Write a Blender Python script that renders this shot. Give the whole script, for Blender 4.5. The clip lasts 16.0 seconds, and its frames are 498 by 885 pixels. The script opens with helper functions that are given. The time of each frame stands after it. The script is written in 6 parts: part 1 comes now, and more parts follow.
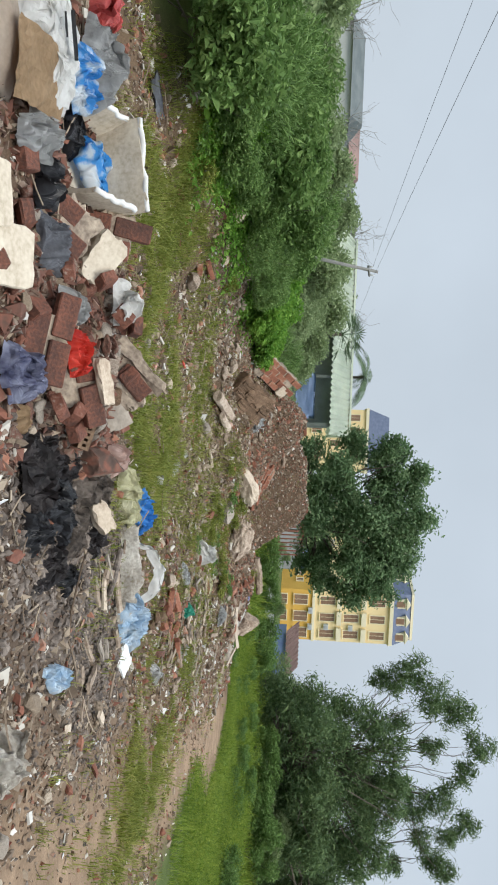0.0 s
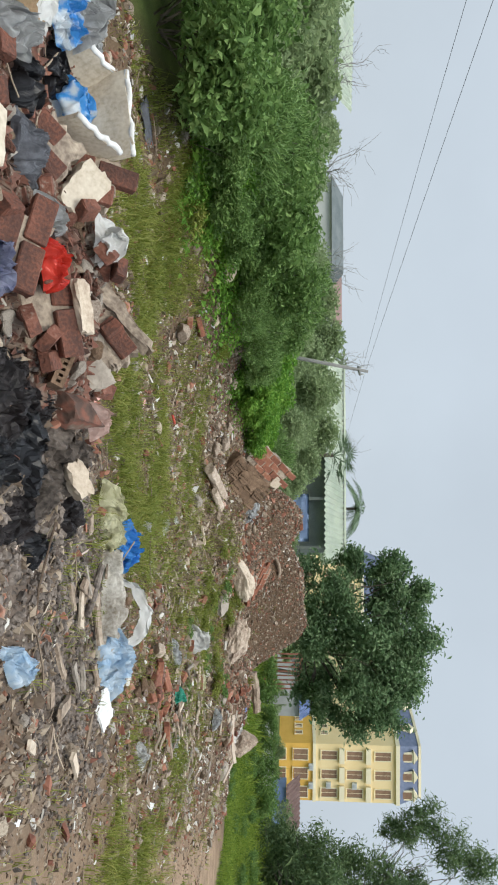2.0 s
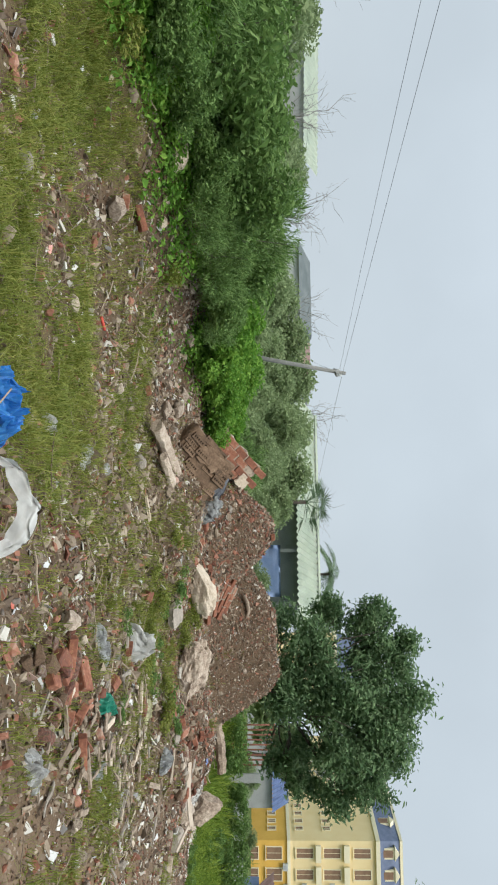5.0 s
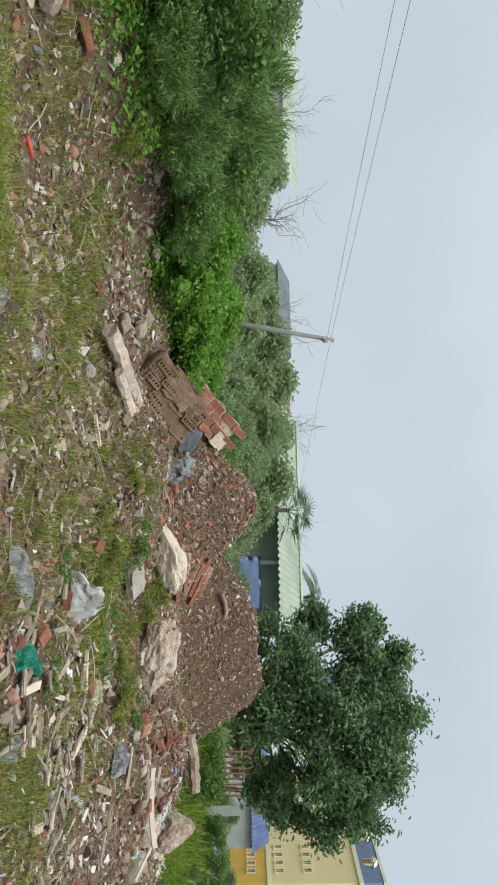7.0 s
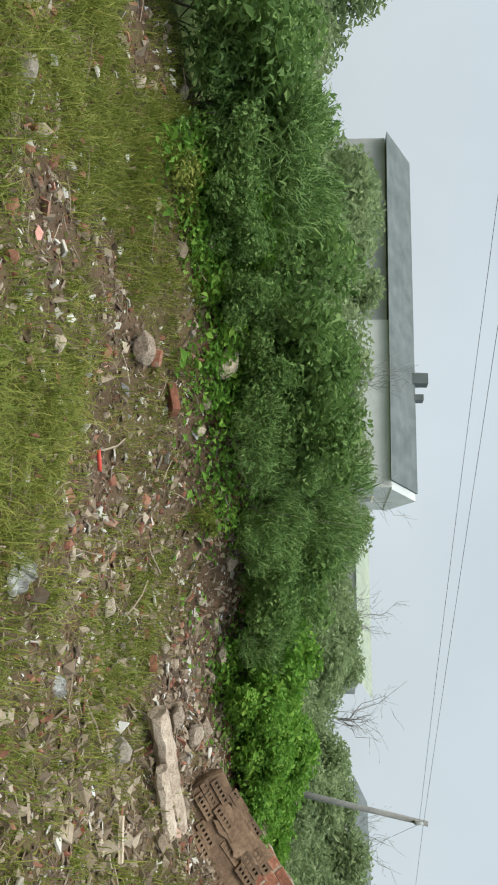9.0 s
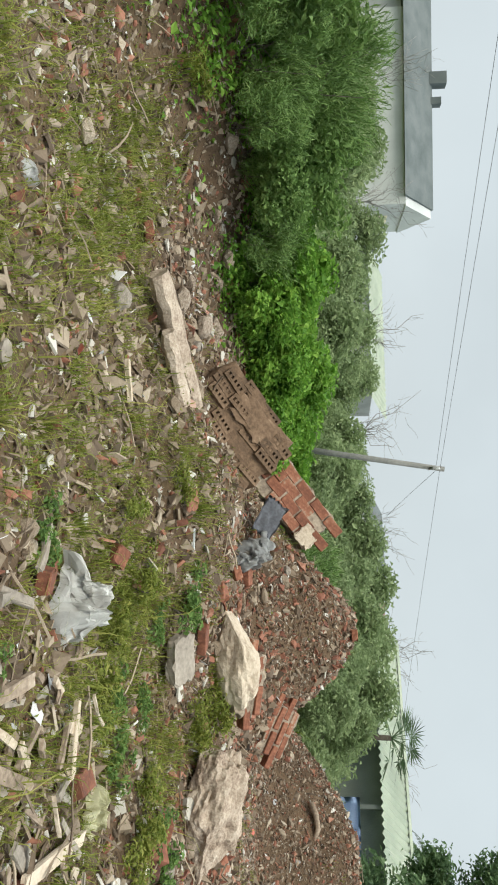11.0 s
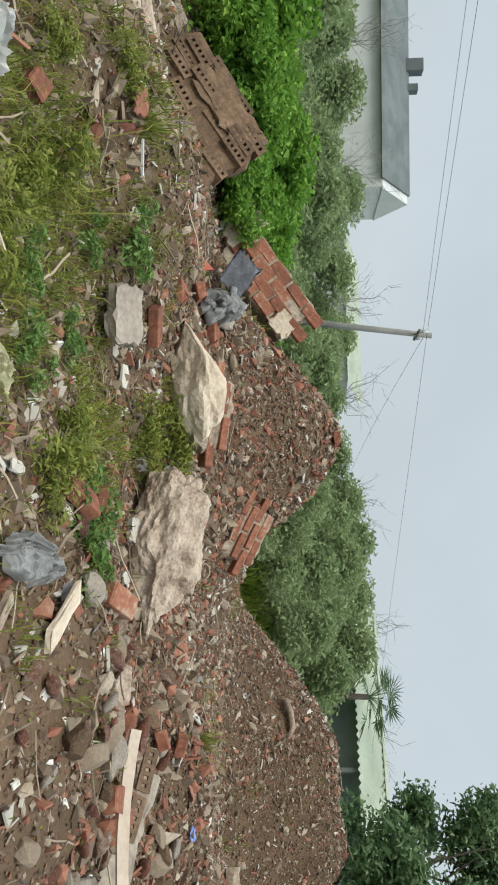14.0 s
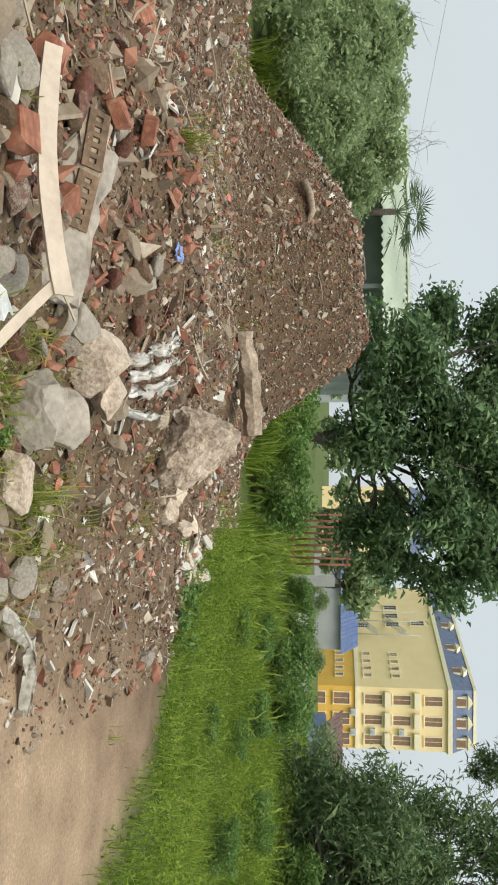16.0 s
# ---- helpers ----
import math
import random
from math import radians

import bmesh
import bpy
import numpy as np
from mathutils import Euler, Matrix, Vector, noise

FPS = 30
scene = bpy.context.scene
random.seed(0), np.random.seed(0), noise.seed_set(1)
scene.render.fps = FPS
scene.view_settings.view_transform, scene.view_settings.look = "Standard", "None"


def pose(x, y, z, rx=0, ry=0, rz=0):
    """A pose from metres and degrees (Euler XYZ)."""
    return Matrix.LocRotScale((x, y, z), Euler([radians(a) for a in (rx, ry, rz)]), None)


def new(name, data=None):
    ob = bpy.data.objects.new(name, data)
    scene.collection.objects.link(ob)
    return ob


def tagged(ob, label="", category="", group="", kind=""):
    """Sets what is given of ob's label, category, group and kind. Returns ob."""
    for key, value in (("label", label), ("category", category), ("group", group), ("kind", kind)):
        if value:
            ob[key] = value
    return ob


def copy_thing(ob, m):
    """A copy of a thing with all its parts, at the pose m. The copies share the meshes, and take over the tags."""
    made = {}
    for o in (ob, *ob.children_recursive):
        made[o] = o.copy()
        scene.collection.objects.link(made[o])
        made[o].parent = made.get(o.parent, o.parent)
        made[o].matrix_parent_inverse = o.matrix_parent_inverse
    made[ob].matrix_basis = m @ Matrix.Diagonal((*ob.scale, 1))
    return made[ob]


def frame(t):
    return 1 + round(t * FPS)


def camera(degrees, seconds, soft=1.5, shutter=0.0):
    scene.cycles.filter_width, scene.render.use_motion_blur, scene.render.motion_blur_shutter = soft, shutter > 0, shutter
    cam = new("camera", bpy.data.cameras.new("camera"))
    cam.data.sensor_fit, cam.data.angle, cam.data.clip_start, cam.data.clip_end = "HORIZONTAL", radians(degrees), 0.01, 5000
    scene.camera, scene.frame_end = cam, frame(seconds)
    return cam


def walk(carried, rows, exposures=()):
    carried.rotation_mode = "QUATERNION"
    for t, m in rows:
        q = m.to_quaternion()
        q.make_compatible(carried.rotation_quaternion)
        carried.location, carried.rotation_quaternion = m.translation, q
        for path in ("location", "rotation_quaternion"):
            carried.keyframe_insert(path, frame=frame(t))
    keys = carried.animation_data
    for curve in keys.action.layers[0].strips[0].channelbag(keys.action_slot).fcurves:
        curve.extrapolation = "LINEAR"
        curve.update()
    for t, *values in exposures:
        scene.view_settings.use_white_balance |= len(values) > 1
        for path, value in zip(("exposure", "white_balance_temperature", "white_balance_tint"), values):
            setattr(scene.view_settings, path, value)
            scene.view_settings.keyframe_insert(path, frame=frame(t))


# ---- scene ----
cam = camera(36.1, 16.0, soft=2.0)
# seconds, eye, heading to the left of +y, elevation, roll (the camera is held on its side)
PATH = [
    (0, (0.005, -0.022, 1.501), 0.54, -3.59, 92.33),
    (0.5, (0.235, 0.118, 1.523), 3.27, -2.11, 91.47),
    (1, (0.507, 0.224, 1.507), 7.60, -1.81, 90.61),
    (1.5, (0.772, 0.340, 1.488), 10.51, -2.45, 90.42),
    (2, (0.950, 0.557, 1.468), 11.75, -3.23, 90.52),
    (2.5, (1.110, 0.862, 1.470), 12.64, -4.14, 90.22),
    (3, (1.311, 1.186, 1.453), 13.57, -4.59, 90.02),
    (3.5, (1.439, 1.589, 1.438), 14.86, -4.27, 89.91),
    (4, (1.615, 2.028, 1.465), 16.13, -3.46, 89.89),
    (4.5, (1.779, 2.431, 1.472), 17.44, -2.16, 89.97),
    (5, (1.866, 2.884, 1.477), 18.17, -0.95, 89.96),
    (5.2, (1.907, 3.045, 1.466), 18.25, -0.52, 90.06),
    (7.3, (2.389, 4.944, 1.465), 21.70, 0.68, 89.90),
    (7.5, (2.418, 5.096, 1.483), 22.84, 0.21, 89.87),
    (8, (2.512, 5.423, 1.444), 30.63, -0.84, 90.13),
    (8.2, (2.504, 5.537, 1.447), 39.31, -1.75, 91.03),
    (9.25, (2.679, 6.160, 1.442), 59.60, -5.41, 90.68),
    (10.3, (2.854, 6.783, 1.437), 50.63, -9.07, 90.33),
    (10.5, (2.874, 6.974, 1.452), 45.57, -8.14, 89.38),
    (11, (2.994, 7.351, 1.427), 40.10, -6.00, 89.29),
    (11.5, (3.172, 7.748, 1.385), 37.14, -4.99, 90.15),
    (12, (3.356, 8.100, 1.395), 36.40, -4.34, 90.88),
    (12.5, (3.530, 8.485, 1.389), 38.17, -4.35, 90.99),
    (13, (3.612, 8.801, 1.372), 39.65, -4.32, 90.41),
    (13.5, (3.760, 9.145, 1.363), 41.00, -4.19, 89.74),
    (14, (3.941, 9.446, 1.365), 41.68, -4.08, 89.60),
    (14.5, (3.998, 9.822, 1.361), 39.59, -3.10, 90.61),
    (15, (4.075, 10.191, 1.367), 30.79, -3.22, 91.72),
    (15.5, (4.169, 10.566, 1.389), 18.97, -4.61, 91.46),
    (16, (4.111, 10.882, 1.405), 8.80, -6.02, 90.25),
]
walk(cam, [(t, pose(*eye, 90 + up, 0, turn) @ pose(0, 0, 0, 0, 0, roll)) for t, eye, turn, up, roll in PATH],
     exposures=((0, 0.02, 6450, 10), (2.5, 0.03, 6500, 9), (4.5, 0.04, 6550, 8), (7.5, 0.0, 6500, 8), (8.2, 0.02, 6550, 7), (10.3, 0.25, 6900, 6), (11.2, 0.14, 6850, 6), (12.4, 0.03, 6750, 6), (14.6, 0.0, 6700, 7), (15.3, 0.03, 6750, 7), (16, 0.17, 6950, 7)))

# ---- light ----
world = bpy.data.worlds.new("overcast")
scene.world = world
world.use_nodes = True
wn, wl = world.node_tree.nodes, world.node_tree.links
sky = wn.new("ShaderNodeTexSky")
sky.sky_type, sky.sun_disc = "NISHITA", False
sky.sun_elevation, sky.sun_rotation = radians(58), radians(200)
sky.air_density, sky.dust_density = 1.0, 4.0
cloud = wn.new("ShaderNodeMix")
cloud.data_type, cloud.blend_type = "RGBA", "MIX"
cloud.inputs["Factor"].default_value = 0.9
cloud.inputs["B"].default_value = (5.45, 6.15, 6.85, 1)
wl.new(sky.outputs["Color"], cloud.inputs["A"])
# an overcast dome: brighter overhead than at the horizon
way = wn.new("ShaderNodeTexCoord")
axes = wn.new("ShaderNodeSeparateXYZ")
wl.new(way.outputs["Generated"], axes.inputs[0])
lift = wn.new("ShaderNodeMapRange")
lift.interpolation_type = "SMOOTHSTEP"
for k, v in ((1, 0.2), (2, 1.0), (3, 0.113), (4, 0.27)):
    lift.inputs[k].default_value = v
wl.new(axes.outputs["Z"], lift.inputs[0])
veil = wn.new("ShaderNodeTexNoise")
veil.inputs["Scale"].default_value, veil.inputs["Detail"].default_value = 3.2, 5
wl.new(way.outputs["Generated"], veil.inputs["Vector"])
drift = wn.new("ShaderNodeMapRange")
for k, v in ((1, 0.3), (2, 0.7), (3, 0.93), (4, 1.04)):
    drift.inputs[k].default_value = v
wl.new(veil.outputs["Fac"], drift.inputs[0])
shade = wn.new("ShaderNodeMath")
shade.operation = "MULTIPLY"
wl.new(lift.outputs[0], shade.inputs[0])
wl.new(drift.outputs[0], shade.inputs[1])
wl.new(shade.outputs[0], wn["Background"].inputs["Strength"])
wl.new(cloud.outputs["Result"], wn["Background"].inputs["Color"])
sun = new("sun", bpy.data.lights.new("sun", "SUN"))
sun.data.energy, sun.data.angle, sun.data.color = 1.9, radians(30), (1.0, 0.94, 0.84)
sun.matrix_world = pose(0, 0, 40, 32, 0, 20)

# ---- materials ----


def mat(name, stops, scale=6.0, rough=0.85, bump=0.25, fine=40.0, island=0.0, piece=0.0, metal=0.0, gloss_var=0.1, trans=0.0, attr="", spec=0.3, detail=6.0):
    """A surface whose colour runs through stops, by coarse and fine noise, by island or by piece."""
    m = bpy.data.materials.new(name)
    m.use_nodes = True
    n, l = m.node_tree.nodes, m.node_tree.links
    b = n["Principled BSDF"]
    tc = n.new("ShaderNodeTexCoord")
    co = tc.outputs["Object"]
    big = n.new("ShaderNodeTexNoise")
    big.inputs["Scale"].default_value, big.inputs["Detail"].default_value = scale, detail
    sml = n.new("ShaderNodeTexNoise")
    sml.inputs["Scale"].default_value, sml.inputs["Detail"].default_value = fine, 4
    l.new(co, big.inputs["Vector"])
    l.new(co, sml.inputs["Vector"])
    mixf = n.new("ShaderNodeMath")
    mixf.operation = "MULTIPLY_ADD"
    mixf.inputs[1].default_value = 0.45
    l.new(sml.outputs["Fac"], mixf.inputs[0])
    half = n.new("ShaderNodeMath")
    half.operation = "MULTIPLY"
    half.inputs[1].default_value = 0.55
    l.new(big.outputs["Fac"], half.inputs[0])
    l.new(half.outputs[0], mixf.inputs[2])
    stretch = n.new("ShaderNodeMapRange")
    stretch.inputs[1].default_value, stretch.inputs[2].default_value = 0.3, 0.7
    l.new(mixf.outputs[0], stretch.inputs[0])
    fac = stretch.outputs[0]
    if island or piece:
        src = n.new("ShaderNodeNewGeometry").outputs["Random Per Island"] if island else n.new("ShaderNodeObjectInfo").outputs["Random"]
        w = island or piece
        k = n.new("ShaderNodeMix")
        k.data_type = "FLOAT"
        k.inputs["Factor"].default_value = w
        l.new(fac, k.inputs["A"])
        l.new(src, k.inputs["B"])
        fac = k.outputs["Result"]
    ramp = n.new("ShaderNodeValToRGB")
    el = ramp.color_ramp.elements
    while len(el) < len(stops):
        el.new(0.5)
    for e, (p, c) in zip(el, stops):
        e.position, e.color = p, (*c, 1)
    l.new(fac, ramp.inputs["Fac"])
    col = ramp.outputs["Color"]
    if attr:
        a = n.new("ShaderNodeAttribute")
        a.attribute_name = attr
        mul = n.new("ShaderNodeMix")
        mul.data_type, mul.blend_type = "RGBA", "MULTIPLY"
        mul.inputs["Factor"].default_value = 1
        l.new(col, mul.inputs["A"])
        l.new(a.outputs["Color"], mul.inputs["B"])
        col = mul.outputs["Result"]
    l.new(col, b.inputs["Base Color"])
    rr = n.new("ShaderNodeMapRange")
    rr.inputs[3].default_value, rr.inputs[4].default_value = max(0.04, rough - gloss_var), min(1, rough + gloss_var)
    l.new(sml.outputs["Fac"], rr.inputs[0])
    l.new(rr.outputs[0], b.inputs["Roughness"])
    b.inputs["Metallic"].default_value = metal
    b.inputs["Specular IOR Level"].default_value = spec
    if bump:
        bp = n.new("ShaderNodeBump")
        bp.inputs["Strength"].default_value, bp.inputs["Distance"].default_value = bump, 0.02
        l.new(mixf.outputs[0], bp.inputs["Height"])
        l.new(bp.outputs["Normal"], b.inputs["Normal"])
    if trans:
        tr = n.new("ShaderNodeBsdfTranslucent")
        l.new(col, tr.inputs["Color"])
        ms = n.new("ShaderNodeMixShader")
        ms.inputs[0].default_value = trans
        l.new(b.outputs[0], ms.inputs[1])
        l.new(tr.outputs[0], ms.inputs[2])
        l.new(ms.outputs[0], n["Material Output"].inputs["Surface"])
    return m


def two(a, b):
    return [(0.15, a), (0.85, b)]


def leafy(name, a, b, c, trans=0.3):
    return mat(name, [(0.05, a), (0.5, b), (0.95, c)], scale=1.2, rough=0.6, bump=0, fine=9, island=0.6, trans=trans, spec=0.25)


EARTH = mat("earth", [(0.0, (0.55, 0.5, 0.47)), (0.45, (0.95, 0.92, 0.9)), (0.7, (1.15, 1.12, 1.1)), (1.0, (1.7, 1.65, 1.6))], scale=3.5, rough=0.95, bump=0.9, fine=70, attr="soil", spec=0.15, detail=9)
GRAVEL = mat("gravel", [(0.0, (0.045, 0.03, 0.021)), (0.35, (0.12, 0.077, 0.05)), (0.55, (0.16, 0.112, 0.078)), (0.66, (0.22, 0.09, 0.055)), (0.76, (0.25, 0.19, 0.14)), (0.9, (0.36, 0.31, 0.25)), (0.98, (0.54, 0.5, 0.42))], scale=9, island=0.82, bump=0.4)
RUBBLE = mat("rubble_stone", [(0.0, (0.08, 0.058, 0.042)), (0.3, (0.16, 0.118, 0.084)), (0.6, (0.27, 0.21, 0.15)), (0.85, (0.4, 0.33, 0.25)), (1.0, (0.56, 0.51, 0.43))], scale=8, island=0.7, bump=0.6)
SHARD = mat("brick_shard", [(0.0, (0.12, 0.055, 0.042)), (0.4, (0.24, 0.1, 0.065)), (0.75, (0.34, 0.16, 0.105)), (1.0, (0.42, 0.32, 0.25))], scale=12, island=0.6, bump=0.5)
SOOTSHARD = mat("sooty_shard", [(0.0, (0.03, 0.022, 0.018)), (0.45, (0.1, 0.055, 0.042)), (0.75, (0.19, 0.085, 0.06)), (1.0, (0.32, 0.25, 0.2))], scale=12, island=0.7, bump=0.5)
CHIP = mat("plaster_chip", [(0.0, (0.3, 0.27, 0.23)), (0.5, (0.5, 0.47, 0.41)), (1.0, (0.74, 0.72, 0.66))], scale=12, island=0.7, bump=0.2, rough=0.7)
SCRAP = mat("litter_scrap", [(0.0, (0.5, 0.48, 0.45)), (0.35, (0.75, 0.76, 0.76)), (0.55, (0.18, 0.17, 0.17)), (0.7, (0.4, 0.4, 0.4)), (0.74, (0.5, 0.46, 0.38)), (0.86, (0.5, 0.12, 0.08)), (1.0, (0.8, 0.78, 0.7))], scale=3, island=0.93, bump=0.1, rough=0.45)
TWIG = mat("twig", two((0.12, 0.085, 0.06), (0.42, 0.34, 0.25)), scale=10, island=0.7, bump=0.3)
CONCRETE = mat("concrete", [(0.0, (0.13, 0.095, 0.07)), (0.25, (0.27, 0.2, 0.15)), (0.5, (0.42, 0.335, 0.26)), (0.8, (0.54, 0.45, 0.36)), (1.0, (0.66, 0.58, 0.48))], scale=9, bump=1.0, fine=60, piece=0.12)
PLASTER = mat("pale_plaster", [(0.0, (0.3, 0.22, 0.16)), (0.45, (0.52, 0.43, 0.33)), (1.0, (0.68, 0.59, 0.47))], scale=6, bump=0.8)
MIXED = mat("brick_and_mortar", [(0.0, (0.035, 0.024, 0.019)), (0.25, (0.09, 0.055, 0.042)), (0.42, (0.19, 0.08, 0.055)), (0.52, (0.16, 0.105, 0.078)), (0.68, (0.27, 0.21, 0.165)), (1.0, (0.42, 0.35, 0.28))], scale=3.5, bump=0.9, fine=16, piece=0.3)
GREYSTONE = mat("grey_render", two((0.2, 0.17, 0.14), (0.4, 0.35, 0.29)), scale=7, bump=0.6, piece=0.2)
BRICK = mat("brick", [(0.0, (0.09, 0.042, 0.03)), (0.4, (0.21, 0.082, 0.05)), (0.65, (0.31, 0.13, 0.078)), (0.8, (0.35, 0.24, 0.17)), (1.0, (0.5, 0.42, 0.34))], scale=13, bump=0.6, piece=0.35)
SOOTBRICK = mat("sooty_brick", [(0.0, (0.035, 0.023, 0.019)), (0.35, (0.095, 0.045, 0.033)), (0.6, (0.18, 0.072, 0.047)), (0.76, (0.22, 0.1, 0.07)), (0.86, (0.3, 0.22, 0.175)), (1.0, (0.46, 0.39, 0.32))], scale=4, fine=60, bump=0.8, piece=0.3)
OLDBRICK = mat("weathered_brick", [(0.0, (0.045, 0.03, 0.02)), (0.45, (0.13, 0.082, 0.05)), (0.75, (0.21, 0.135, 0.085)), (1.0, (0.34, 0.25, 0.165))], scale=9, bump=0.7, piece=0.3)
MORTAR = mat("mortar", two((0.17, 0.13, 0.1), (0.46, 0.38, 0.29)), scale=12, bump=0.9)
# near-black that paints the shade inside holes
HOLE = mat("hole_shade", two((0.015, 0.011, 0.009), (0.05, 0.035, 0.028)), scale=20)
ASH = mat("ash", two((0.045, 0.037, 0.032), (0.26, 0.215, 0.18)), scale=9, bump=0.9)
CHARRED = mat("charred_plastic", two((0.012, 0.011, 0.011), (0.06, 0.05, 0.05)), scale=8, rough=0.4, bump=0.5)
FOAM = mat("foam", [(0.0, (0.34, 0.28, 0.2)), (0.45, (0.53, 0.46, 0.36)), (1.0, (0.68, 0.62, 0.51))], scale=4, bump=0.15, rough=0.8)
FOAM_WHITE = mat("foam_edge", two((0.55, 0.54, 0.51), (0.76, 0.76, 0.74)), scale=9, bump=0.2)
BOARD = mat("board", two((0.42, 0.34, 0.27), (0.54, 0.45, 0.36)), scale=6, bump=0.12)
CARD = mat("cardboard", two((0.3, 0.2, 0.11), (0.46, 0.32, 0.19)), scale=5, bump=0.15)
WOOD = mat("old_wood", [(0.0, (0.13, 0.095, 0.07)), (0.5, (0.3, 0.23, 0.17)), (1.0, (0.5, 0.42, 0.33))], scale=8, bump=0.7)
PLANK = mat("fresh_plank", two((0.5, 0.4, 0.3), (0.68, 0.58, 0.46)), scale=5, bump=0.2)


def film(name, a, b, rough=0.3, trans=0.25, scale=7):
    return mat(name, two(a, b), scale=scale, rough=rough, bump=0.25, fine=22, trans=trans, spec=0.5)


WHITE_FILM = film("white_film", (0.42, 0.41, 0.39), (0.8, 0.8, 0.79))
BRIGHT_FILM = film("bright_white_film", (0.72, 0.71, 0.68), (0.9, 0.9, 0.88), rough=0.4)
PAPER_FILM = film("matt_white_film", (0.62, 0.58, 0.52), (0.92, 0.9, 0.86), rough=0.7, trans=0.02)
BLUEGREY_FILM = film("blue_grey_film", (0.1, 0.11, 0.22), (0.42, 0.44, 0.56))
GREY_FILM = film("grey_film", (0.35, 0.35, 0.35), (0.62, 0.63, 0.62))
BLUE_FILM = film("blue_film", (0.035, 0.27, 0.68), (0.13, 0.46, 0.88))
PALE_BLUE_FILM = film("pale_blue_film", (0.42, 0.6, 0.76), (0.8, 0.86, 0.9), scale=7)
BLUE_WHITE_FILM = mat("blue_printed_film", [(0.1, (0.04, 0.28, 0.66)), (0.45, (0.1, 0.4, 0.78)), (0.62, (0.72, 0.8, 0.86)), (0.9, (0.85, 0.86, 0.86))], scale=5, rough=0.3, bump=0.2, fine=14, trans=0.15)
RED_FILM = film("red_film", (0.6, 0.03, 0.02), (0.85, 0.1, 0.06))
PINK_FILM = film("pink_film", (0.6, 0.12, 0.12), (0.78, 0.22, 0.2))
PALE_PINK_FILM = film("pale_pink_film", (0.55, 0.38, 0.32), (0.78, 0.62, 0.56))
BLACK_FILM = film("black_film", (0.012, 0.012, 0.013), (0.04, 0.04, 0.045), trans=0.02)
GREEN_FILM = film("green_film", (0.02, 0.3, 0.2), (0.1, 0.5, 0.36))
YELLOW_FILM = film("yellow_film", (0.55, 0.53, 0.32), (0.82, 0.8, 0.6))
GREY_CLOTH = mat("grey_cloth", two((0.12, 0.125, 0.14), (0.25, 0.26, 0.29)), scale=7, bump=0.4)
SACK = mat("woven_sack", two((0.34, 0.29, 0.23), (0.8, 0.77, 0.7)), scale=4, bump=0.2, fine=45)
INK = mat("black_ink", two((0.02, 0.02, 0.02), (0.05, 0.05, 0.05)), bump=0)
RED_PLASTIC = mat("red_plastic", two((0.5, 0.06, 0.04), (0.65, 0.1, 0.07)), rough=0.4, bump=0.1)
BLUE_BITS = mat("blue_plastic", two((0.1, 0.16, 0.4), (0.25, 0.33, 0.6)), rough=0.4, bump=0.1)

GRASS = leafy("grass_blade", (0.085, 0.125, 0.018), (0.21, 0.25, 0.046), (0.41, 0.38, 0.11), 0.38)
LUSH = leafy("meadow_blade", (0.06, 0.115, 0.014), (0.175, 0.265, 0.034), (0.37, 0.42, 0.08), 0.4)
BRIGHT = leafy("bright_leaf", (0.06, 0.155, 0.022), (0.155, 0.32, 0.046), (0.31, 0.48, 0.09), 0.38)
MIDLEAF = leafy("shrub_leaf", (0.065, 0.125, 0.032), (0.145, 0.25, 0.068), (0.28, 0.4, 0.135), 0.32)
# leaf for far foliage: distance haze is put into its pale, greyed colour
HAZYLEAF = leafy("haze_tinted_leaf", (0.16, 0.22, 0.1), (0.27, 0.35, 0.17), (0.4, 0.47, 0.25), 0.4)
TREELEAF = leafy("tree_leaf", (0.07, 0.135, 0.062), (0.165, 0.265, 0.125), (0.33, 0.44, 0.24), 0.3)
DARKLEAF = leafy("dark_leaf", (0.055, 0.1, 0.045), (0.12, 0.19, 0.08), (0.23, 0.31, 0.13), 0.26)
PALMLEAF = leafy("palm_leaf", (0.054, 0.102, 0.051), (0.108, 0.17, 0.085), (0.18, 0.255, 0.136), 0.2)
BARK = mat("bark", two((0.06, 0.05, 0.04), (0.16, 0.135, 0.11)), scale=9, bump=0.7)
PALEBARK = mat("pale_bark", two((0.2, 0.19, 0.18), (0.34, 0.33, 0.31)), scale=4, bump=0.4)

OCHRE = mat("ochre_wall", two((0.68, 0.4, 0.08), (0.78, 0.48, 0.12)), scale=0.8, bump=0.05, rough=0.8)
CREAM = mat("cream_wall", two((0.82, 0.64, 0.34), (0.87, 0.71, 0.42)), scale=0.7, bump=0.05, rough=0.8)
CREAM_TRIM = mat("cream_trim", two((0.78, 0.7, 0.5), (0.84, 0.77, 0.58)), scale=2, bump=0.05)
SHUTTER = mat("brown_shutter", two((0.2, 0.12, 0.08), (0.32, 0.2, 0.13)), scale=2, bump=0.1, rough=0.5)
PANE = mat("dark_pane", two((0.03, 0.035, 0.04), (0.06, 0.065, 0.07)), scale=2, rough=0.12, bump=0, gloss_var=0.03, spec=0.5)
SLATE = mat("blue_slate", two((0.09, 0.12, 0.2), (0.15, 0.185, 0.28)), scale=2, bump=0.2, rough=0.6)
BLUE_SHEET = mat("blue_roof_sheet", two((0.12, 0.18, 0.36), (0.2, 0.28, 0.48)), scale=1.5, rough=0.5, bump=0.1)
GREY_WALL = mat("grey_cement_wall", two((0.3, 0.31, 0.31), (0.44, 0.45, 0.45)), scale=0.8, bump=0.15)
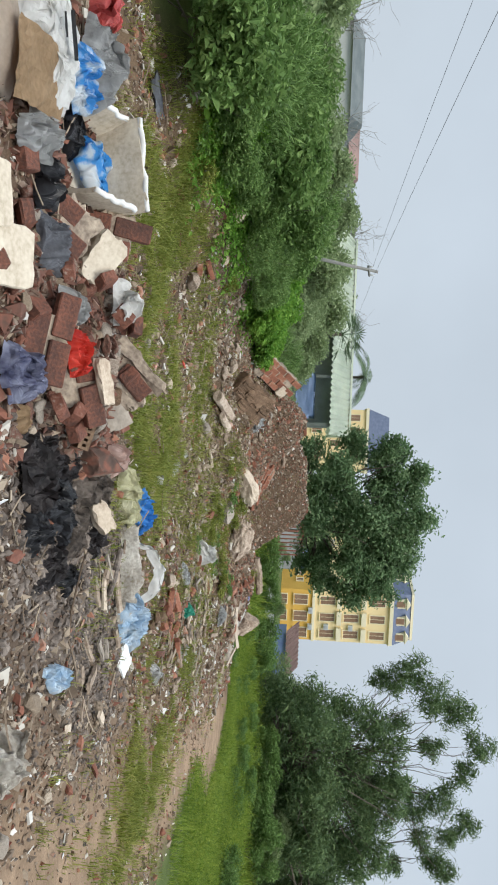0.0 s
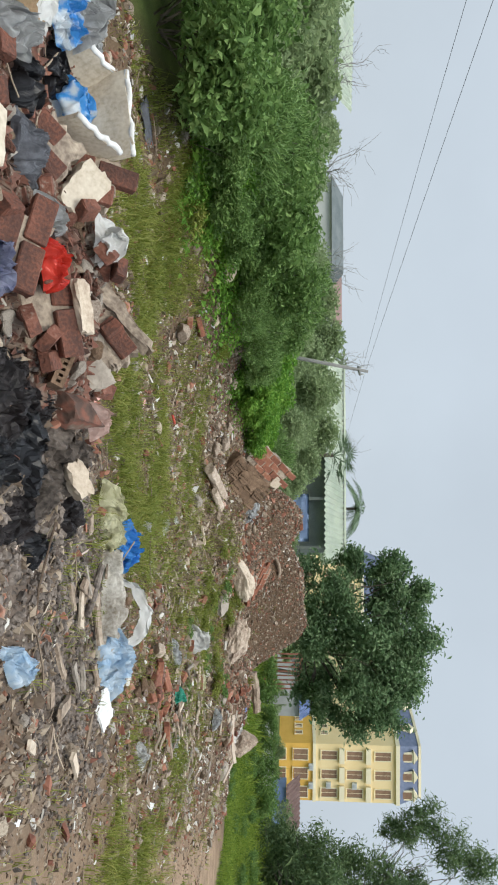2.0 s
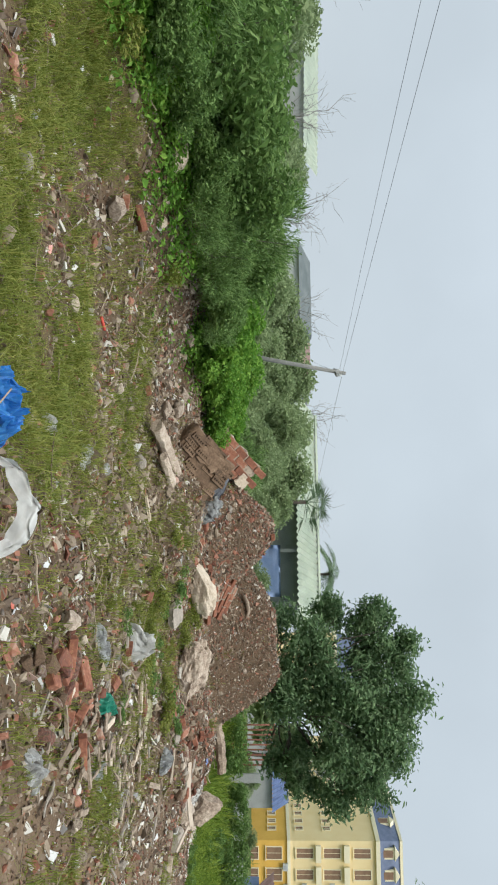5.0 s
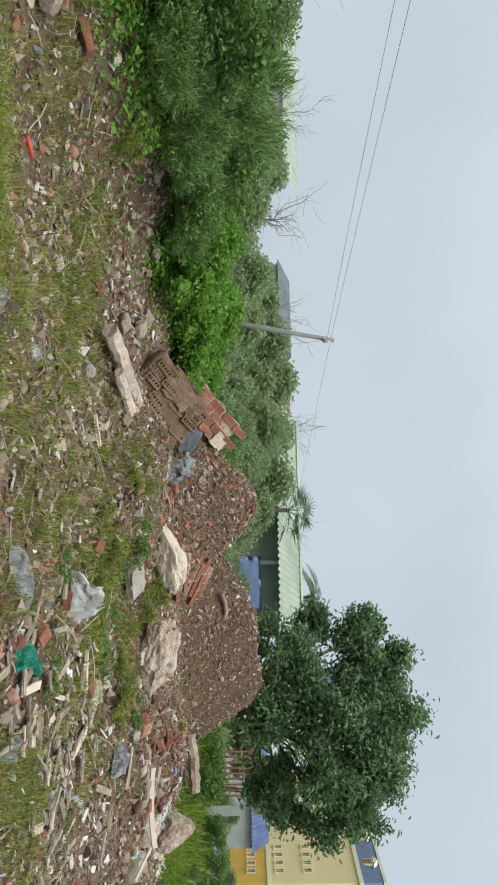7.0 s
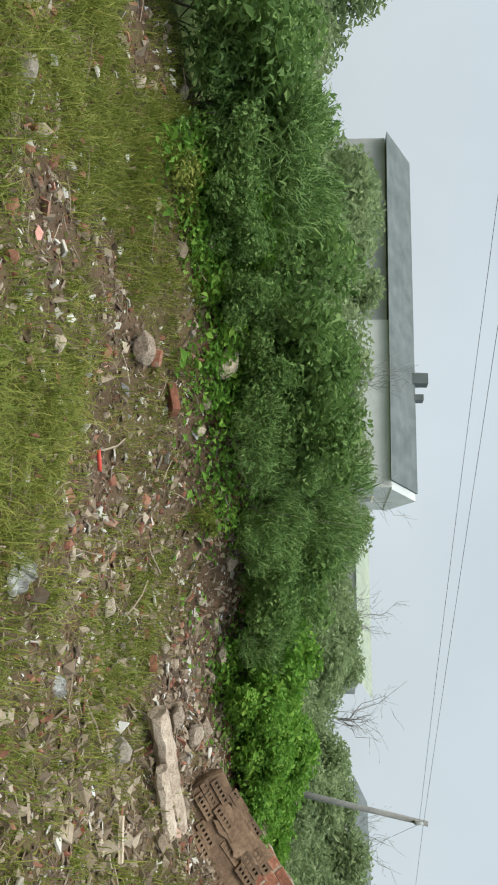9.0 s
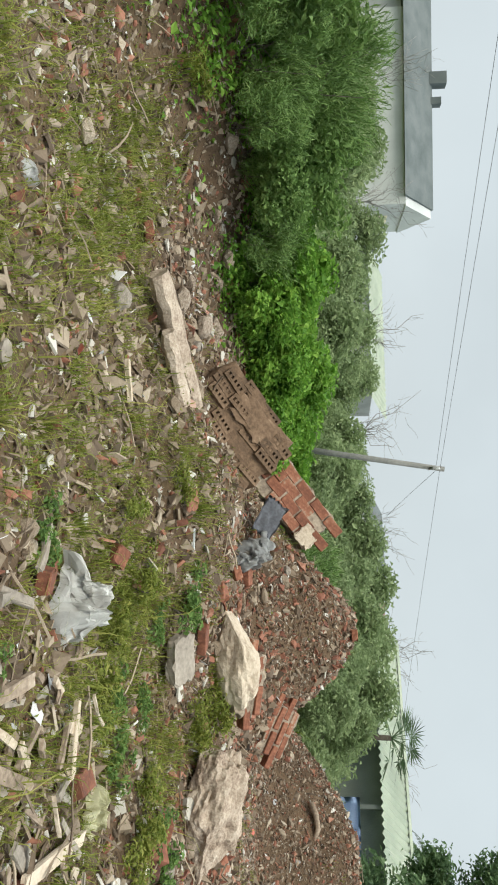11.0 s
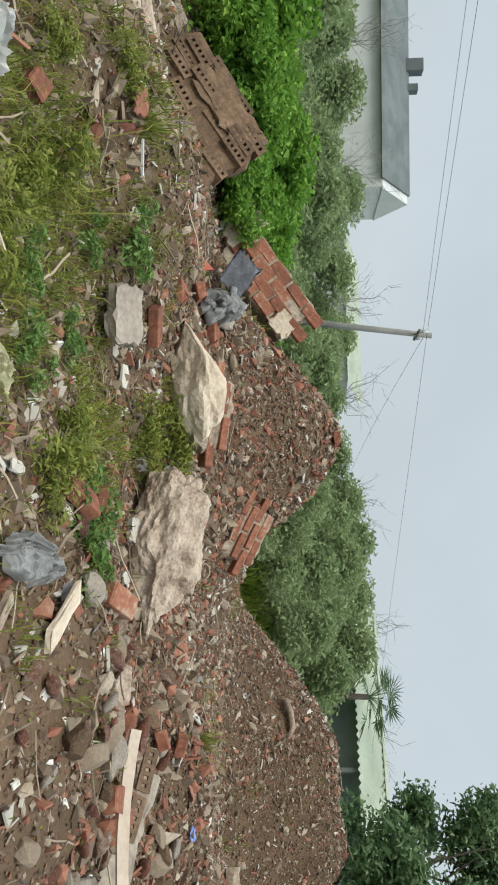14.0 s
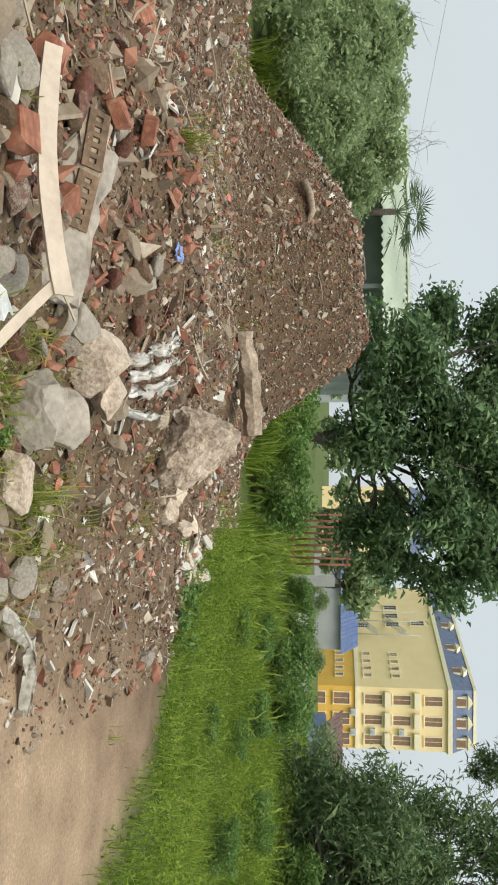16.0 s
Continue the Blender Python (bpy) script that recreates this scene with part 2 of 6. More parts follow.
WHITE_WALL = mat("white_wall", two((0.46, 0.48, 0.47), (0.6, 0.62, 0.61)), scale=0.7, bump=0.05)
GREEN_SHEET = mat("pale_green_roof_sheet", two((0.5, 0.57, 0.46), (0.7, 0.75, 0.62)), scale=0.9, rough=0.55, bump=0.1)
DARK_WALL = mat("dark_shed_wall", two((0.11, 0.13, 0.12), (0.22, 0.25, 0.22)), scale=1.2, bump=0.2)
TARP = mat("blue_tarp", two((0.28, 0.4, 0.66), (0.42, 0.54, 0.78)), scale=2, rough=0.5, bump=0.3)
ROOF_GREY = mat("grey_roof", two((0.1, 0.12, 0.12), (0.18, 0.2, 0.2)), scale=0.9, bump=0.2, rough=0.95, spec=0.1)
ROOF_RED = mat("red_roof", two((0.2, 0.13, 0.115), (0.3, 0.2, 0.17)), scale=1, bump=0.2)
POLE_GREY = mat("concrete_pole", two((0.19, 0.19, 0.18), (0.31, 0.31, 0.29)), scale=3, bump=0.2)
WIRE = mat("wire", two((0.03, 0.03, 0.035), (0.06, 0.06, 0.065)), bump=0)
RUST = mat("rusty_metal", two((0.16, 0.07, 0.05), (0.3, 0.13, 0.09)), scale=4, bump=0.3)
STEEL = mat("grey_steel", two((0.3, 0.32, 0.34), (0.48, 0.5, 0.52)), scale=3, rough=0.5, bump=0.05)

# ---- helpers of this place ----
RNG = np.random.default_rng(7)


def mesh(name, verts, faces, material, smooth=False):
    me = bpy.data.meshes.new(name)
    me.from_pydata([tuple(v) for v in np.asarray(verts, float).tolist()], [], faces if isinstance(faces, list) else faces.tolist())
    me.materials.append(material)
    if smooth:
        me.polygons.foreach_set("use_smooth", [True] * len(me.polygons))
    me.update()
    return me


def part(name, bm, material, parent, label="", smooth=False):
    """Link a bmesh, or a ready mesh, as one mesh object under a thing or part."""
    if isinstance(bm, bmesh.types.BMesh):
        me = bpy.data.meshes.new(name)
        bm.to_mesh(me)
        bm.free()
        me.materials.append(material)
        if smooth:
            me.polygons.foreach_set("use_smooth", [True] * len(me.polygons))
    else:
        me = bm
    ob = new(name, me)
    ob.parent = parent
    if label:
        ob["label"] = label
    return ob


def empty(name, m, label, category, group="", kind=""):
    ob = new(name)
    ob.empty_display_size = 0.1
    ob.matrix_world = m
    return tagged(ob, label, category, group, kind)


def solid(name, bm, material, m, label, category, group="", kind="", smooth=False):
    """A thing that is one mesh."""
    ob = part(name, bm, material, None, smooth=smooth)
    ob.matrix_world = m
    return tagged(ob, label, category, group, kind)


def facing(c, heading, angle, tilt, depth=0.0):
    """A pose whose z axis looks back at one who walks along the heading (degrees left of +y), tipped up by tilt; x runs to that one's right, turned up by angle."""
    h, a, t = radians(heading), radians(angle), radians(tilt)
    f, r, z = Vector((-math.sin(h), math.cos(h), 0)), Vector((math.cos(h), math.sin(h), 0)), Vector((0, 0, 1))
    n = -f * math.cos(t) + z * math.sin(t)
    up = z * math.cos(t) + f * math.sin(t)
    x = r * math.cos(a) + up * math.sin(a)
    y = n.cross(x)
    m = Matrix((x, y, n)).transposed().to_4x4()
    m.translation = Vector(c) - n * depth
    return m


def hash2(i, j, seed):
    v = np.sin(i * 127.1 + j * 311.7 + seed * 74.7) * 43758.5453
    return v - np.floor(v)


def vnoise(x, y, freq, seed=0):
    x, y = np.asarray(x) * freq, np.asarray(y) * freq
    i, j = np.floor(x), np.floor(y)
    u, v = x - i, y - j
    u, v = u * u * (3 - 2 * u), v * v * (3 - 2 * v)
    return (hash2(i, j, seed) * (1 - u) + hash2(i + 1, j, seed) * u) * (1 - v) + (hash2(i, j + 1, seed) * (1 - u) + hash2(i + 1, j + 1, seed) * u) * v


def fbm(x, y, freq, seed=0, octaves=4):
    return sum(vnoise(x, y, freq * 2 ** k, seed + k) * 0.5 ** (k + 1) for k in range(octaves))


# mounds of the waste ground: x, y, spread along x and y, height
MOUNDS = [
    (-1.3, 3.5, 1.5, 1.2, 0.1), (0.6, 4.0, 1.2, 1.0, 0.07), (-3.4, 7.5, 1.2, 1.8, 0.34), (-3.2, 10, 1.2, 1.8, 0.82),
    (-2.2, 12.6, 1.2, 1.4, 0.43), (-0.2, 11.6, 1.1, 1.1, 0.53), (-0.9, 13.7, 0.9, 0.9, 0.42), (-0.5, 14.5, 0.8, 0.9, 1.16),
    (0.6, 13.2, 1.0, 1.0, 0.33), (2.4, 14.3, 1.0, 1.0, 0.52), (2.8, 12.4, 1.0, 1.0, 0.3), (0.5, 14.6, 0.8, 0.8, 0.31),
    (0.45, 19.5, 0.9, 0.9, 1.31), (1.65, 19.7, 0.75, 0.9, 1.34), (0.9, 16.8, 1.2, 1.2, 0.14), (3.3, 15.2, 0.6, 0.7, 0.12),
    (-1.4, 3.88, 0.38, 0.36, -0.17), (-0.55, 11.3, 0.42, 0.36, -0.14), (-1.8, 3.9, 0.8, 0.6, 0.1), (-0.6, 4.05, 0.85, 0.55, 0.19), (0.4, 4.5, 0.7, 0.6, 0.12), (2.9, 10.5, 1.3, 1.5, 0.1), (-0.75, 19.7, 0.9, 0.9, 0.81), (-1.3, 16.5, 1.2, 1.2, 0.61), (2.6, 16.6, 0.9, 1.3, 0.42),
]


def smooth_ground(x, y):
    z = 0.16 + 0.006 * np.clip(y - 6, 0, 20)
    for a, b, s, u, h in MOUNDS:
        z = z + h * np.exp(-((x - a) / s) ** 2 - ((y - b) / u) ** 2)
    return z


def waste(x, y):
    """1 on the dumped ground, 0 on the meadow and far away."""
    edge = np.interp(y, (11.3, 12.8, 14.2, 15.2, 16.05, 16.8, 18.2, 19.3, 21.0), (4.8, 6.3, 6.45, 6.1, 5.75, 5.0, 4.4, 3.9, 3.8))
    edge = edge + 0.5 * (vnoise(x, y, 0.8, 5) - 0.5)
    right = np.clip((edge - x) / 0.5, 0, 1)
    far = np.clip((21.0 - y) / 0.8, 0, 1)
    left = np.clip((x + 3.6) / 0.6, 0, 1)
    return right * far * left


def path_bare(x, y):
    c = np.interp(y, (0, 3, 5.4, 8, 11, 14.4, 17), (0.8, 2.35, 3.0, 3.7, 4.4, 5.35, 5.9))
    return np.exp(-((x - c) / 0.85) ** 2) * np.clip((17.5 - y) / 3, 0, 1)


def height(x, y):
    x, y = np.asarray(x, float), np.asarray(y, float)
    rough = waste(x, y) * (1 - 0.75 * path_bare(x, y))
    z = smooth_ground(x, y) + rough * (0.16 * (fbm(x, y, 1.7, 3) - 0.47) + 0.07 * (fbm(x, y, 6.5, 9) - 0.47))
    return z + (1 - rough) * 0.08 * (fbm(x, y, 0.5, 4) - 0.47)


def H(x, y):
    return float(height(x, y))


def blob(x, y, a, b, s, u):
    return np.exp(-((x - a) / s) ** 2 - ((y - b) / u) ** 2)


def green(x, y):
    """How grassy the dumped ground is."""
    g = 0.55 * blob(x, y, -0.6, 7.6, 1.6, 1.0) + 0.5 * blob(x, y, 0.5, 9.6, 0.9, 0.9) + 0.7 * blob(x, y, -2.3, 6.6, 0.8, 1.1) + 0.55 * blob(x, y, 1.2, 10.9, 0.8, 0.7)
    g = g * np.where(y > 8.8, 0.55, 1.0)
    g += 0.8 * blob(x, y, 1.15, 12.4, 0.55, 0.5) + 0.6 * blob(x, y, -0.9, 9.8, 0.9, 0.6) + 0.7 * blob(x, y, 3.3, 7.4, 0.7, 0.8) + 0.55 * blob(x, y, 2.6, 9.2, 0.7, 0.5)
    g += 0.55 * blob(x, y, 0.3, 11.2, 0.4, 0.5) + 0.8 * blob(x, y, 3.75, 13.2, 0.35, 0.6) + 0.5 * blob(x, y, 2.3, 10.5, 0.5, 0.6)
    g += 0.9 * blob(x, y, -0.9, 6.3, 1.1, 0.8) + 0.8 * blob(x, y, 0.0, 6.9, 0.6, 0.8) + 0.5 * blob(x, y, 3.2, 6.2, 0.35, 0.6) + 0.5 * blob(x, y, 2.7, 6.9, 0.3, 0.4)
    g = g * np.clip(1.25 - 0.09 * np.clip(y - 6.0, 0, 5), 0.75, 1.2)
    g = g + 0.6 * blob(x, y, 1.1, 11.0, 0.5, 0.4) + 0.5 * blob(x, y, 1.9, 11.8, 0.4, 0.4)
    return np.clip(g, 0, 1) * np.clip(3.6 * fbm(x, y, 1.9, 21) - 1.15, 0, 1.2)


# ---- ground ----
def spread(lo, hi, step, reach):
    core = np.arange(lo, hi + step / 2, step)
    out = np.cumsum(step * 1.22 ** np.arange(1, 48))
    out = out[out < reach]
    return np.concatenate([(lo - out)[::-1], core, hi + out])


gx, gy = spread(-4.6, 6.6, 0.055, 900), spread(1.6, 21.0, 0.06, 1500)
XX, YY = np.meshgrid(gx, gy)
ZZ = height(XX, YY)
nx, ny = len(gx), len(gy)
idx = np.arange(nx * ny).reshape(ny, nx)
quads = np.stack([idx[:-1, :-1], idx[:-1, 1:], idx[1:, 1:], idx[1:, :-1]], -1).reshape(-1, 4)
gme = mesh("ground", np.stack([XX, YY, ZZ], -1).reshape(-1, 3), quads, EARTH, True)
w = waste(XX, YY)[..., None]
soil = np.ones((ny, nx, 3)) * np.array((0.118, 0.082, 0.053))
tone = fbm(XX, YY, 0.9, 31)[..., None]
soil = soil * (0.75 + 0.55 * tone)
lerp = lambda a, c, k: a * (1 - k) + np.array(c) * k
soil = lerp(soil, (0.29, 0.21, 0.142), np.clip(path_bare(XX, YY) * 1.1, 0, 1)[..., None] * 0.9)
ashy = np.clip(2.0 * blob(XX, YY, 0.5, 4.4, 0.75, 1.1) + 1.3 * blob(XX, YY, 1.3, 5.3, 0.8, 1.0) - 0.15 + 0.5 * (fbm(XX, YY, 2.5, 8) - 0.5), 0, 1)[..., None]
soil = lerp(soil, (0.125, 0.104, 0.088), ashy * 0.9)
sooty = np.clip(1.5 * blob(XX, YY, -0.7, 3.9, 1.3, 0.9) * (0.4 + fbm(XX, YY, 3.0, 12)), 0, 1)[..., None]
soil = lerp(soil, (0.075, 0.052, 0.042), sooty * 0.8)
burnt = np.clip(1.8 * blob(XX, YY, 0.25, 3.75, 0.42, 0.5) - 0.3 + 0.8 * (fbm(XX, YY, 3.5, 14) - 0.5), 0, 1)[..., None]
soil = lerp(soil, (0.022, 0.018, 0.016), burnt * 0.95)
soil = lerp(soil, (0.125, 0.125, 0.04), np.clip(green(XX, YY), 0, 1)[..., None] * 0.85)
soil = lerp(np.ones_like(soil) * np.array((0.075, 0.105, 0.03)), soil, w)
layer = gme.color_attributes.new("soil", "FLOAT_COLOR", "POINT")
layer.data.foreach_set("color", np.concatenate([soil, np.ones((ny, nx, 1))], -1).reshape(-1))
ground = tagged(new("ground", gme), "brown rubble-strewn earth mounds running out into green meadow", "ground", kind="structure")

# ---- loose stuff ----
ICO = []
for k in range(6):
    bm = bmesh.new()
    bmesh.ops.create_icosphere(bm, subdivisions=1, radius=1)
    V = np.array([v.co[:] for v in bm.verts])
    Fc = np.array([[v.index for v in f.verts] for f in bm.faces])
    V *= (0.65 + 0.6 * RNG.random((len(V), 1)))
    ICO.append((V, Fc))
    bm.free()


def turns(n, flat=None):
    q = RNG.normal(size=(n, 4))
    if flat is not None:
        yaw, t = RNG.random(n) * 2 * np.pi, RNG.normal(size=(n, 2)) * flat
        q = np.stack([np.cos(yaw / 2), t[:, 0], t[:, 1], np.sin(yaw / 2)], -1)
    q /= np.linalg.norm(q, axis=1, keepdims=True)
    a, b, c, d = q.T
    return np.stack([np.stack([1 - 2 * (c * c + d * d), 2 * (b * c - a * d), 2 * (b * d + a * c)], -1),
                     np.stack([2 * (b * c + a * d), 1 - 2 * (b * b + d * d), 2 * (c * d - a * b)], -1),
                     np.stack([2 * (b * d - a * c), 2 * (c * d + a * b), 1 - 2 * (b * b + c * c)], -1)], 1)


def sow(n, dens, box=(-3.3, 4.9, 2.4, 20.6)):
    """n places on the ground, thick where dens is high."""
    got = np.zeros((0, 2))
    while len(got) < n:
        p = np.stack([RNG.uniform(box[0], box[1], n * 2), RNG.uniform(box[2], box[3], n * 2)], -1)
        keep = RNG.random(len(p)) < dens(p[:, 0], p[:, 1])
        got = np.concatenate([got, p[keep]])
    return got[:n]


def strew(name, n, dens, sizes, squash, material, label, flat=0.25, shapes=None, sink=0.25, box=(-3.3, 4.9, 2.4, 20.6)):
    """Scatter n small solids over the ground, joined."""
    p = sow(n, dens, box)
    s = np.clip(np.exp(RNG.normal(np.log(sizes[0]), sizes[1], n)), sizes[0] * 0.45, sizes[0] * 2.6)
    R = turns(n, flat)
    vs, fs, base = [], [], 0
    kinds = RNG.integers(0, len(shapes), n)
    z = height(p[:, 0], p[:, 1])
    for k, (V, Fc) in enumerate(shapes):
        sel = np.where(kinds == k)[0]
        m = len(sel)
        sc = s[sel, None] * np.array(squash)[None] * (0.75 + 0.5 * RNG.random((m, 3)))
        P = np.einsum("nij,nvj->nvi", R[sel], V[None] * sc[:, None, :])
        P[..., 0] += p[sel, 0, None]
        P[..., 1] += p[sel, 1, None]
        P[..., 2] += (z[sel] + s[sel] * squash[2] * (1 - 2 * sink) * 0.6)[:, None]
        vs.append(P.reshape(-1, 3))
        fs.append((Fc[None] + (np.arange(m) * len(V))[:, None, None] + base).reshape(-1, Fc.shape[1]))
        base += m * len(V)
    if len({f.shape[1] for f in fs}) == 1:
        fs = np.concatenate(fs)
    else:
        fs = [q for f in fs for q in f.tolist()]
    return tagged(new(name, mesh(name, np.concatenate(vs), fs, material)), label, "debris", kind="stuff")


def slip(n, thick, rnd=0.35):
    """A thin n-cornered chip."""
    a = np.arange(n) / n * 2 * np.pi + RNG.normal(0, 0.25, n)
    r = 1 + RNG.normal(0, rnd * 0.5, n)
    top = np.stack([np.cos(a) * r, np.sin(a) * r * 0.75, np.full(n, thick)], -1)
    bot = top * (1.05, 1.05, -1)
    V = np.concatenate([top, bot])
    tri = [(0, i, i + 1) for i in range(1, n - 1)] + [(n, n + i + 1, n + i) for i in range(1, n - 1)]
    for i in range(n):
        j = (i + 1) % n
        tri += [(i, n + i, n + j), (i, n + j, j)]
    return V, np.array(tri)


OCT = []
for k in range(5):
    V = np.array([(1, 0, 0), (-1, 0, 0), (0, 1, 0), (0, -1, 0), (0, 0, 1), (0, 0, -1.0)]) * (0.6 + 0.7 * RNG.random((6, 1))) + RNG.normal(0, 0.15, (6, 3))
    OCT.append((V, np.array([(0, 2, 4), (2, 1, 4), (1, 3, 4), (3, 0, 4), (2, 0, 5), (1, 2, 5), (3, 1, 5), (0, 3, 5)])))
CHIPS = [slip(int(RNG.integers(4, 6)), 0.18) for _ in range(6)]
SCRAPS = [slip(int(RNG.integers(4, 7)), 0.03, 0.7) for _ in range(6)]
STICKS = []
for k in range(4):
    a = np.arange(4) / 4 * 2 * np.pi
    rings = []
    for j, x in enumerate((-1, -0.3, 0.4, 1)):
        rings.append(np.stack([np.full(4, x), np.cos(a) * 0.03 + 0.08 * np.sin(x * 2 + k), np.sin(a) * 0.03 + 0.04 * np.cos(x * 3 + k)], -1))
    V = np.concatenate(rings)
    Fq = np.array([(j * 4 + i, j * 4 + (i + 1) % 4, j * 4 + 4 + (i + 1) % 4, j * 4 + 4 + i) for j in range(3) for i in range(4)])
    STICKS.append((V, Fq))

charred = lambda x, y: np.clip(1.4 * blob(x, y, 0.5, 4.4, 0.7, 0.9) + blob(x, y, 1.3, 5.3, 0.7, 0.8), 0, 1)
heap = lambda x, y: np.clip((1 - 0.75 * charred(x, y)) * waste(x, y) * (1 - 0.95 * path_bare(x, y)) * (1 - 0.75 * np.clip(green(x, y), 0, 1)) * (0.25 + 1.1 * fbm(x, y, 1.1, 41)), 0, 1)
red_ground = lambda x, y: heap(x, y) * np.clip(0.3 + blob(x, y, 2.3, 14.0, 1.2, 1.2) + blob(x, y, -0.4, 14.2, 1, 1) + 1.4 * blob(x, y, 1.9, 8.3, 0.45, 0.5) + 0.9 * blob(x, y, -0.6, 4.6, 0.9, 1.0), 0, 1)
pale_ground = lambda x, y: heap(x, y) * np.clip(0.35 + 0.6 * blob(x, y, 2.6, 10.4, 1.0, 1.6) + 0.5 * blob(x, y, -0.3, 10.6, 1.2, 1), 0, 1)
strew("gravel", 95000, lambda x, y: heap(x, y) + 0.12 * waste(x, y) * (1 - 0.8 * path_bare(x, y)), (0.0095, 0.4), (1, 1, 0.6), GRAVEL, "mixed brown and pale gravel strewn over the earth", shapes=OCT)
strew("rubble", 24000, heap, (0.02, 0.5), (1, 0.75, 0.55), RUBBLE, "broken stones and mortar lumps lying on the earth", shapes=ICO[:3] + OCT + CHIPS, flat=0.5)
strew("brick_shards", 6500, red_ground, (0.024, 0.45), (1, 0.75, 0.6), SHARD, "small red brick shards lying in the rubble", shapes=ICO + CHIPS, flat=0.6)
strew("plaster_chips", 5200, pale_ground, (0.019, 0.5), (1, 1, 0.7), CHIP, "pale plaster and tile chips on the earth", shapes=CHIPS, flat=0.3)
strew("pale_rubble", 5200, lambda x, y: np.clip(0.9 * blob(x, y, -0.1, 10.0, 1.7, 1.3) + 0.5 * blob(x, y, 1.6, 11.0, 0.9, 1.2), 0, 1) * (0.2 + 0.9 * fbm(x, y, 1.6, 52)) * waste(x, y), (0.024, 0.5), (1, 0.85, 0.55), RUBBLE, "pale broken stones thickly strewn in the grass", shapes=OCT + CHIPS, flat=0.4)
strew("litter", 1500, pale_ground, (0.02, 0.5), (1, 1, 1), SCRAP, "scraps of paper and plastic among the rubble", shapes=SCRAPS, flat=0.35)
strew("mound_gravel", 42000, lambda x, y: np.clip(blob(x, y, -0.4, 14.2, 1.2, 1.2) + blob(x, y, 0.6, 19.2, 1.8, 1.3) + 0.7 * blob(x, y, 2.4, 14.6, 1.1, 1.3) + 0.5 * blob(x, y, 1.2, 12.6, 1.3, 1.0), 0, 1) * waste(x, y), (0.011, 0.45), (1, 1, 0.6), GRAVEL, "fine brown and grey gravel covering the mounds", shapes=OCT, box=(-2.6, 4.2, 11.0, 20.8))
mounds = lambda x, y: np.clip(blob(x, y, -0.4, 13.6, 1.2, 1.2) + 0.7 * blob(x, y, 0.6, 18.8, 1.8, 1.2) + 0.8 * blob(x, y, 1.4, 13.6, 1.6, 1.2), 0, 1) * waste(x, y) * (0.35 + fbm(x, y, 2.4, 83))
strew("mound_rubble", 4200, mounds, (0.026, 0.5), (1, 0.75, 0.55), RUBBLE, "grey and beige broken stones on the mounds", shapes=OCT + CHIPS + ICO[:2], flat=0.6, box=(-2.6, 4.2, 11.0, 20.4))
strew("mound_shards", 2200, mounds, (0.024, 0.5), (1, 0.75, 0.55), SHARD, "broken brick shards on the mounds", shapes=OCT + CHIPS, flat=0.6, box=(-2.6, 4.2, 11.0, 20.4))
strew("cinders", 11000, lambda x, y: np.clip(charred(x, y) + blob(x, y, 0.25, 3.7, 0.45, 0.5), 0, 1), (0.012, 0.55), (1, 0.8, 0.6), ASH, "black cinders and burnt scraps on the ash", shapes=ICO, flat=0.5)
pile = lambda x, y: np.clip(1.2 * blob(x, y, -0.6, 3.85, 0.95, 0.65), 0, 1) * (x < 0.15) * (0.3 + fbm(x, y, 3, 71))
strew("pile_shards", 3200, pile, (0.02, 0.55), (1, 0.75, 0.55), SOOTSHARD, "sooty brick shards in the dumped pile", shapes=OCT + CHIPS, flat=0.6, box=(-2.2, 0.3, 2.6, 5.0))
strew("pile_rubble", 4200, pile, (0.021, 0.55), (1, 0.8, 0.6), MIXED, "dusty mortar and brick crumbs in the dumped pile", shapes=OCT + CHIPS, flat=0.6, box=(-2.2, 0.3, 2.6, 5.0))
strew("ash_flakes", 2600, lambda x, y: np.clip(charred(x, y) + 0.8 * blob(x, y, 1.6, 4.6, 0.6, 1.0), 0, 1), (0.017, 0.5), (1, 0.7, 0.5), RUBBLE, "grey-brown flakes strewn over the ash", shapes=CHIPS + OCT, flat=0.3)
strew("twigs", 2600, lambda x, y: heap(x, y) * (0.35 + 0.65 * np.clip(blob(x, y, 2.5, 11, 1, 1.4) + blob(x, y, 1.2, 5, 1.2, 1.2), 0, 1)), (0.07, 0.45), (1, 1, 1), TWIG, "dry twigs and splinters on the earth", shapes=STICKS, flat=0.12)


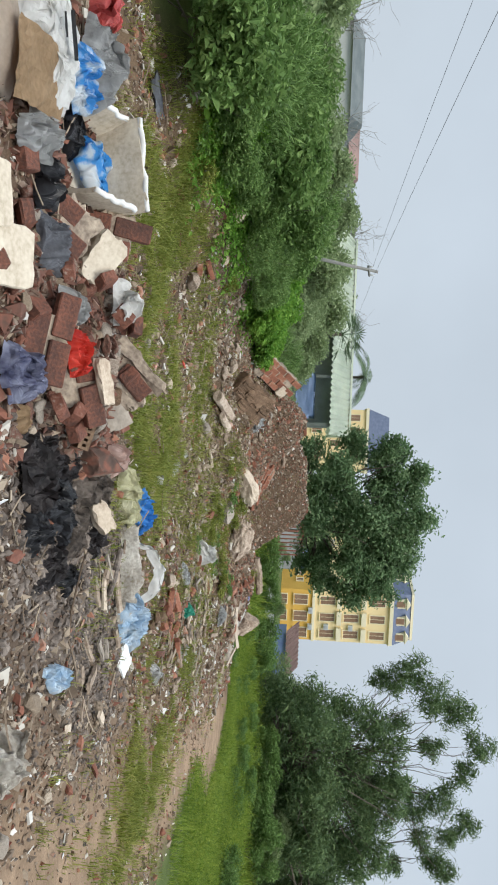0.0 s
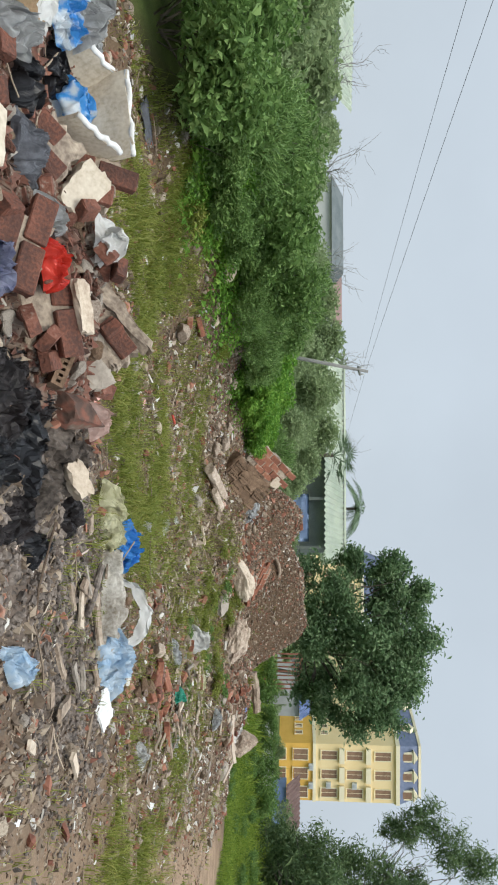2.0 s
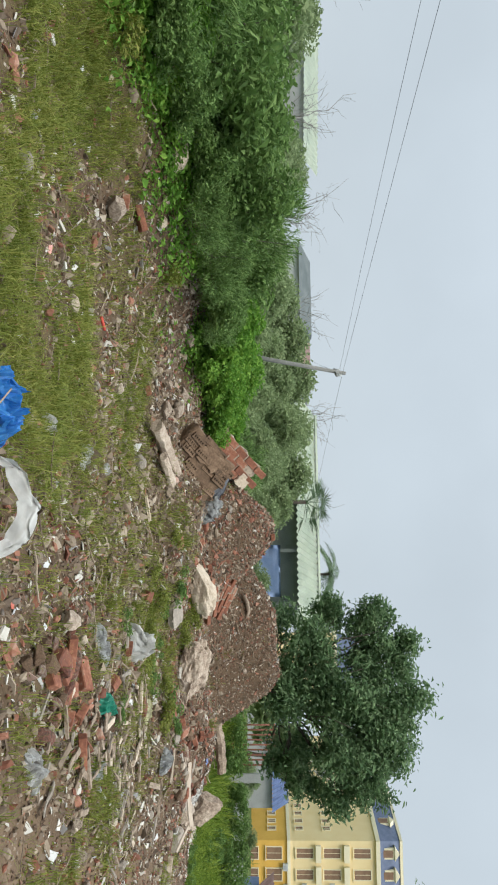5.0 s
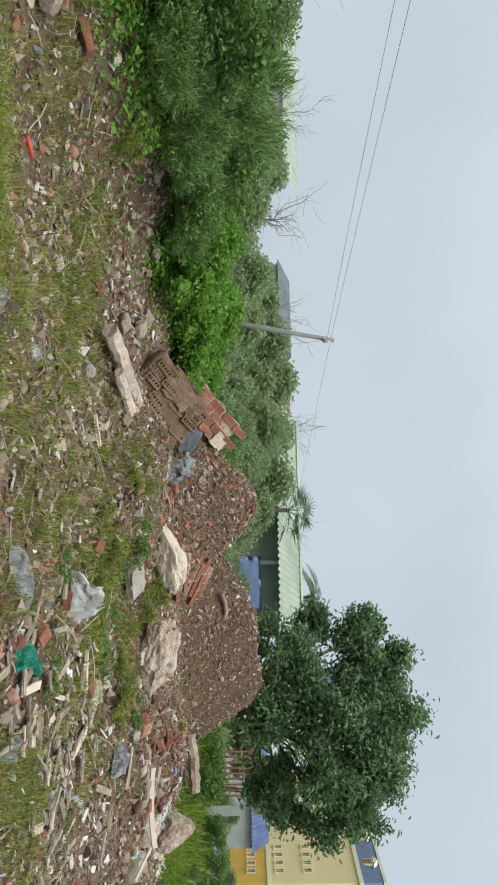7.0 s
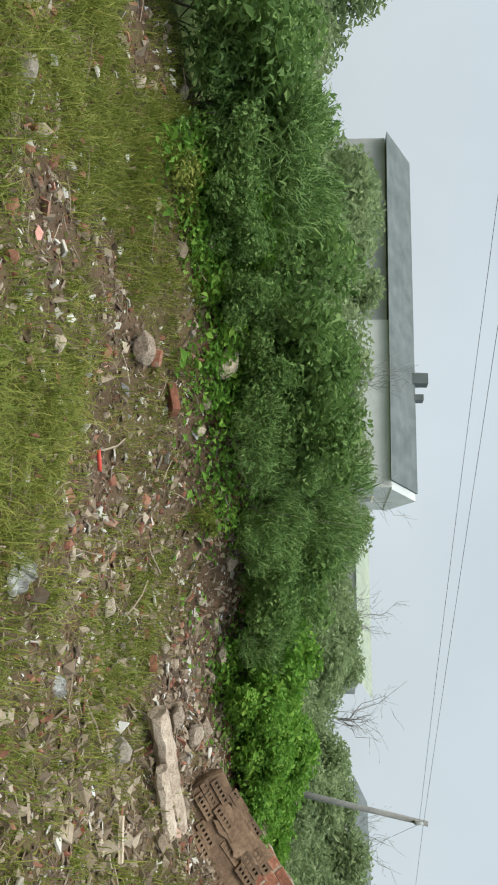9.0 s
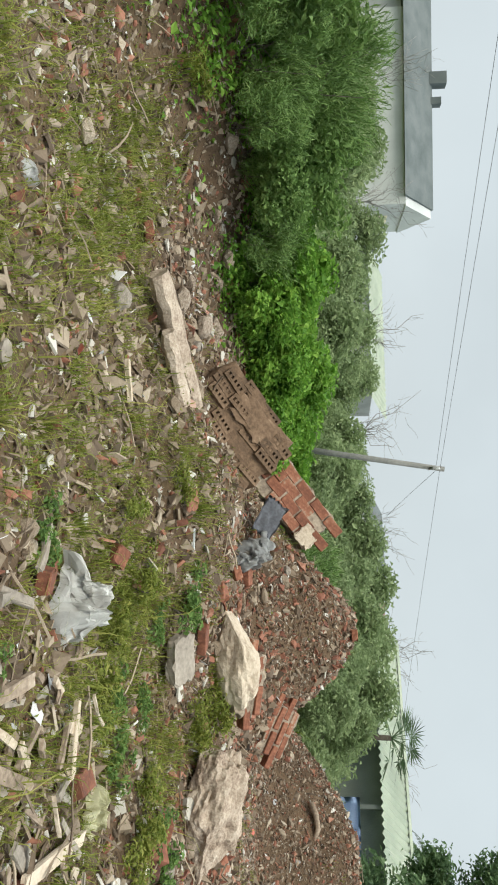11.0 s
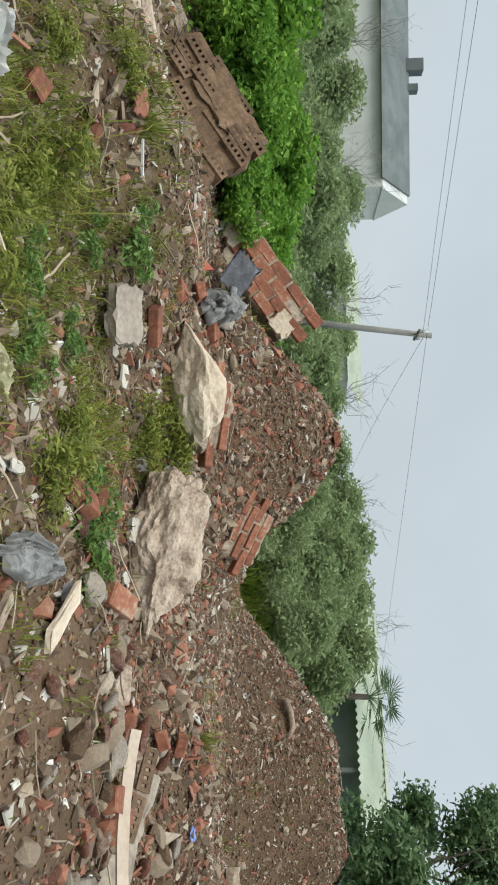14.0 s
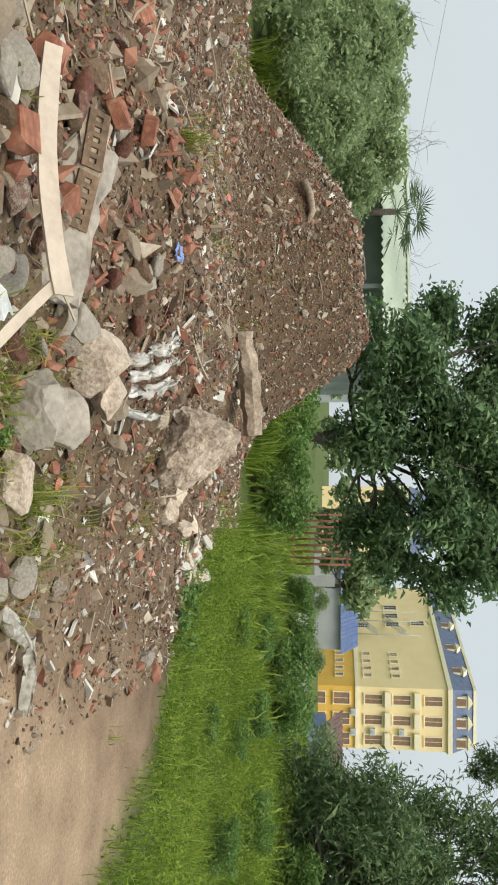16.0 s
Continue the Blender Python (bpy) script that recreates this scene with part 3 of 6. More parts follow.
# ---- plants ----
def blades(name, p, hs, width, lean, material, label, z0=None):
    """Grass blades at places p, joined."""
    n = len(p)
    yaw = RNG.random(n) * 2 * np.pi
    h = hs[0] * np.exp(RNG.normal(0, hs[1], n))
    d = np.stack([np.cos(yaw), np.sin(yaw)], -1)
    sid = np.stack([-d[:, 1], d[:, 0]], -1) * (width * (0.6 + 0.8 * RNG.random(n)))[:, None]
    ln = lean * (0.3 + 1.2 * RNG.random(n)) * h
    z = height(p[:, 0], p[:, 1]) - 0.01 if z0 is None else z0
    c0 = np.concatenate([p, z[:, None]], 1)
    c1 = np.concatenate([p + d * (ln * 0.3)[:, None], (z + h * 0.6)[:, None]], 1)
    c2 = np.concatenate([p + d * ln[:, None], (z + h * (1 - 0.25 * lean))[:, None]], 1)
    s3 = np.concatenate([sid, np.zeros((n, 1))], 1)
    V = np.stack([c0 - s3, c0 + s3, c1 - s3 * 0.7, c1 + s3 * 0.7, c2], 1).reshape(-1, 3)
    b = (np.arange(n) * 5)[:, None]
    Fq = (b + np.array([[0, 1, 3, 2]])).tolist() + (b + np.array([[2, 3, 4]])).tolist()
    return tagged(new(name, mesh(name, V, Fq, material)), label, "grass", kind="stuff")


def leaves(P, size, aspect, material, name, up=0.6, axis=None, fold=0.15):
    """One mesh of leaf blades at places P."""
    n = len(P)
    nrm = RNG.normal(size=(n, 3))
    nrm[:, 2] = np.abs(nrm[:, 2]) + up
    nrm /= np.linalg.norm(nrm, axis=1, keepdims=True)
    t = RNG.normal(size=(n, 3)) if axis is None else axis + RNG.normal(0, 0.35, (n, 3))
    t -= nrm * np.sum(t * nrm, 1, keepdims=True)
    t /= np.linalg.norm(t, axis=1, keepdims=True) + 1e-9
    sd = np.cross(nrm, t)
    L = (size * np.exp(RNG.normal(0, 0.3, n)))[:, None]
    W = L * aspect
    V = np.stack([P - t * L * 0.5, P + sd * W * 0.5 + nrm * L * fold, P + t * L * 0.5 - nrm * L * fold * 0.5, P - sd * W * 0.5 + nrm * L * fold], 1).reshape(-1, 3)
    return mesh(name, V, (np.arange(n) * 4)[:, None] + np.array([[0, 1, 2, 3]]), material)


def tufts(n, per, dens, sprd, box):
    c = sow(n, dens, box)
    return (c[:, None] + RNG.normal(0, sprd, (n, per, 2))).reshape(-1, 2)


blades("grass", tufts(2300, 24, lambda x, y: np.clip(green(x, y), 0, 1), 0.05, (-3.3, 4.8, 4, 15)), (0.08, 0.4), 0.003, 0.9, GRASS, "thin yellow-green grass growing between the debris")
blades("sparse_grass", tufts(700, 12, lambda x, y: 0.5 * waste(x, y) * (fbm(x, y, 1.5, 77) > 0.5), 0.03, (-3.3, 5.2, 4, 20)), (0.08, 0.4), 0.0026, 0.8, GRASS, "scattered small grass tufts on the rubble")
hp = sow(26000, lambda x, y: np.clip(1.1 * green(x, y), 0, 1) + 0.05 * heap(x, y), (-3.3, 4.0, 5, 14))
hz = height(hp[:, 0], hp[:, 1]) + 0.05 * RNG.random(len(hp)) ** 2 + 0.004
tagged(new("herbs", leaves(np.concatenate([hp, hz[:, None]], 1), 0.02, 0.5, GRASS, "herbs", 0.9)), "small low herbs creeping between grass and rubble", "weeds", kind="stuff")
meadow = lambda x, y: np.clip(1 - waste(x, y), 0, 1) * (x > 2.5)
blades("meadow_grass", tufts(6500, 22, meadow, 0.09, (3.5, 11, 9, 26)), (0.1, 0.45), 0.0034, 0.7, LUSH, "lush green meadow grass beside the rubble")
mp = sow(130000, meadow, (3.8, 10.5, 10, 25))
mz = height(mp[:, 0], mp[:, 1]) + RNG.random(len(mp)) ** 1.5 * (0.25 + 0.3 * np.clip((mp[:, 0] - 6.0) / 1.5, 0, 1)) * np.clip(3.2 * fbm(mp[:, 0], mp[:, 1], 0.9, 61) - 0.85, 0.2, 1.5)
tagged(new("meadow_weeds", leaves(np.concatenate([mp, mz[:, None]], 1), 0.034, 0.42, LUSH, "meadow_weeds", 0.5)), "low leafy green weeds in the meadow", "weeds", kind="stuff")
cp = sow(15000, lambda x, y: np.clip(1.5 * blob(x, y, -2.75 + 0.12 * (y - 9), y, 0.45, 1.0), 0, 1) * np.clip(3 * fbm(x, y, 1.4, 91) - 1.0, 0, 1), (-3.6, -1.3, 6.8, 14.5))
cz = height(cp[:, 0], cp[:, 1]) + 0.16 * RNG.random(len(cp)) ** 1.6 + 0.005
tagged(new("creepers", leaves(np.concatenate([cp, cz[:, None]], 1), 0.05, 0.6, BRIGHT, "creepers", 0.8)), "green creepers running down from the bank", "weeds", kind="stuff")
blades("bank_grass", tufts(900, 16, lambda x, y: np.clip(1 - waste(x, y), 0, 1), 0.08, (-3.0, 2.8, 20.6, 23.0)), (0.42, 0.35), 0.007, 0.8, LUSH, "tall grass on the slope behind the mounds")
blades("far_meadow_grass", tufts(1800, 16, lambda x, y: np.clip(1 - waste(x, y), 0, 1), 0.3, (3, 22, 20, 48)), (0.28, 0.4), 0.014, 0.6, LUSH, "tall green meadow grass further off")


def tube(pts, r0, r1, sides=6):
    pts = [Vector(p) for p in pts]
    V, Fq = [], []
    for i, p in enumerate(pts):
        d = (pts[min(i + 1, len(pts) - 1)] - pts[max(i - 1, 0)]).normalized()
        a = d.orthogonal().normalized()
        b = d.cross(a)
        r = r0 + (r1 - r0) * i / max(1, len(pts) - 1)
        for k in range(sides):
            w = 2 * math.pi * k / sides
            V.append(p + (a * math.cos(w) + b * math.sin(w)) * r)
        if i:
            for k in range(sides):
                Fq.append([(i - 1) * sides + k, (i - 1) * sides + (k + 1) % sides, i * sides + (k + 1) % sides, i * sides + k])
    Fq.append([len(V) - sides + k for k in range(sides)])
    Fq.append([sides - 1 - k for k in range(sides)])
    return V, Fq


def tubes(name, runs, material):
    """Several tubes joined: runs of (points, first radius, last radius)."""
    V, Fq = [], []
    for pts, r0, r1 in runs:
        v, f = tube(pts, r0, r1)
        Fq += [[i + len(V) for i in q] for q in f]
        V += [tuple(x) for x in v]
    return mesh(name, V, Fq, material, True)


def bend(a, b, n=5, wob=0.08):
    a, b = Vector(a), Vector(b)
    L = (b - a).length
    return [a.lerp(b, i / (n - 1)) + Vector(RNG.normal(0, wob * L, 3) * (0 < i < n - 1)) for i in range(n)]


def bush(name, r, h, n, size, aspect, material, label, category="bush", clumps=26, up=0.6, upright=0.0):
    """A shrub about the origin: stems and foliage."""
    root = empty(name, Matrix(), label, category)
    tips = []
    runs = []
    for k in range(clumps):
        a, q = RNG.random() * 2 * math.pi, RNG.random() ** 0.6
        tip = Vector((math.cos(a) * r * q, math.sin(a) * r * q, h * (0.25 + 0.75 * RNG.random() * (1 - 0.45 * q * q))))
        tips.append(tip)
        if k % 2 == 0:
            runs.append((bend((RNG.normal(0, 0.08 * r), RNG.normal(0, 0.08 * r), -0.05), tip, 5), 0.012, 0.003))
    part("framework", tubes("framework", runs, BARK), None, root)
    C = np.array(tips)
    own = RNG.integers(0, clumps, n)
    d = RNG.normal(size=(n, 3))
    d /= np.linalg.norm(d, axis=1, keepdims=True)
    P = C[own] + d * (r * 0.33 * RNG.random(n) ** 0.45)[:, None] * np.array((1, 1, 0.8))
    P[:, 2] = np.maximum(P[:, 2], 0.02)
    ax = None
    if upright:
        ax = (P - np.array((0, 0, -0.4 * h))) * upright
    part("foliage", leaves(P, size, aspect, material, "foliage", up, ax), None, root)
    return root


B_BRIGHT = bush("leafy_bush", 0.75, 1.0, 6000, 0.078, 0.6, BRIGHT, "bright green broad-leaved bush at the foot of the slope")
B_SHRUB = bush("shrub", 0.85, 1.2, 6000, 0.075, 0.5, MIDLEAF, "dense mid-green shrub on the bank")
B_REED = bush("feathery_shrub", 0.8, 1.2, 5200, 0.13, 0.09, MIDLEAF, "feathery narrow-leaved green shrub on the bank", up=0.2, upright=1.2)
# shrubs further back, their haze painted in by the paled leaf colour
B_FAR = bush("pale_shrub", 1.3, 1.7, 9000, 0.1, 0.45, HAZYLEAF, "grey-green shrub behind the bank, haze painted into its leaf colour")
spots = [
    (B_SHRUB, -3.7, 6.1, 1.0), (B_SHRUB, -4.3, 7.0, 1.1), (B_REED, -3.75, 7.3, 0.9), (B_BRIGHT, -3.4, 7.7, 0.6), (B_SHRUB, -3.7, 8.4, 1.0), (B_SHRUB, -4.6, 8.6, 0.95),
    (B_SHRUB, -3.1, 9.3, 0.8), (B_SHRUB, -4.2, 9.8, 1.1), (B_REED, -3.05, 10.1, 0.75), (B_SHRUB, -2.95, 10.8, 0.75), (B_SHRUB, -4.3, 11.2, 1.1), (B_BRIGHT, -2.6, 11.6, 0.8),
    (B_BRIGHT, -2.5, 12.6, 0.85), (B_BRIGHT, -3.4, 12.7, 0.95), (B_BRIGHT, -2.6, 13.6, 0.9), (B_BRIGHT, -2.0, 14.1, 0.75), (B_BRIGHT, -3.4, 14.3, 1.0), (B_SHRUB, -2.6, 15.2, 0.9),
    (B_SHRUB, -2.75, 8.9, 0.5), (B_REED, -2.55, 9.7, 0.55), (B_SHRUB, -2.5, 10.5, 0.55), (B_REED, -2.45, 11.1, 0.5), (B_BRIGHT, -2.2, 12.2, 0.6), (B_BRIGHT, -1.9, 12.9, 0.6), (B_BRIGHT, -1.75, 13.6, 0.6), (B_SHRUB, -2.9, 8.2, 0.45), (B_BRIGHT, -2.15, 11.6, 0.55), (B_BRIGHT, -1.95, 12.4, 0.6), (B_BRIGHT, -2.9, 13.1, 0.95), (B_BRIGHT, -2.2, 14.8, 0.7), (B_REED, -2.5, 9.1, 0.45), (B_REED, -2.35, 10.1, 0.5), (B_SHRUB, -3.3, 6.8, 0.6), (B_SHRUB, -3.0, 7.5, 0.5),
    (B_SHRUB, -4.8, 13.2, 1.05), (B_SHRUB, -3.9, 15.8, 0.9), (B_REED, -1.9, 15.9, 0.8), (B_SHRUB, -5.0, 5.2, 1.1), (B_SHRUB, -4.4, 4.6, 0.9),
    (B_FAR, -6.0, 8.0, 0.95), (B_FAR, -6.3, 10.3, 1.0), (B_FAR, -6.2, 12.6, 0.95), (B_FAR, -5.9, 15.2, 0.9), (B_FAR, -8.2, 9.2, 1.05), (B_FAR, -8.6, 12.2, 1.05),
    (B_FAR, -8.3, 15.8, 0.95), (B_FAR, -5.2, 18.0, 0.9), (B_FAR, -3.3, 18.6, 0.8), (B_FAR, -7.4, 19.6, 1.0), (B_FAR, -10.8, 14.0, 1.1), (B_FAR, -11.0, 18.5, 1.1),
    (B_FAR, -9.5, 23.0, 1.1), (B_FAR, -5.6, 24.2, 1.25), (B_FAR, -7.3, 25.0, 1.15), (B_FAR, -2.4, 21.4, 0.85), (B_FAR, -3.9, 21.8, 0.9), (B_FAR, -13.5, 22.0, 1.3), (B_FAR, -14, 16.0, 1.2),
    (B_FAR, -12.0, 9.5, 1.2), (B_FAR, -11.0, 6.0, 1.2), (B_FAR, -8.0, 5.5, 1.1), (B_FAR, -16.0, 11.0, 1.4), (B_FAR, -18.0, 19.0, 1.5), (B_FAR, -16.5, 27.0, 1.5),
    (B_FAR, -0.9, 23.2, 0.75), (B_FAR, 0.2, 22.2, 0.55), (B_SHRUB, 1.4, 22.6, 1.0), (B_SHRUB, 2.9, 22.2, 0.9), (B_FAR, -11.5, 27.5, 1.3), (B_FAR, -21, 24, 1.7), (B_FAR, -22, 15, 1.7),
    (B_SHRUB, 8.6, 15.6, 0.5), (B_SHRUB, 6.2, 24.5, 0.9), (B_SHRUB, 5.2, 28.0, 0.8),
    (B_FAR, -4.9, 27.2, 1.45), (B_FAR, -6.7, 27.8, 1.5), (B_FAR, -8.8, 28.2, 1.6), (B_FAR, -3.5, 25.6, 1.1), (B_FAR, -10.6, 28.5, 1.5),
    (B_SHRUB, 7.6, 17.6, 0.3), (B_SHRUB, 6.9, 18.8, 0.35), (B_SHRUB, 7.8, 19.4, 0.42), (B_SHRUB, 6.1, 19.9, 0.3), (B_SHRUB, 8.4, 18.2, 0.4), (B_SHRUB, 6.2, 21.6, 0.42), (B_SHRUB, 7.4, 21.2, 0.5), (B_SHRUB, 5.2, 22.4, 0.4), (B_SHRUB, 9.0, 20.5, 0.55), (B_SHRUB, 8.9, 16.4, 0.35), (B_SHRUB, 5.6, 18.2, 0.22), (B_SHRUB, 4.9, 20.2, 0.28),
    (B_FAR, 9.6, 30.0, 1.1), (B_FAR, 11.8, 29.5, 1.2), (B_FAR, 14.2, 30.5, 1.3), (B_FAR, 16.8, 30.0, 1.4), (B_FAR, 12.8, 26.0, 0.8), (B_SHRUB, 10.2, 25.4, 1.1), (B_SHRUB, 11.6, 24.6, 1.0), (B_SHRUB, 12.9, 24.9, 1.2), (B_FAR, 19.5, 31.0, 1.5),
    (B_FAR, 7.0, 34.0, 0.55), (B_FAR, 5.5, 39.0, 0.6),
]
used = set()
for ob, x, y, s in spots:
    m = Matrix.Translation((x, y, H(x, y) - 0.05)) @ Matrix.Rotation(RNG.random() * 6.28, 4, "Z") @ Matrix.Scale(s, 4)
    if ob.name in used:
        c = copy_thing(ob, Matrix())
        c.matrix_basis = m
    else:
        used.add(ob.name)
        ob.matrix_basis = m


def tree(name, at, trunk_h, r, clumps, n, size, aspect, leaf, label, category="tree", bark=BARK, spreadout=0.85, up=0.5, thin=1.0):
    """A tree: a tapered trunk, limbs to each clump of the crown, and leaves. clumps: x, y, z, radius about the foot."""
    root = empty(name, Matrix.Translation(at), label, category)
    fork = Vector((RNG.normal(0, 0.1), RNG.normal(0, 0.1), trunk_h))
    part("trunk", tubes("trunk", [(bend((0, 0, -0.2), fork, 6, 0.03), r, r * 0.6)], bark), None, root)
    runs = []
    for x, y, z, q in clumps:
        mid = fork.lerp(Vector((x, y, z)), 0.45) + Vector(RNG.normal(0, 0.12, 3))
        runs.append((bend(fork, mid, 4, 0.05), r * 0.45 * thin, r * 0.25 * thin))
        for k in range(3):
            runs.append((bend(mid, Vector((x, y, z)) + Vector(RNG.normal(0, q * 0.4, 3)), 4, 0.07), r * 0.22 * thin, r * 0.05 * thin))
    part("framework", tubes("framework", runs, bark), None, root)
    C = np.array(clumps)
    vol = C[:, 3] ** 2
    own = RNG.choice(len(C), n, p=vol / vol.sum())
    sub = RNG.normal(size=(len(C), 14, 3))
    sub /= np.linalg.norm(sub, axis=2, keepdims=True)
    pick = sub[own, RNG.integers(0, 14, n)] * (0.35 + 0.6 * RNG.random((n, 1)))
    P = C[own, :3] + pick * C[own, 3:] * spreadout + RNG.normal(0, 0.17, (n, 3)) * C[own, 3:]
    part("crown", leaves(P, size, aspect, leaf, "crown", up), None, root)
    return root


rnd = lambda lo, hi: float(RNG.uniform(lo, hi))
tree("round_tree", (1.9, 24.2, H(1.9, 24.2)), 1.6, 0.14,
     [(-1.9, 0, 4.2, 0.75), (-1.0, 0.3, 5.0, 0.8), (-2.2, 0.2, 3.2, 0.7), (0.2, 0, 4.9, 0.9), (1.2, 0.3, 4.6, 0.9), (2.1, 0, 4.0, 0.8), (2.5, 0.2, 3.1, 0.65), (0, -0.4, 3.4, 1.1), (1.2, -0.4, 2.8, 0.9),
      (-1.2, -0.3, 2.4, 0.95), (-0.2, -0.2, 1.9, 1.0), (1.5, 0.4, 1.9, 0.9), (-1.9, 0.3, 1.6, 0.8), (-1.3, 0.2, 4.1, 0.9), (2.2, 0.4, 2.2, 0.6), (0.8, 0.5, 3.8, 1.0), (0.5, -0.3, 4.2, 0.95), (-0.5, 0.1, 4.1, 0.95), (1.6, -0.2, 3.5, 0.9)],
     52000, 0.125, 0.42, TREELEAF, "round dark green tree behind the second mound")
tree("dense_tree", (10.5, 27.0, H(10.5, 27.0)), 1.2, 0.16,
     [(rnd(-2.6, 3.4), rnd(-1.2, 1.6), rnd(0.5, 2.6), rnd(0.9, 1.3)) for _ in range(16)] + [(-1.8, 0, 0.7, 1.0), (-0.6, -0.3, 0.6, 1.0), (0.6, 0, 0.6, 1.0), (1.8, -0.2, 0.7, 1.0), (2.9, 0, 0.8, 1.0), (-0.4, -0.5, 2.2, 1.2), (1.2, -0.5, 2.2, 1.2), (0.4, 0, 3.9, 0.9), (1.9, 0, 3.8, 0.9), (3.2, 0.2, 3.3, 0.9), (1.0, 0, 4.3, 0.9), (2.3, 0, 4.4, 0.8), (-0.9, 0, 3.2, 0.9), (0.5, 0, 4.9, 0.8), (2.0, 0, 5.0, 0.8), (3.4, 0, 4.6, 0.8), (-0.6, 0, 4.2, 0.8), (-1.6, 0, 2.4, 0.9), (-1.5, 0, 3.4, 0.85), (-1.2, 0, 4.3, 0.8), (-0.4, 0, 5.0, 0.7), (1.2, 0, 5.4, 0.7)],
     68000, 0.17, 0.2, DARKLEAF, "dense dark green willowy thicket tree in the meadow", up=0.1)
tree("dense_tree", (14.0, 27.5, H(14.0, 27.5)), 1.4, 0.16,
     [(rnd(-2.6, 3.4), rnd(-1.2, 1.6), rnd(0.8, 4.0), rnd(0.9, 1.3)) for _ in range(16)], 26000, 0.19, 0.2, DARKLEAF, "dense dark green willowy thicket tree in the meadow", up=0.1)
tree("feathery_tree", (11.8, 30.5, H(11.8, 30.5)), 3.4, 0.12,
     [(-2.4, 0, 7.0, 1.0), (-3.3, 0, 6.2, 0.8), (-1.7, 0.3, 8.0, 0.9), (-0.6, 0, 8.9, 0.8), (-2.9, 0, 5.6, 0.8), (0.6, 0.2, 8.3, 0.7), (1.6, 0, 7.3, 0.9), (-0.4, 0, 7.0, 0.7), (2.6, 0, 8.4, 0.7), (3.4, 0.2, 6.8, 0.7), (-2.9, 0.2, 4.9, 0.6), (-1.2, 0.3, 5.6, 0.7), (1.0, 0, 5.6, 0.7), (4.3, 0, 7.6, 0.6)],
     17000, 0.2, 0.15, DARKLEAF, "tall sparse feathery tree with thin bare limbs", thin=0.7, up=0.1)
tree("feathery_tree", (16.5, 31.5, H(16.5, 31.5)), 3.2, 0.12,
     [(rnd(-3, 3), rnd(-0.6, 0.6), rnd(4.2, 8.2), rnd(0.5, 0.8)) for _ in range(12)], 13000, 0.2, 0.15, DARKLEAF, "tall sparse feathery tree with thin bare limbs", thin=0.7, up=0.1)
# distant trees use the same leaf with haze in its colour
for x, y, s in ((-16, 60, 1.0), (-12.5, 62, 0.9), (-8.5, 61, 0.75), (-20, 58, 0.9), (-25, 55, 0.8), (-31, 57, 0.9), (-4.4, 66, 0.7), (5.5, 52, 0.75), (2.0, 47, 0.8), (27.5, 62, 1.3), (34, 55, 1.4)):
    t = tree("far_tree", (x, y, H(x, y)), 1.8, 0.16, [(rnd(-2, 2) * s, rnd(-1, 1), rnd(1.6, 5.2) * s, rnd(0.9, 1.4) * s) for _ in range(9)], 1500, 0.42, 0.5, HAZYLEAF, "grey-green distant tree, haze painted into its leaf colour")
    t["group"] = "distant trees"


def bare_tree(at, h):
    """A thin, nearly leafless tree."""
    root = empty("bare_tree", Matrix.Translation(at), "thin grey almost leafless tree in the distance", "tree", "bare trees")
    runs = []
    part("trunk", tubes("trunk", [(bend((0, 0, -0.2), (0, 0, h * 0.55), 5, 0.02), 0.06, 0.03)], PALEBARK), None, root)
    for k in range(16):
        a = Vector((0, 0, h * rnd(0.3, 0.55)))
        b = a + Vector((rnd(-1, 1) * h * 0.3, rnd(-1, 1) * h * 0.2, rnd(0.15, 0.5) * h))
        runs.append((bend(a, b, 5, 0.06), 0.016, 0.006))
        for j in range(3):
            c = a.lerp(b, rnd(0.4, 0.9))
            runs.append((bend(c, c + Vector((rnd(-1, 1), rnd(-1, 1), rnd(0, 1))) * h * 0.14, 4, 0.08), 0.008, 0.004))
    part("framework", tubes("framework", runs, PALEBARK), None, root)


for x, y, h in ((-21, 29, 5.2), (-24.5, 25, 5.4), (-17.5, 31, 4.8), (-10.2, 36, 5.4), (-6.6, 37, 5.0), (-29, 22, 6.0), (-14, 33, 4.6)):
    bare_tree((x, y, H(x, y)), h)


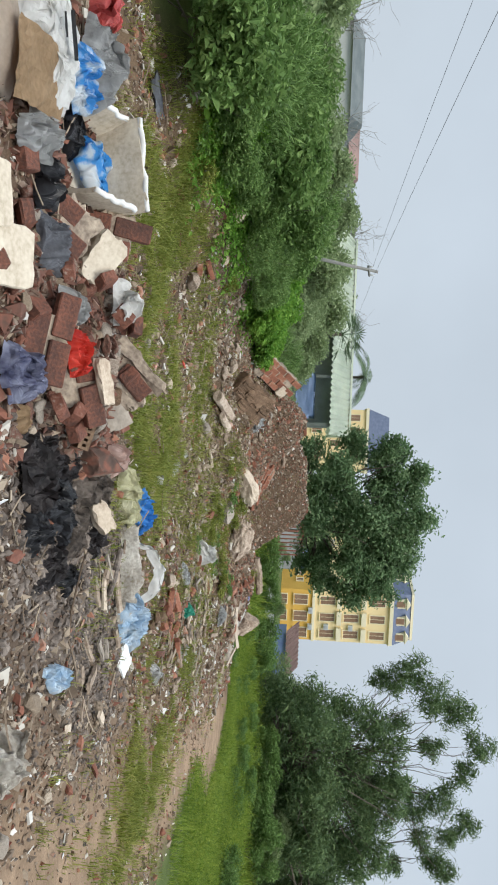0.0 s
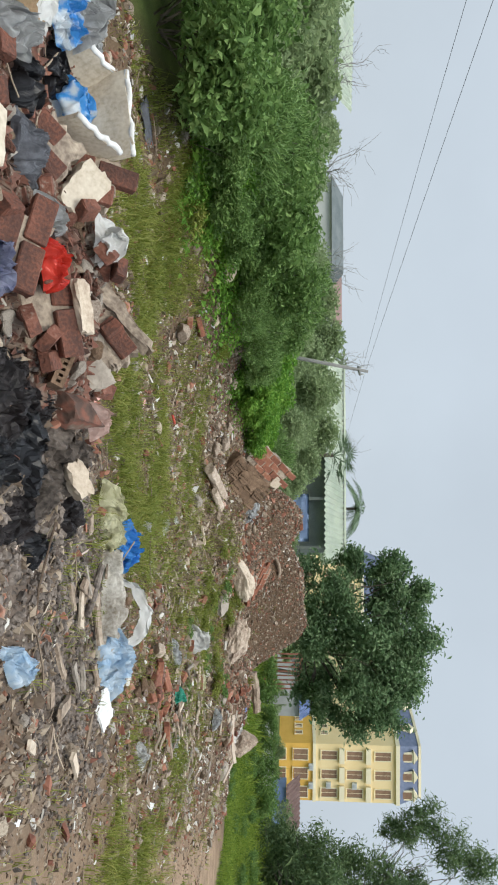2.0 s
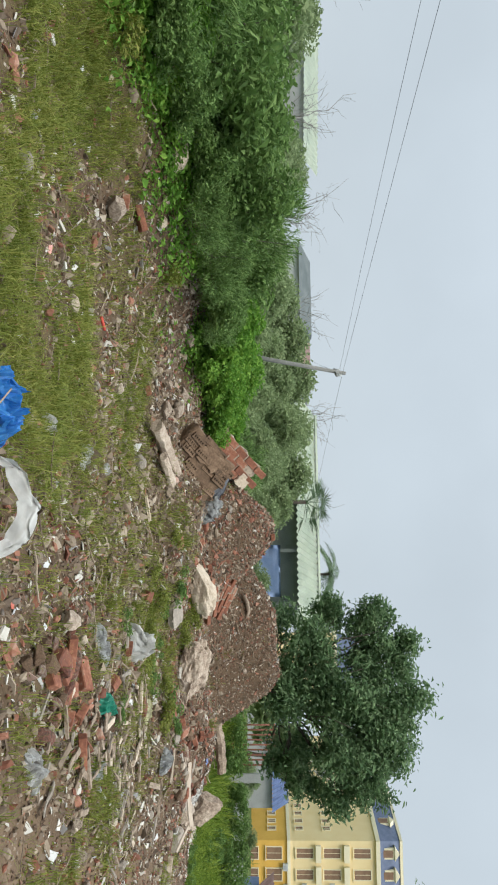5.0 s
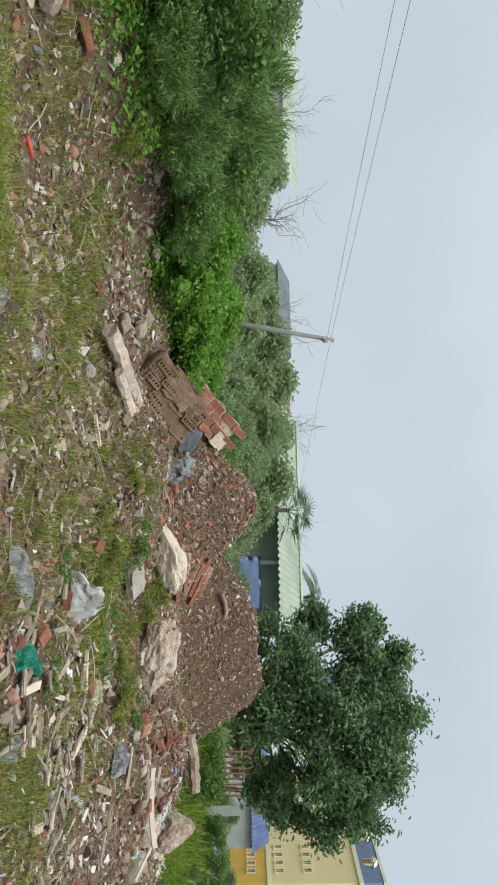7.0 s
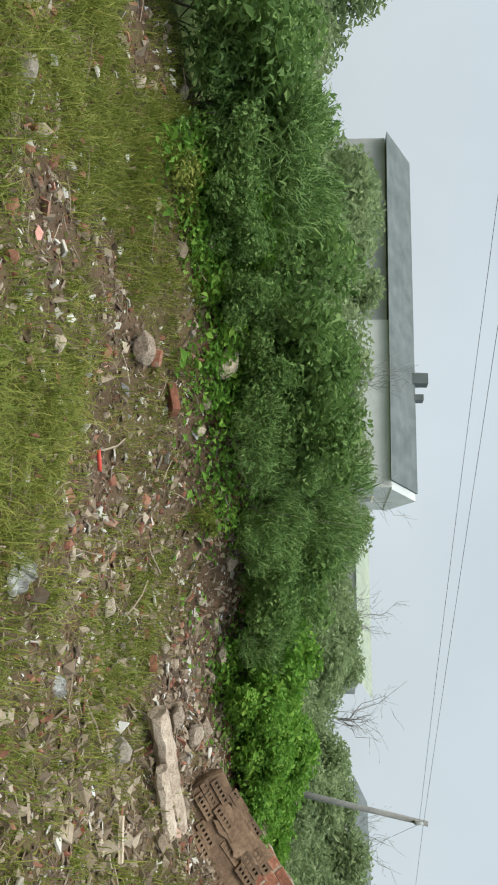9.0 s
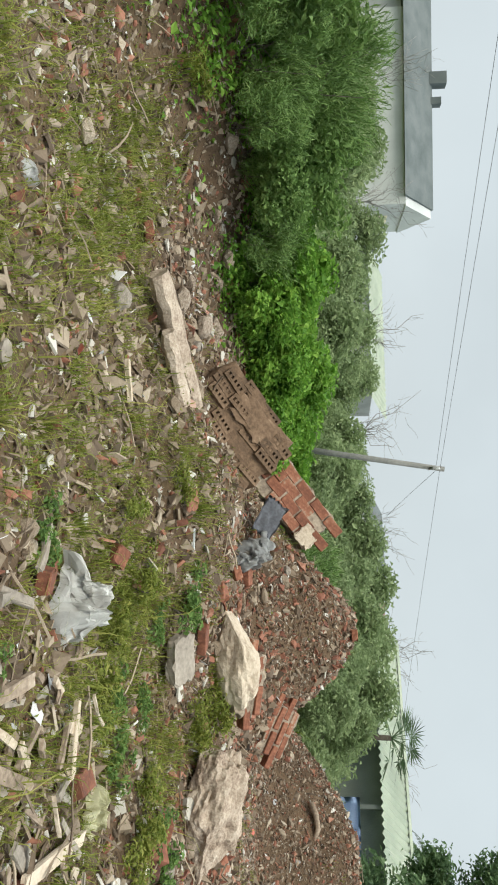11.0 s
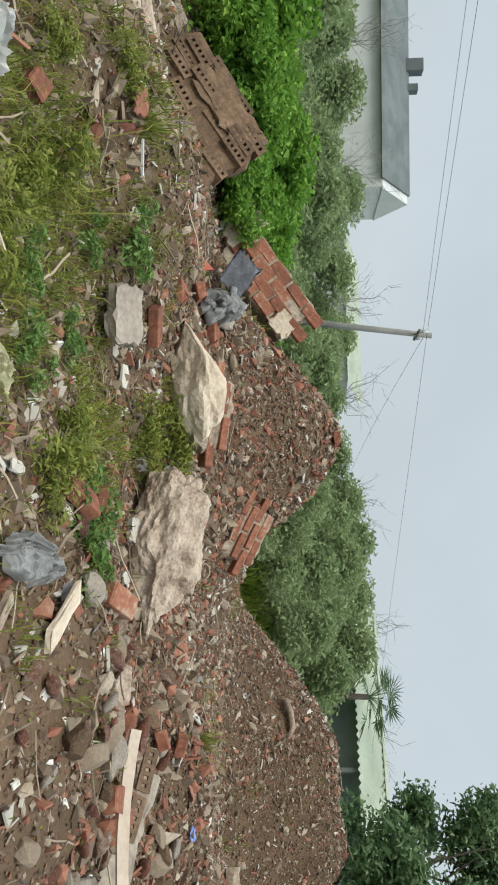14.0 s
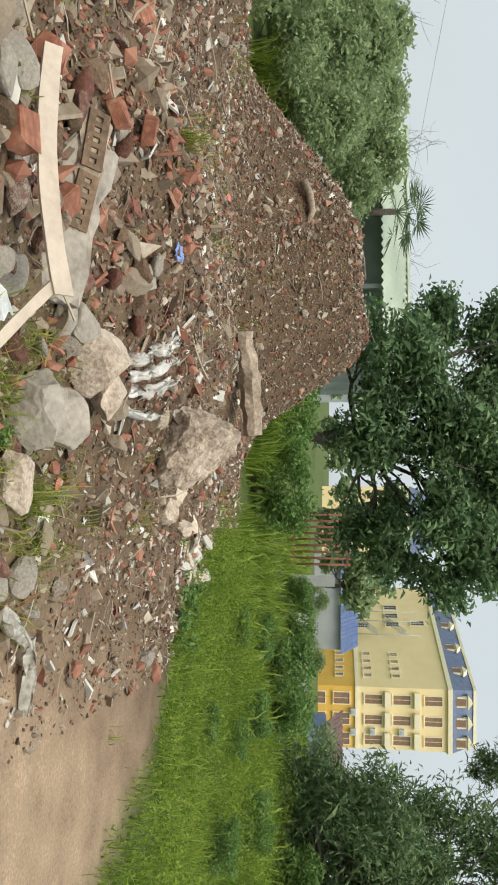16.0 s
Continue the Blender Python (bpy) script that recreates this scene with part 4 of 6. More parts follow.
def palm(name, at, h, span, n, label):
    root = empty(name, Matrix.Translation(at), label, "palm tree")
    part("trunk", tubes("trunk", [(bend((0, 0, -0.2), (0.1, 0, h), 6, 0.015), 0.12, 0.08)], BARK), None, root)
    for k in range(n):
        a = k * 2.4 + rnd(-0.2, 0.2)
        lift = rnd(0.1, 1.0)
        pts = [Vector((0.1, 0, h)) + Vector((math.cos(a) * span * u, math.sin(a) * span * u, span * (lift * u - (0.55 + 0.5 * lift) * u * u))) for u in np.linspace(0, 1, 9)]
        V, Fq = tube(pts, 0.02, 0.006, 4)
        V = [tuple(v) for v in V]
        for i in range(1, 9):
            d = (pts[i] - pts[i - 1]).normalized()
            sd = d.cross(Vector((0, 0, 1))).normalized()
            for q in range(4):
                p0 = pts[i - 1].lerp(pts[i], q / 4)
                for sgn in (-1, 1):
                    L = span * 0.3 * math.sin(math.pi * min(0.97, (i - 0.5 + q / 4) / 9 + 0.08))
                    tip = p0 + sd * sgn * L * 0.8 + d * L * 0.55 - Vector((0, 0, L * 0.35))
                    b = len(V)
                    V += [tuple(p0), tuple(p0.lerp(tip, 0.4) + d * 0.03), tuple(tip), tuple(p0.lerp(tip, 0.4) - d * 0.03)]
                    Fq.append([b, b + 1, b + 2, b + 3])
        part("frond", mesh("frond", V, Fq, PALMLEAF), None, root)


def fan_palm(at, h, span, n):
    """A small palm whose fronds are fans of narrow blades on long stalks."""
    root = empty("fan_palm", Matrix.Translation(at), "small dark fan palm standing before the shed", "palm tree")
    part("trunk", tubes("trunk", [(bend((0, 0, -0.2), (0.05, 0, h), 6, 0.015), 0.11, 0.08)], BARK), None, root)
    for k in range(n):
        a, lift = k * 2.4 + rnd(-0.2, 0.2), rnd(-0.35, 1.1)
        out = Vector((math.cos(a) * math.cos(lift), math.sin(a) * math.cos(lift), math.sin(lift)))
        hub = Vector((0.05, 0, h)) + out * span * 0.5
        V, Fq = tube([Vector((0.05, 0, h)), hub], 0.014, 0.008, 4)
        V = [tuple(v) for v in V]
        side = out.cross(Vector((0, 0, 1))).normalized()
        top = side.cross(out)
        for q in range(13):
            w = (q / 12 - 0.5) * 2.9
            d = (out * math.cos(w) + side * math.sin(w)).normalized()
            tip = hub + d * span * rnd(0.42, 0.55) - Vector((0, 0, span * 0.12))
            e = (top * 0.35 + d.cross(top)).normalized() * 0.022
            b = len(V)
            V += [tuple(hub), tuple(hub.lerp(tip, 0.45) + e), tuple(tip), tuple(hub.lerp(tip, 0.45) - e)]
            Fq.append([b, b + 1, b + 2, b + 3])
        part("frond", mesh("frond", V, Fq, PALMLEAF), None, root)


fan_palm((-4.55, 29.0, H(-4.55, 29.0)), 2.75, 1.25, 18)
palm("coconut_palm", (-4.9, 48.0, H(-4.9, 48)), 5.2, 2.2, 12, "grey-green coconut palm in the distance")


# ---- buildings and far things ----
def box(bm, lo, hi):
    c = [(a + b) / 2 for a, b in zip(lo, hi)]
    s = [abs(b - a) for a, b in zip(lo, hi)]
    bmesh.ops.create_cube(bm, size=1, matrix=Matrix.Translation(c) @ Matrix.Diagonal((*s, 1)))
    return bm


def prism(poly, z0, z1, poly_top=None):
    """An upright solid over a footprint; the top may be another outline."""
    bm = bmesh.new()
    a = [bm.verts.new((x, y, z0)) for x, y in poly]
    b = [bm.verts.new((x, y, z1)) for x, y in (poly_top or poly)]
    n = len(a)
    bm.faces.new(a[::-1])
    bm.faces.new(b)
    for i in range(n):
        bm.faces.new((a[i], a[(i + 1) % n], b[(i + 1) % n], b[i]))
    return bm


def wall_frame(p, q):
    """A pose on a facade that runs from p to q: x along it, y outwards (to the right of the way), z up."""
    d = Vector((q[0] - p[0], q[1] - p[1], 0)).normalized()
    o = Vector((d.y, -d.x, 0))
    m = Matrix((d, o, Vector((0, 0, 1)))).transposed().to_4x4()
    m.translation = (p[0], p[1], 0)
    return m


def window(root, fr, s, z, w, h, fill, arch=False):
    win = part("window", box(bmesh.new(), (-w / 2, 0.0, -h / 2), (w / 2, 0.05, h / 2)), fill, root)
    win.matrix_basis = fr @ Matrix.Translation((s, 0.0, z))
    bm = bmesh.new()
    t = 0.09
    for lo, hi in (((-w / 2 - t, 0, -h / 2 - t), (-w / 2, 0.12, h / 2 + t)), ((w / 2, 0, -h / 2 - t), (w / 2 + t, 0.12, h / 2 + t)), ((-w / 2, 0, h / 2), (w / 2, 0.12, h / 2 + t)), ((-0.02, 0, -h / 2), (0.02, 0.08, h / 2))):
        box(bm, lo, hi)
    part("frame", bm, CREAM_TRIM, win)
    part("sill", box(bmesh.new(), (-w / 2 - 0.15, 0, -h / 2 - t - 0.06), (w / 2 + 0.15, 0.2, -h / 2 - t)), CREAM_TRIM, win)
    return win


def villa():
    c0, c1, c2, c3 = (17.0, 95.0), (23.4, 96.0), (26.0, 116.0), (7.4, 114.6)
    foot = [c0, c1, c2, c3]
    root = empty("villa", Matrix(), "tall cream and ochre villa with a blue mansard roof", "building")
    grow = lambda k: [(x + (x - 18.5) * k, y + (y - 105) * k) for x, y in foot]
    part("lower_wall", prism(foot, -1.2, 4.3), OCHRE, root, "ochre ground storey wall")
    part("upper_wall", prism(grow(0.004), 4.3, 14.0), CREAM, root, "cream upper storeys wall")
    part("band", prism(grow(0.02), 4.2, 4.55), CREAM_TRIM, root)
    part("cornice", prism(grow(0.035), 13.75, 14.2), CREAM_TRIM, root)
    part("roof", prism(grow(0.02), 14.2, 16.5, grow(-0.1)), SLATE, root, "blue slate mansard roof")
    part("roof_edge", prism(grow(-0.085), 16.5, 16.8), CREAM_TRIM, root)
    fr, fl = wall_frame(c0, c1), wall_frame(c3, c0)
    ll = (Vector(c3) - Vector(c0)).length
    for s in (1.25, 3.4, 5.5):
        for z in (6.1, 9.05, 12.3):
            window(root, fr, s, z, 0.95, 1.75, SHUTTER)
        window(root, fr, s, 2.8, 1.2, 1.6, SHUTTER)
        window(root, fr, s, 0.2, 1.2, 1.7, SHUTTER)
        for z in (7.55, 10.6):
            bal = part("balcony", box(bmesh.new(), (-0.85, 0, -0.3), (0.85, 0.45, 0.3)), CREAM_TRIM, root)
            bal.matrix_basis = fr @ Matrix.Translation((s, 0, z))
    for s, z in ((4.6, 6.0), (4.6, 9.0), (4.7, 4.0), (2.6, 4.0)):
        ac = part("air_conditioner", box(bmesh.new(), (-0.35, 0, -0.28), (0.35, 0.4, 0.28)), WHITE_WALL, root)
        ac.matrix_basis = fr @ Matrix.Translation((s, 0, z))
        fan = part("grille", box(bmesh.new(), (-0.2, 0.4, -0.2), (0.2, 0.42, 0.2)), STEEL, ac)
    for s in (2.0, 3.3, 4.7, 6.1):
        for z in (2.6, 5.6, 8.6):
            window(root, fl, ll - s, z, 0.55, 0.75, SHUTTER)
    for s, z in ((12.2, 5.4), (14.4, 5.4), (16.6, 5.4), (12.6, 9.0), (14.6, 9.0), (16.6, 9.0), (13.0, 12.0)):
        window(root, fl, ll - s, z, 1.0, 1.5, PANE)
    for f, s in ((fr, 1.3), (fr, 3.5), (fr, 5.6), (fl, ll - 3.6), (fl, ll - 8.2), (fl, ll - 13), (fl, ll - 17)):
        d = part("dormer", box(bmesh.new(), (-0.55, -1.2, 0), (0.55, 0.1, 1.5)), CREAM_TRIM, root)
        d.matrix_basis = f @ Matrix.Translation((s, -0.15, 14.3))
        part("shutter", box(bmesh.new(), (-0.36, 0.1, 0.1), (0.36, 0.16, 1.3)), SHUTTER, d)
        bm = bmesh.new()
        vs = [bm.verts.new(v) for v in ((-0.75, -1.2, 1.5), (0.75, -1.2, 1.5), (0, -1.2, 2.0), (-0.75, 0.25, 1.5), (0.75, 0.25, 1.5), (0, 0.25, 2.0))]
        for q in ((0, 2, 1), (3, 4, 5), (0, 1, 4, 3), (1, 2, 5, 4), (2, 0, 3, 5)):
            bm.faces.new([vs[i] for i in q])
        part("pediment", bm, CREAM_TRIM, d)
    runs = []
    for s, z in ((9.0, 4.6), (9.0, 7.8)):
        for k in range(4):
            a = fl @ Vector((ll - s - 3.4, 0.7 + 0.25 * k, z))
            b = fl @ Vector((ll - s, 0.7 + 0.25 * k, z + 2.4))
            runs.append(([a, b], 0.05, 0.05))
    for s in (8.4, 11.4, 13.6):
        runs.append(([fl @ Vector((ll - s, 1.2, 3)), fl @ Vector((ll - s, 1.2, 12))], 0.05, 0.05))
    part("steel_staircase", tubes("steel_staircase", runs, STEEL), None, root)


villa()


def second_villa():
    foot = [(-7.5, 130), (3, 130), (3, 141), (-7.5, 141)]
    root = empty("villa", Matrix(), "cream villa with blue mansard roof behind the shed", "building")
    part("wall", prism(foot, -1, 13.2), CREAM, root)
    grow = lambda k: [(x + (x + 2) * k, y + (y - 135) * k) for x, y in foot]
    part("cornice", prism(grow(0.05), 13.0, 13.5), CREAM_TRIM, root)
    part("roof", prism(grow(0.03), 13.5, 17.0, grow(-0.2)), SLATE, root)
    fr = wall_frame(foot[0], foot[1])
    for s in (1.4, 3.6, 5.8, 8.0):
        for z in (4.8, 8.0, 11.2):
            window(root, fr, s, z, 1.0, 1.6, SHUTTER)


second_villa()


def corrugated(w, d, rise, pitch=0.22, depth=0.035):
    """A corrugated sheet that rises by rise over the depth d, w wide."""
    n = int(w / pitch) * 4
    bm = bmesh.new()
    rows = []
    for j in range(2):
        rows.append([bm.verts.new((i / n * w, j * d, j * rise + depth * math.sin(i / 4 * 2 * math.pi))) for i in range(n + 1)])
    for i in range(n):
        bm.faces.new((rows[0][i], rows[0][i + 1], rows[1][i + 1], rows[1][i]))
    bmesh.ops.solidify(bm, geom=bm.faces[:], thickness=0.01)
    return bm


shed = empty("long_shed", pose(-9.2, 30, 0.2), "long low shed with a pale green corrugated roof and dark walls", "shed")
part("wall", box(bmesh.new(), (0.2, 0.5, -0.3), (8.1, 4.6, 2.6)), DARK_WALL, shed)
r = part("roof", corrugated(8.5, 3.2, 0.95), GREEN_SHEET, shed, "pale green corrugated metal roof")
r.matrix_basis = pose(0, 0, 2.55)
r = part("back_roof", corrugated(8.5, 2.2, -0.9), GREEN_SHEET, shed)
r.matrix_basis = pose(0, 3.2, 3.5)
part("ridge_cap", box(bmesh.new(), (-0.05, 3.05, 3.5), (8.55, 3.35, 3.58)), GREEN_SHEET, shed)
for x in (0.3, 2.2, 4.2, 6.2, 8.1):
    part("post", box(bmesh.new(), (x - 0.06, 0.1, -0.3), (x + 0.06, 0.22, 2.55)), DARK_WALL, shed)


def sheet(w, h, n, wob, thick=0.004, sag=0.0, freq=5.0, jag=0.0):
    """A rumpled sheet in the xy plane."""
    bm = bmesh.new()
    o = rnd(0, 50)
    rows = []
    for j in range(n + 1):
        row = []
        for i in range(n + 1):
            u, v = i / n - 0.5, j / n - 0.5
            z = wob * (noise.noise((u * freq + o, v * freq, o)) + 0.5 * noise.noise((u * freq * 2.3, v * freq * 2.3 + o, 0))) + sag * (u * u + v * v)
            e = jag * noise.noise((u * 7, v * 7, o + 5)) * (abs(u) > 0.4 or abs(v) > 0.4)
            row.append(bm.verts.new((w * u * (1 + e), h * v * (1 + e), z)))
        rows.append(row)
    for j in range(n):
        for i in range(n):
            bm.faces.new((rows[j][i], rows[j][i + 1], rows[j + 1][i + 1], rows[j + 1][i]))
    bmesh.ops.solidify(bm, geom=bm.faces[:], thickness=thick)
    return bm


solid("tarpaulin", sheet(1.8, 0.75, 10, 0.06), TARP, facing((-2.2, 29.6, 1.75), 0, 0, 0), "blue tarpaulin hung before the shed wall", "tarpaulin", smooth=True)
g = empty("grey_shed", pose(2.9, 70, 0), "grey cement shed with a sloping blue sheet roof", "shed")
part("wall", box(bmesh.new(), (0.6, 0.2, -1), (7.7, 6, 2.3)), GREY_WALL, g)
r = part("roof", corrugated(8.1, 6.2, 1.5, 0.3), BLUE_SHEET, g, "blue corrugated sheet roof")
r.matrix_basis = pose(-0.1, -0.2, 2.3)
g = empty("low_hut", pose(12.2, 52, 0.2), "small hut with a red sheet roof beside the villa", "hut")
part("wall", box(bmesh.new(), (0.2, 0.2, -0.6), (3.0, 3, 1.1)), BLUE_SHEET, g)
r = part("roof", corrugated(3.3, 3.4, 0.9, 0.3), ROOF_RED, g, "red sheet roof")
r.matrix_basis = pose(0, 0, 1.1)

house = empty("gable_house", Matrix.Translation((0, 0, 0.8)) @ wall_frame((-43.0, 24.7), (-34.8, 31.8)), "white gabled house with a grey roof in the haze", "house")
HL = math.hypot(4.7, 9.8)
part("wall", box(bmesh.new(), (0, -6, -0.5), (HL, 0, 5.0)), WHITE_WALL, house)
bm = bmesh.new()
vs = [bm.verts.new(v) for v in ((-14, 0.4, 4.95), (HL - 0.4, 0.4, 4.95), (HL - 0.4, -3, 6.9), (-14, -3, 6.9), (HL - 0.4, -6.4, 4.95), (-14, -6.4, 4.95))]
for q in ((0, 1, 2, 3), (3, 2, 4, 5), (0, 3, 5), (1, 4, 2), (0, 5, 4, 1)):
    bm.faces.new([vs[i] for i in q])
part("roof", bm, ROOF_GREY, house, "grey tiled roof")
bm = bmesh.new()
vs = [bm.verts.new(v) for v in ((HL - 0.4, 0, 5.0), (HL - 0.4, -6, 5.0), (HL - 0.4, -3, 6.75), (HL + 0.1, 0, 5.0), (HL + 0.1, -6, 5.0), (HL + 0.1, -3, 6.75))]
for q in ((0, 1, 2), (3, 5, 4), (0, 3, 4, 1), (1, 4, 5, 2), (2, 5, 3, 0)):
    bm.faces.new([vs[i] for i in q])
part("gable", bm, WHITE_WALL, house)
part("long_wall", box(bmesh.new(), (-14, -5.6, -0.5), (-0.01, -0.3, 4.9)), GREY_WALL, house)
gw = part("window", box(bmesh.new(), (HL, -3.6, 2.6), (HL + 0.06, -2.4, 4.0)), PANE, house)
part("frame", box(bmesh.new(), (HL, -3.75, 2.45), (HL + 0.04, -2.25, 4.15)), CREAM_TRIM, gw)
part("chimney", box(bmesh.new(), (2.5, -3.4, 6.6), (3.2, -2.6, 7.7)), ROOF_GREY, house)
part("chimney", box(bmesh.new(), (3.9, -3.4, 6.6), (4.3, -2.8, 7.4)), ROOF_GREY, house)
an = empty("lean_to", pose(-36.5, 35.5, 0.2, 0, 0, 24), "low annexe with a pale green sheet roof beside the house", "shed")
part("wall", box(bmesh.new(), (0.2, 0.2, -0.5), (9.8, 4, 3.7)), GREY_WALL, an)
r = part("roof", corrugated(10, 4.4, 1.1, 0.35), GREEN_SHEET, an)
r.matrix_basis = pose(0, 0, 3.7)
for x, y, w, h, ro in ((-30, 52, 7, 5.2, ROOF_GREY), (-20.5, 56, 5, 5.0, ROOF_GREY), (-12.0, 58, 5.5, 4.2, ROOF_RED), (-27, 60, 5, 5.6, ROOF_RED)):
    hs = empty("far_house", pose(x, y, 0), "small distant house with a shallow roof in the haze", "house", "distant houses")
    part("wall", box(bmesh.new(), (0.3, 0.3, -0.5), (w - 0.3, 5, h - 1.0)), WHITE_WALL, hs)
    part("roof", prism([(0, 0), (w, 0), (w, 5.3), (0, 5.3)], h - 1.0, h, [(0.4, 2.4), (w - 0.4, 2.4), (w - 0.4, 2.9), (0.4, 2.9)]), ro, hs)

# boundary fence and gate at the end of the meadow
fence = empty("rusty_gate", pose(2.9, 31.0, 0.25), "rusty red barred gate among the trees", "gate")
for k in range(9):
    part("bar", tubes("bar", [([Vector((k * 0.16, 0, 0)), Vector((k * 0.16, 0, 1.7))], 0.03, 0.03)], RUST), None, fence)
for z in (0.2, 1.6):
    part("rail", box(bmesh.new(), (-0.05, -0.03, z), (1.33, 0.03, z + 0.06)), RUST, fence)
gp = solid("gate_pillar", box(bmesh.new(), (-0.14, -0.14, -0.3), (0.14, 0.14, 1.3)), GREY_WALL, pose(4.6, 31, 0.25), "grey cement gate pillar with a flat cap", "pillar")
solid("low_wall", box(bmesh.new(), (-2.6, -0.1, -0.3), (0, 0.1, 0.55)), WHITE_WALL, pose(8.2, 33.5, 0.25), "low pale wall at the end of the meadow", "wall")

# leaning pole and its wires
pole = empty("utility_pole", Matrix(), "leaning slim grey concrete pole with a short crossarm", "utility pole")
part("shaft", tubes("shaft", [([Vector((-4.4, 16.1, 0.2)), Vector((-3.83, 16.1, 3.05))], 0.052, 0.036)], POLE_GREY), None, pole)
part("crossarm", tubes("crossarm", [([Vector((-3.7, 15.9, 2.86)), Vector((-4.0, 16.3, 2.86))], 0.025, 0.025)], POLE_GREY), None, pole)
for k, (x, y) in enumerate(((-3.72, 15.93), (-3.98, 16.27))):
    part("insulator", tubes("insulator", [([Vector((x, y, 2.87)), Vector((x, y, 2.96))], 0.022, 0.018)], WHITE_WALL), None, pole)


def wire(a, b, sag, label):
    a, b = Vector(a), Vector(b)
    pts = [a.lerp(b, u) - Vector((0, 0, sag * 4 * u * (1 - u))) for u in np.linspace(0, 1, 15)]
    tagged(new("wire", tubes("wire", [(pts, 0.0026, 0.0026)], WIRE)), label, "wire", "wires")


wire((-3.72, 15.93, 2.96), (-3.4, -8, 3.1), 0.05, "thin black overhead wire running to the pole")
wire((-3.72, 15.93, 2.96), (-4.4, 60, 4.1), 0.15, "thin black overhead wire running from the pole")
wire((-3.98, 16.27, 2.96), (-4.5, -8, 3.2), 0.12, "thin black overhead wire running to the pole")
wire((-3.83, 16.1, 2.95), (-9.6, 27.2, 2.4), 0.1, "thin black service cable sloping down to the shed")


# ---- rubble pieces ----
def rock(size, seed, cuts=5, rough=0.16, sub=3):
    """A broken lump: a sphere cut by planes, with a rough skin."""
    bm = bmesh.new()
    bmesh.ops.create_icosphere(bm, subdivisions=sub, radius=1)
    r = random.Random(seed)
    planes = []
    for _ in range(cuts + 3):
        n = Vector((r.uniform(-1, 1), r.uniform(-1, 1), r.uniform(-1, 1))).normalized()
        planes.append((n, r.uniform(0.55, 0.85)))
    for v in bm.verts:
        for n, d in planes:
            k = v.co.dot(n)
            if k > d:
                v.co -= n * (k - d)
        p = v.co * 2.1 + Vector((seed, 0, 0))
        v.co *= 1 + rough * noise.noise(p) + rough * 0.6 * noise.noise(p * 2.7) + rough * 0.3 * noise.noise(p * 6)
        v.co = Vector((v.co.x * size[0], v.co.y * size[1], v.co.z * size[2]))
    return bm


def slab(w, h, t, seed, jag=0.12, n=22, rough=0.012):
    """A broken flat piece in the xy plane with a ragged outline, t thick."""
    r = random.Random(seed)
    bm = bmesh.new()
    ring, core = [], []
    for i in range(n):
        a = 2 * math.pi * i / n
        c, s = math.cos(a), math.sin(a)
        k = 1 / max(abs(c), abs(s))
        core.append((c * k * w / 2, s * k * h / 2))
        k *= 1 + r.uniform(-jag, jag * 0.4)
        ring.append((c * k * w / 2, s * k * h / 2))
    layers = []
    for z, q in ((0, 0.97), (t * 0.25, 1.0), (t * 0.8, 1.0), (t, 0.96)):
        layers.append([bm.verts.new((x * q + r.uniform(-rough, rough), y * q + r.uniform(-rough, rough), z + r.uniform(-rough, rough) * 0.3)) for x, y in ring])
    mid = [bm.verts.new((x * 0.72, y * 0.72, t + 0.003 * noise.noise(Vector((x * 9, y * 9, seed))))) for x, y in core]
    top = bm.verts.new((0, 0, t))
    bot = bm.verts.new((0, 0, 0))
    seq = layers + [mid]
    for a, b in zip(seq[:-1], seq[1:]):
        for i in range(n):
            j = (i + 1) % n
            bm.faces.new((a[i], a[j], b[j], b[i]))
    for i in range(n):
        j = (i + 1) % n
        bm.faces.new((mid[i], mid[j], top))
        bm.faces.new((layers[0][j], layers[0][i], bot))
    return bm


def broken_bar(L, w, t, seed, rough=0.02):
    """A broken length of concrete or timber along y, resting on z = 0, with chipped edges and uneven ends."""
    bm = bmesh.new()
    n, ring = 14, 8
    r = random.Random(seed)
    rows = []
    for i in range(n + 1):
        u = i / n
        k = 1 - 1.2 * max(0, u - 0.85) - 1.0 * max(0, 0.12 - u)
        row = []
        for j in range(ring):
            a = 2 * math.pi * (j + 0.5) / ring
            c, q = math.cos(a), math.sin(a)
            m = min(1.12, 1 / max(abs(c), abs(q)))
            p = Vector((c * m * w / 2 * k, (u - 0.5) * L, q * m * t / 2 * k + t / 2))
            p += Vector([noise.noise(p * 9 + Vector((seed, 5 * d, 0))) + 0.6 * noise.noise(p * 31 + Vector((seed, 5 * d, 0))) for d in range(3)]) * rough
            row.append(bm.verts.new(p))
        rows.append(row)
    for a, b in zip(rows, rows[1:]):
        for j in range(ring):
            bm.faces.new((a[j], b[j], b[(j + 1) % ring], a[(j + 1) % ring]))
    bm.faces.new(rows[0])
    bm.faces.new(rows[-1][::-1])
    return bm


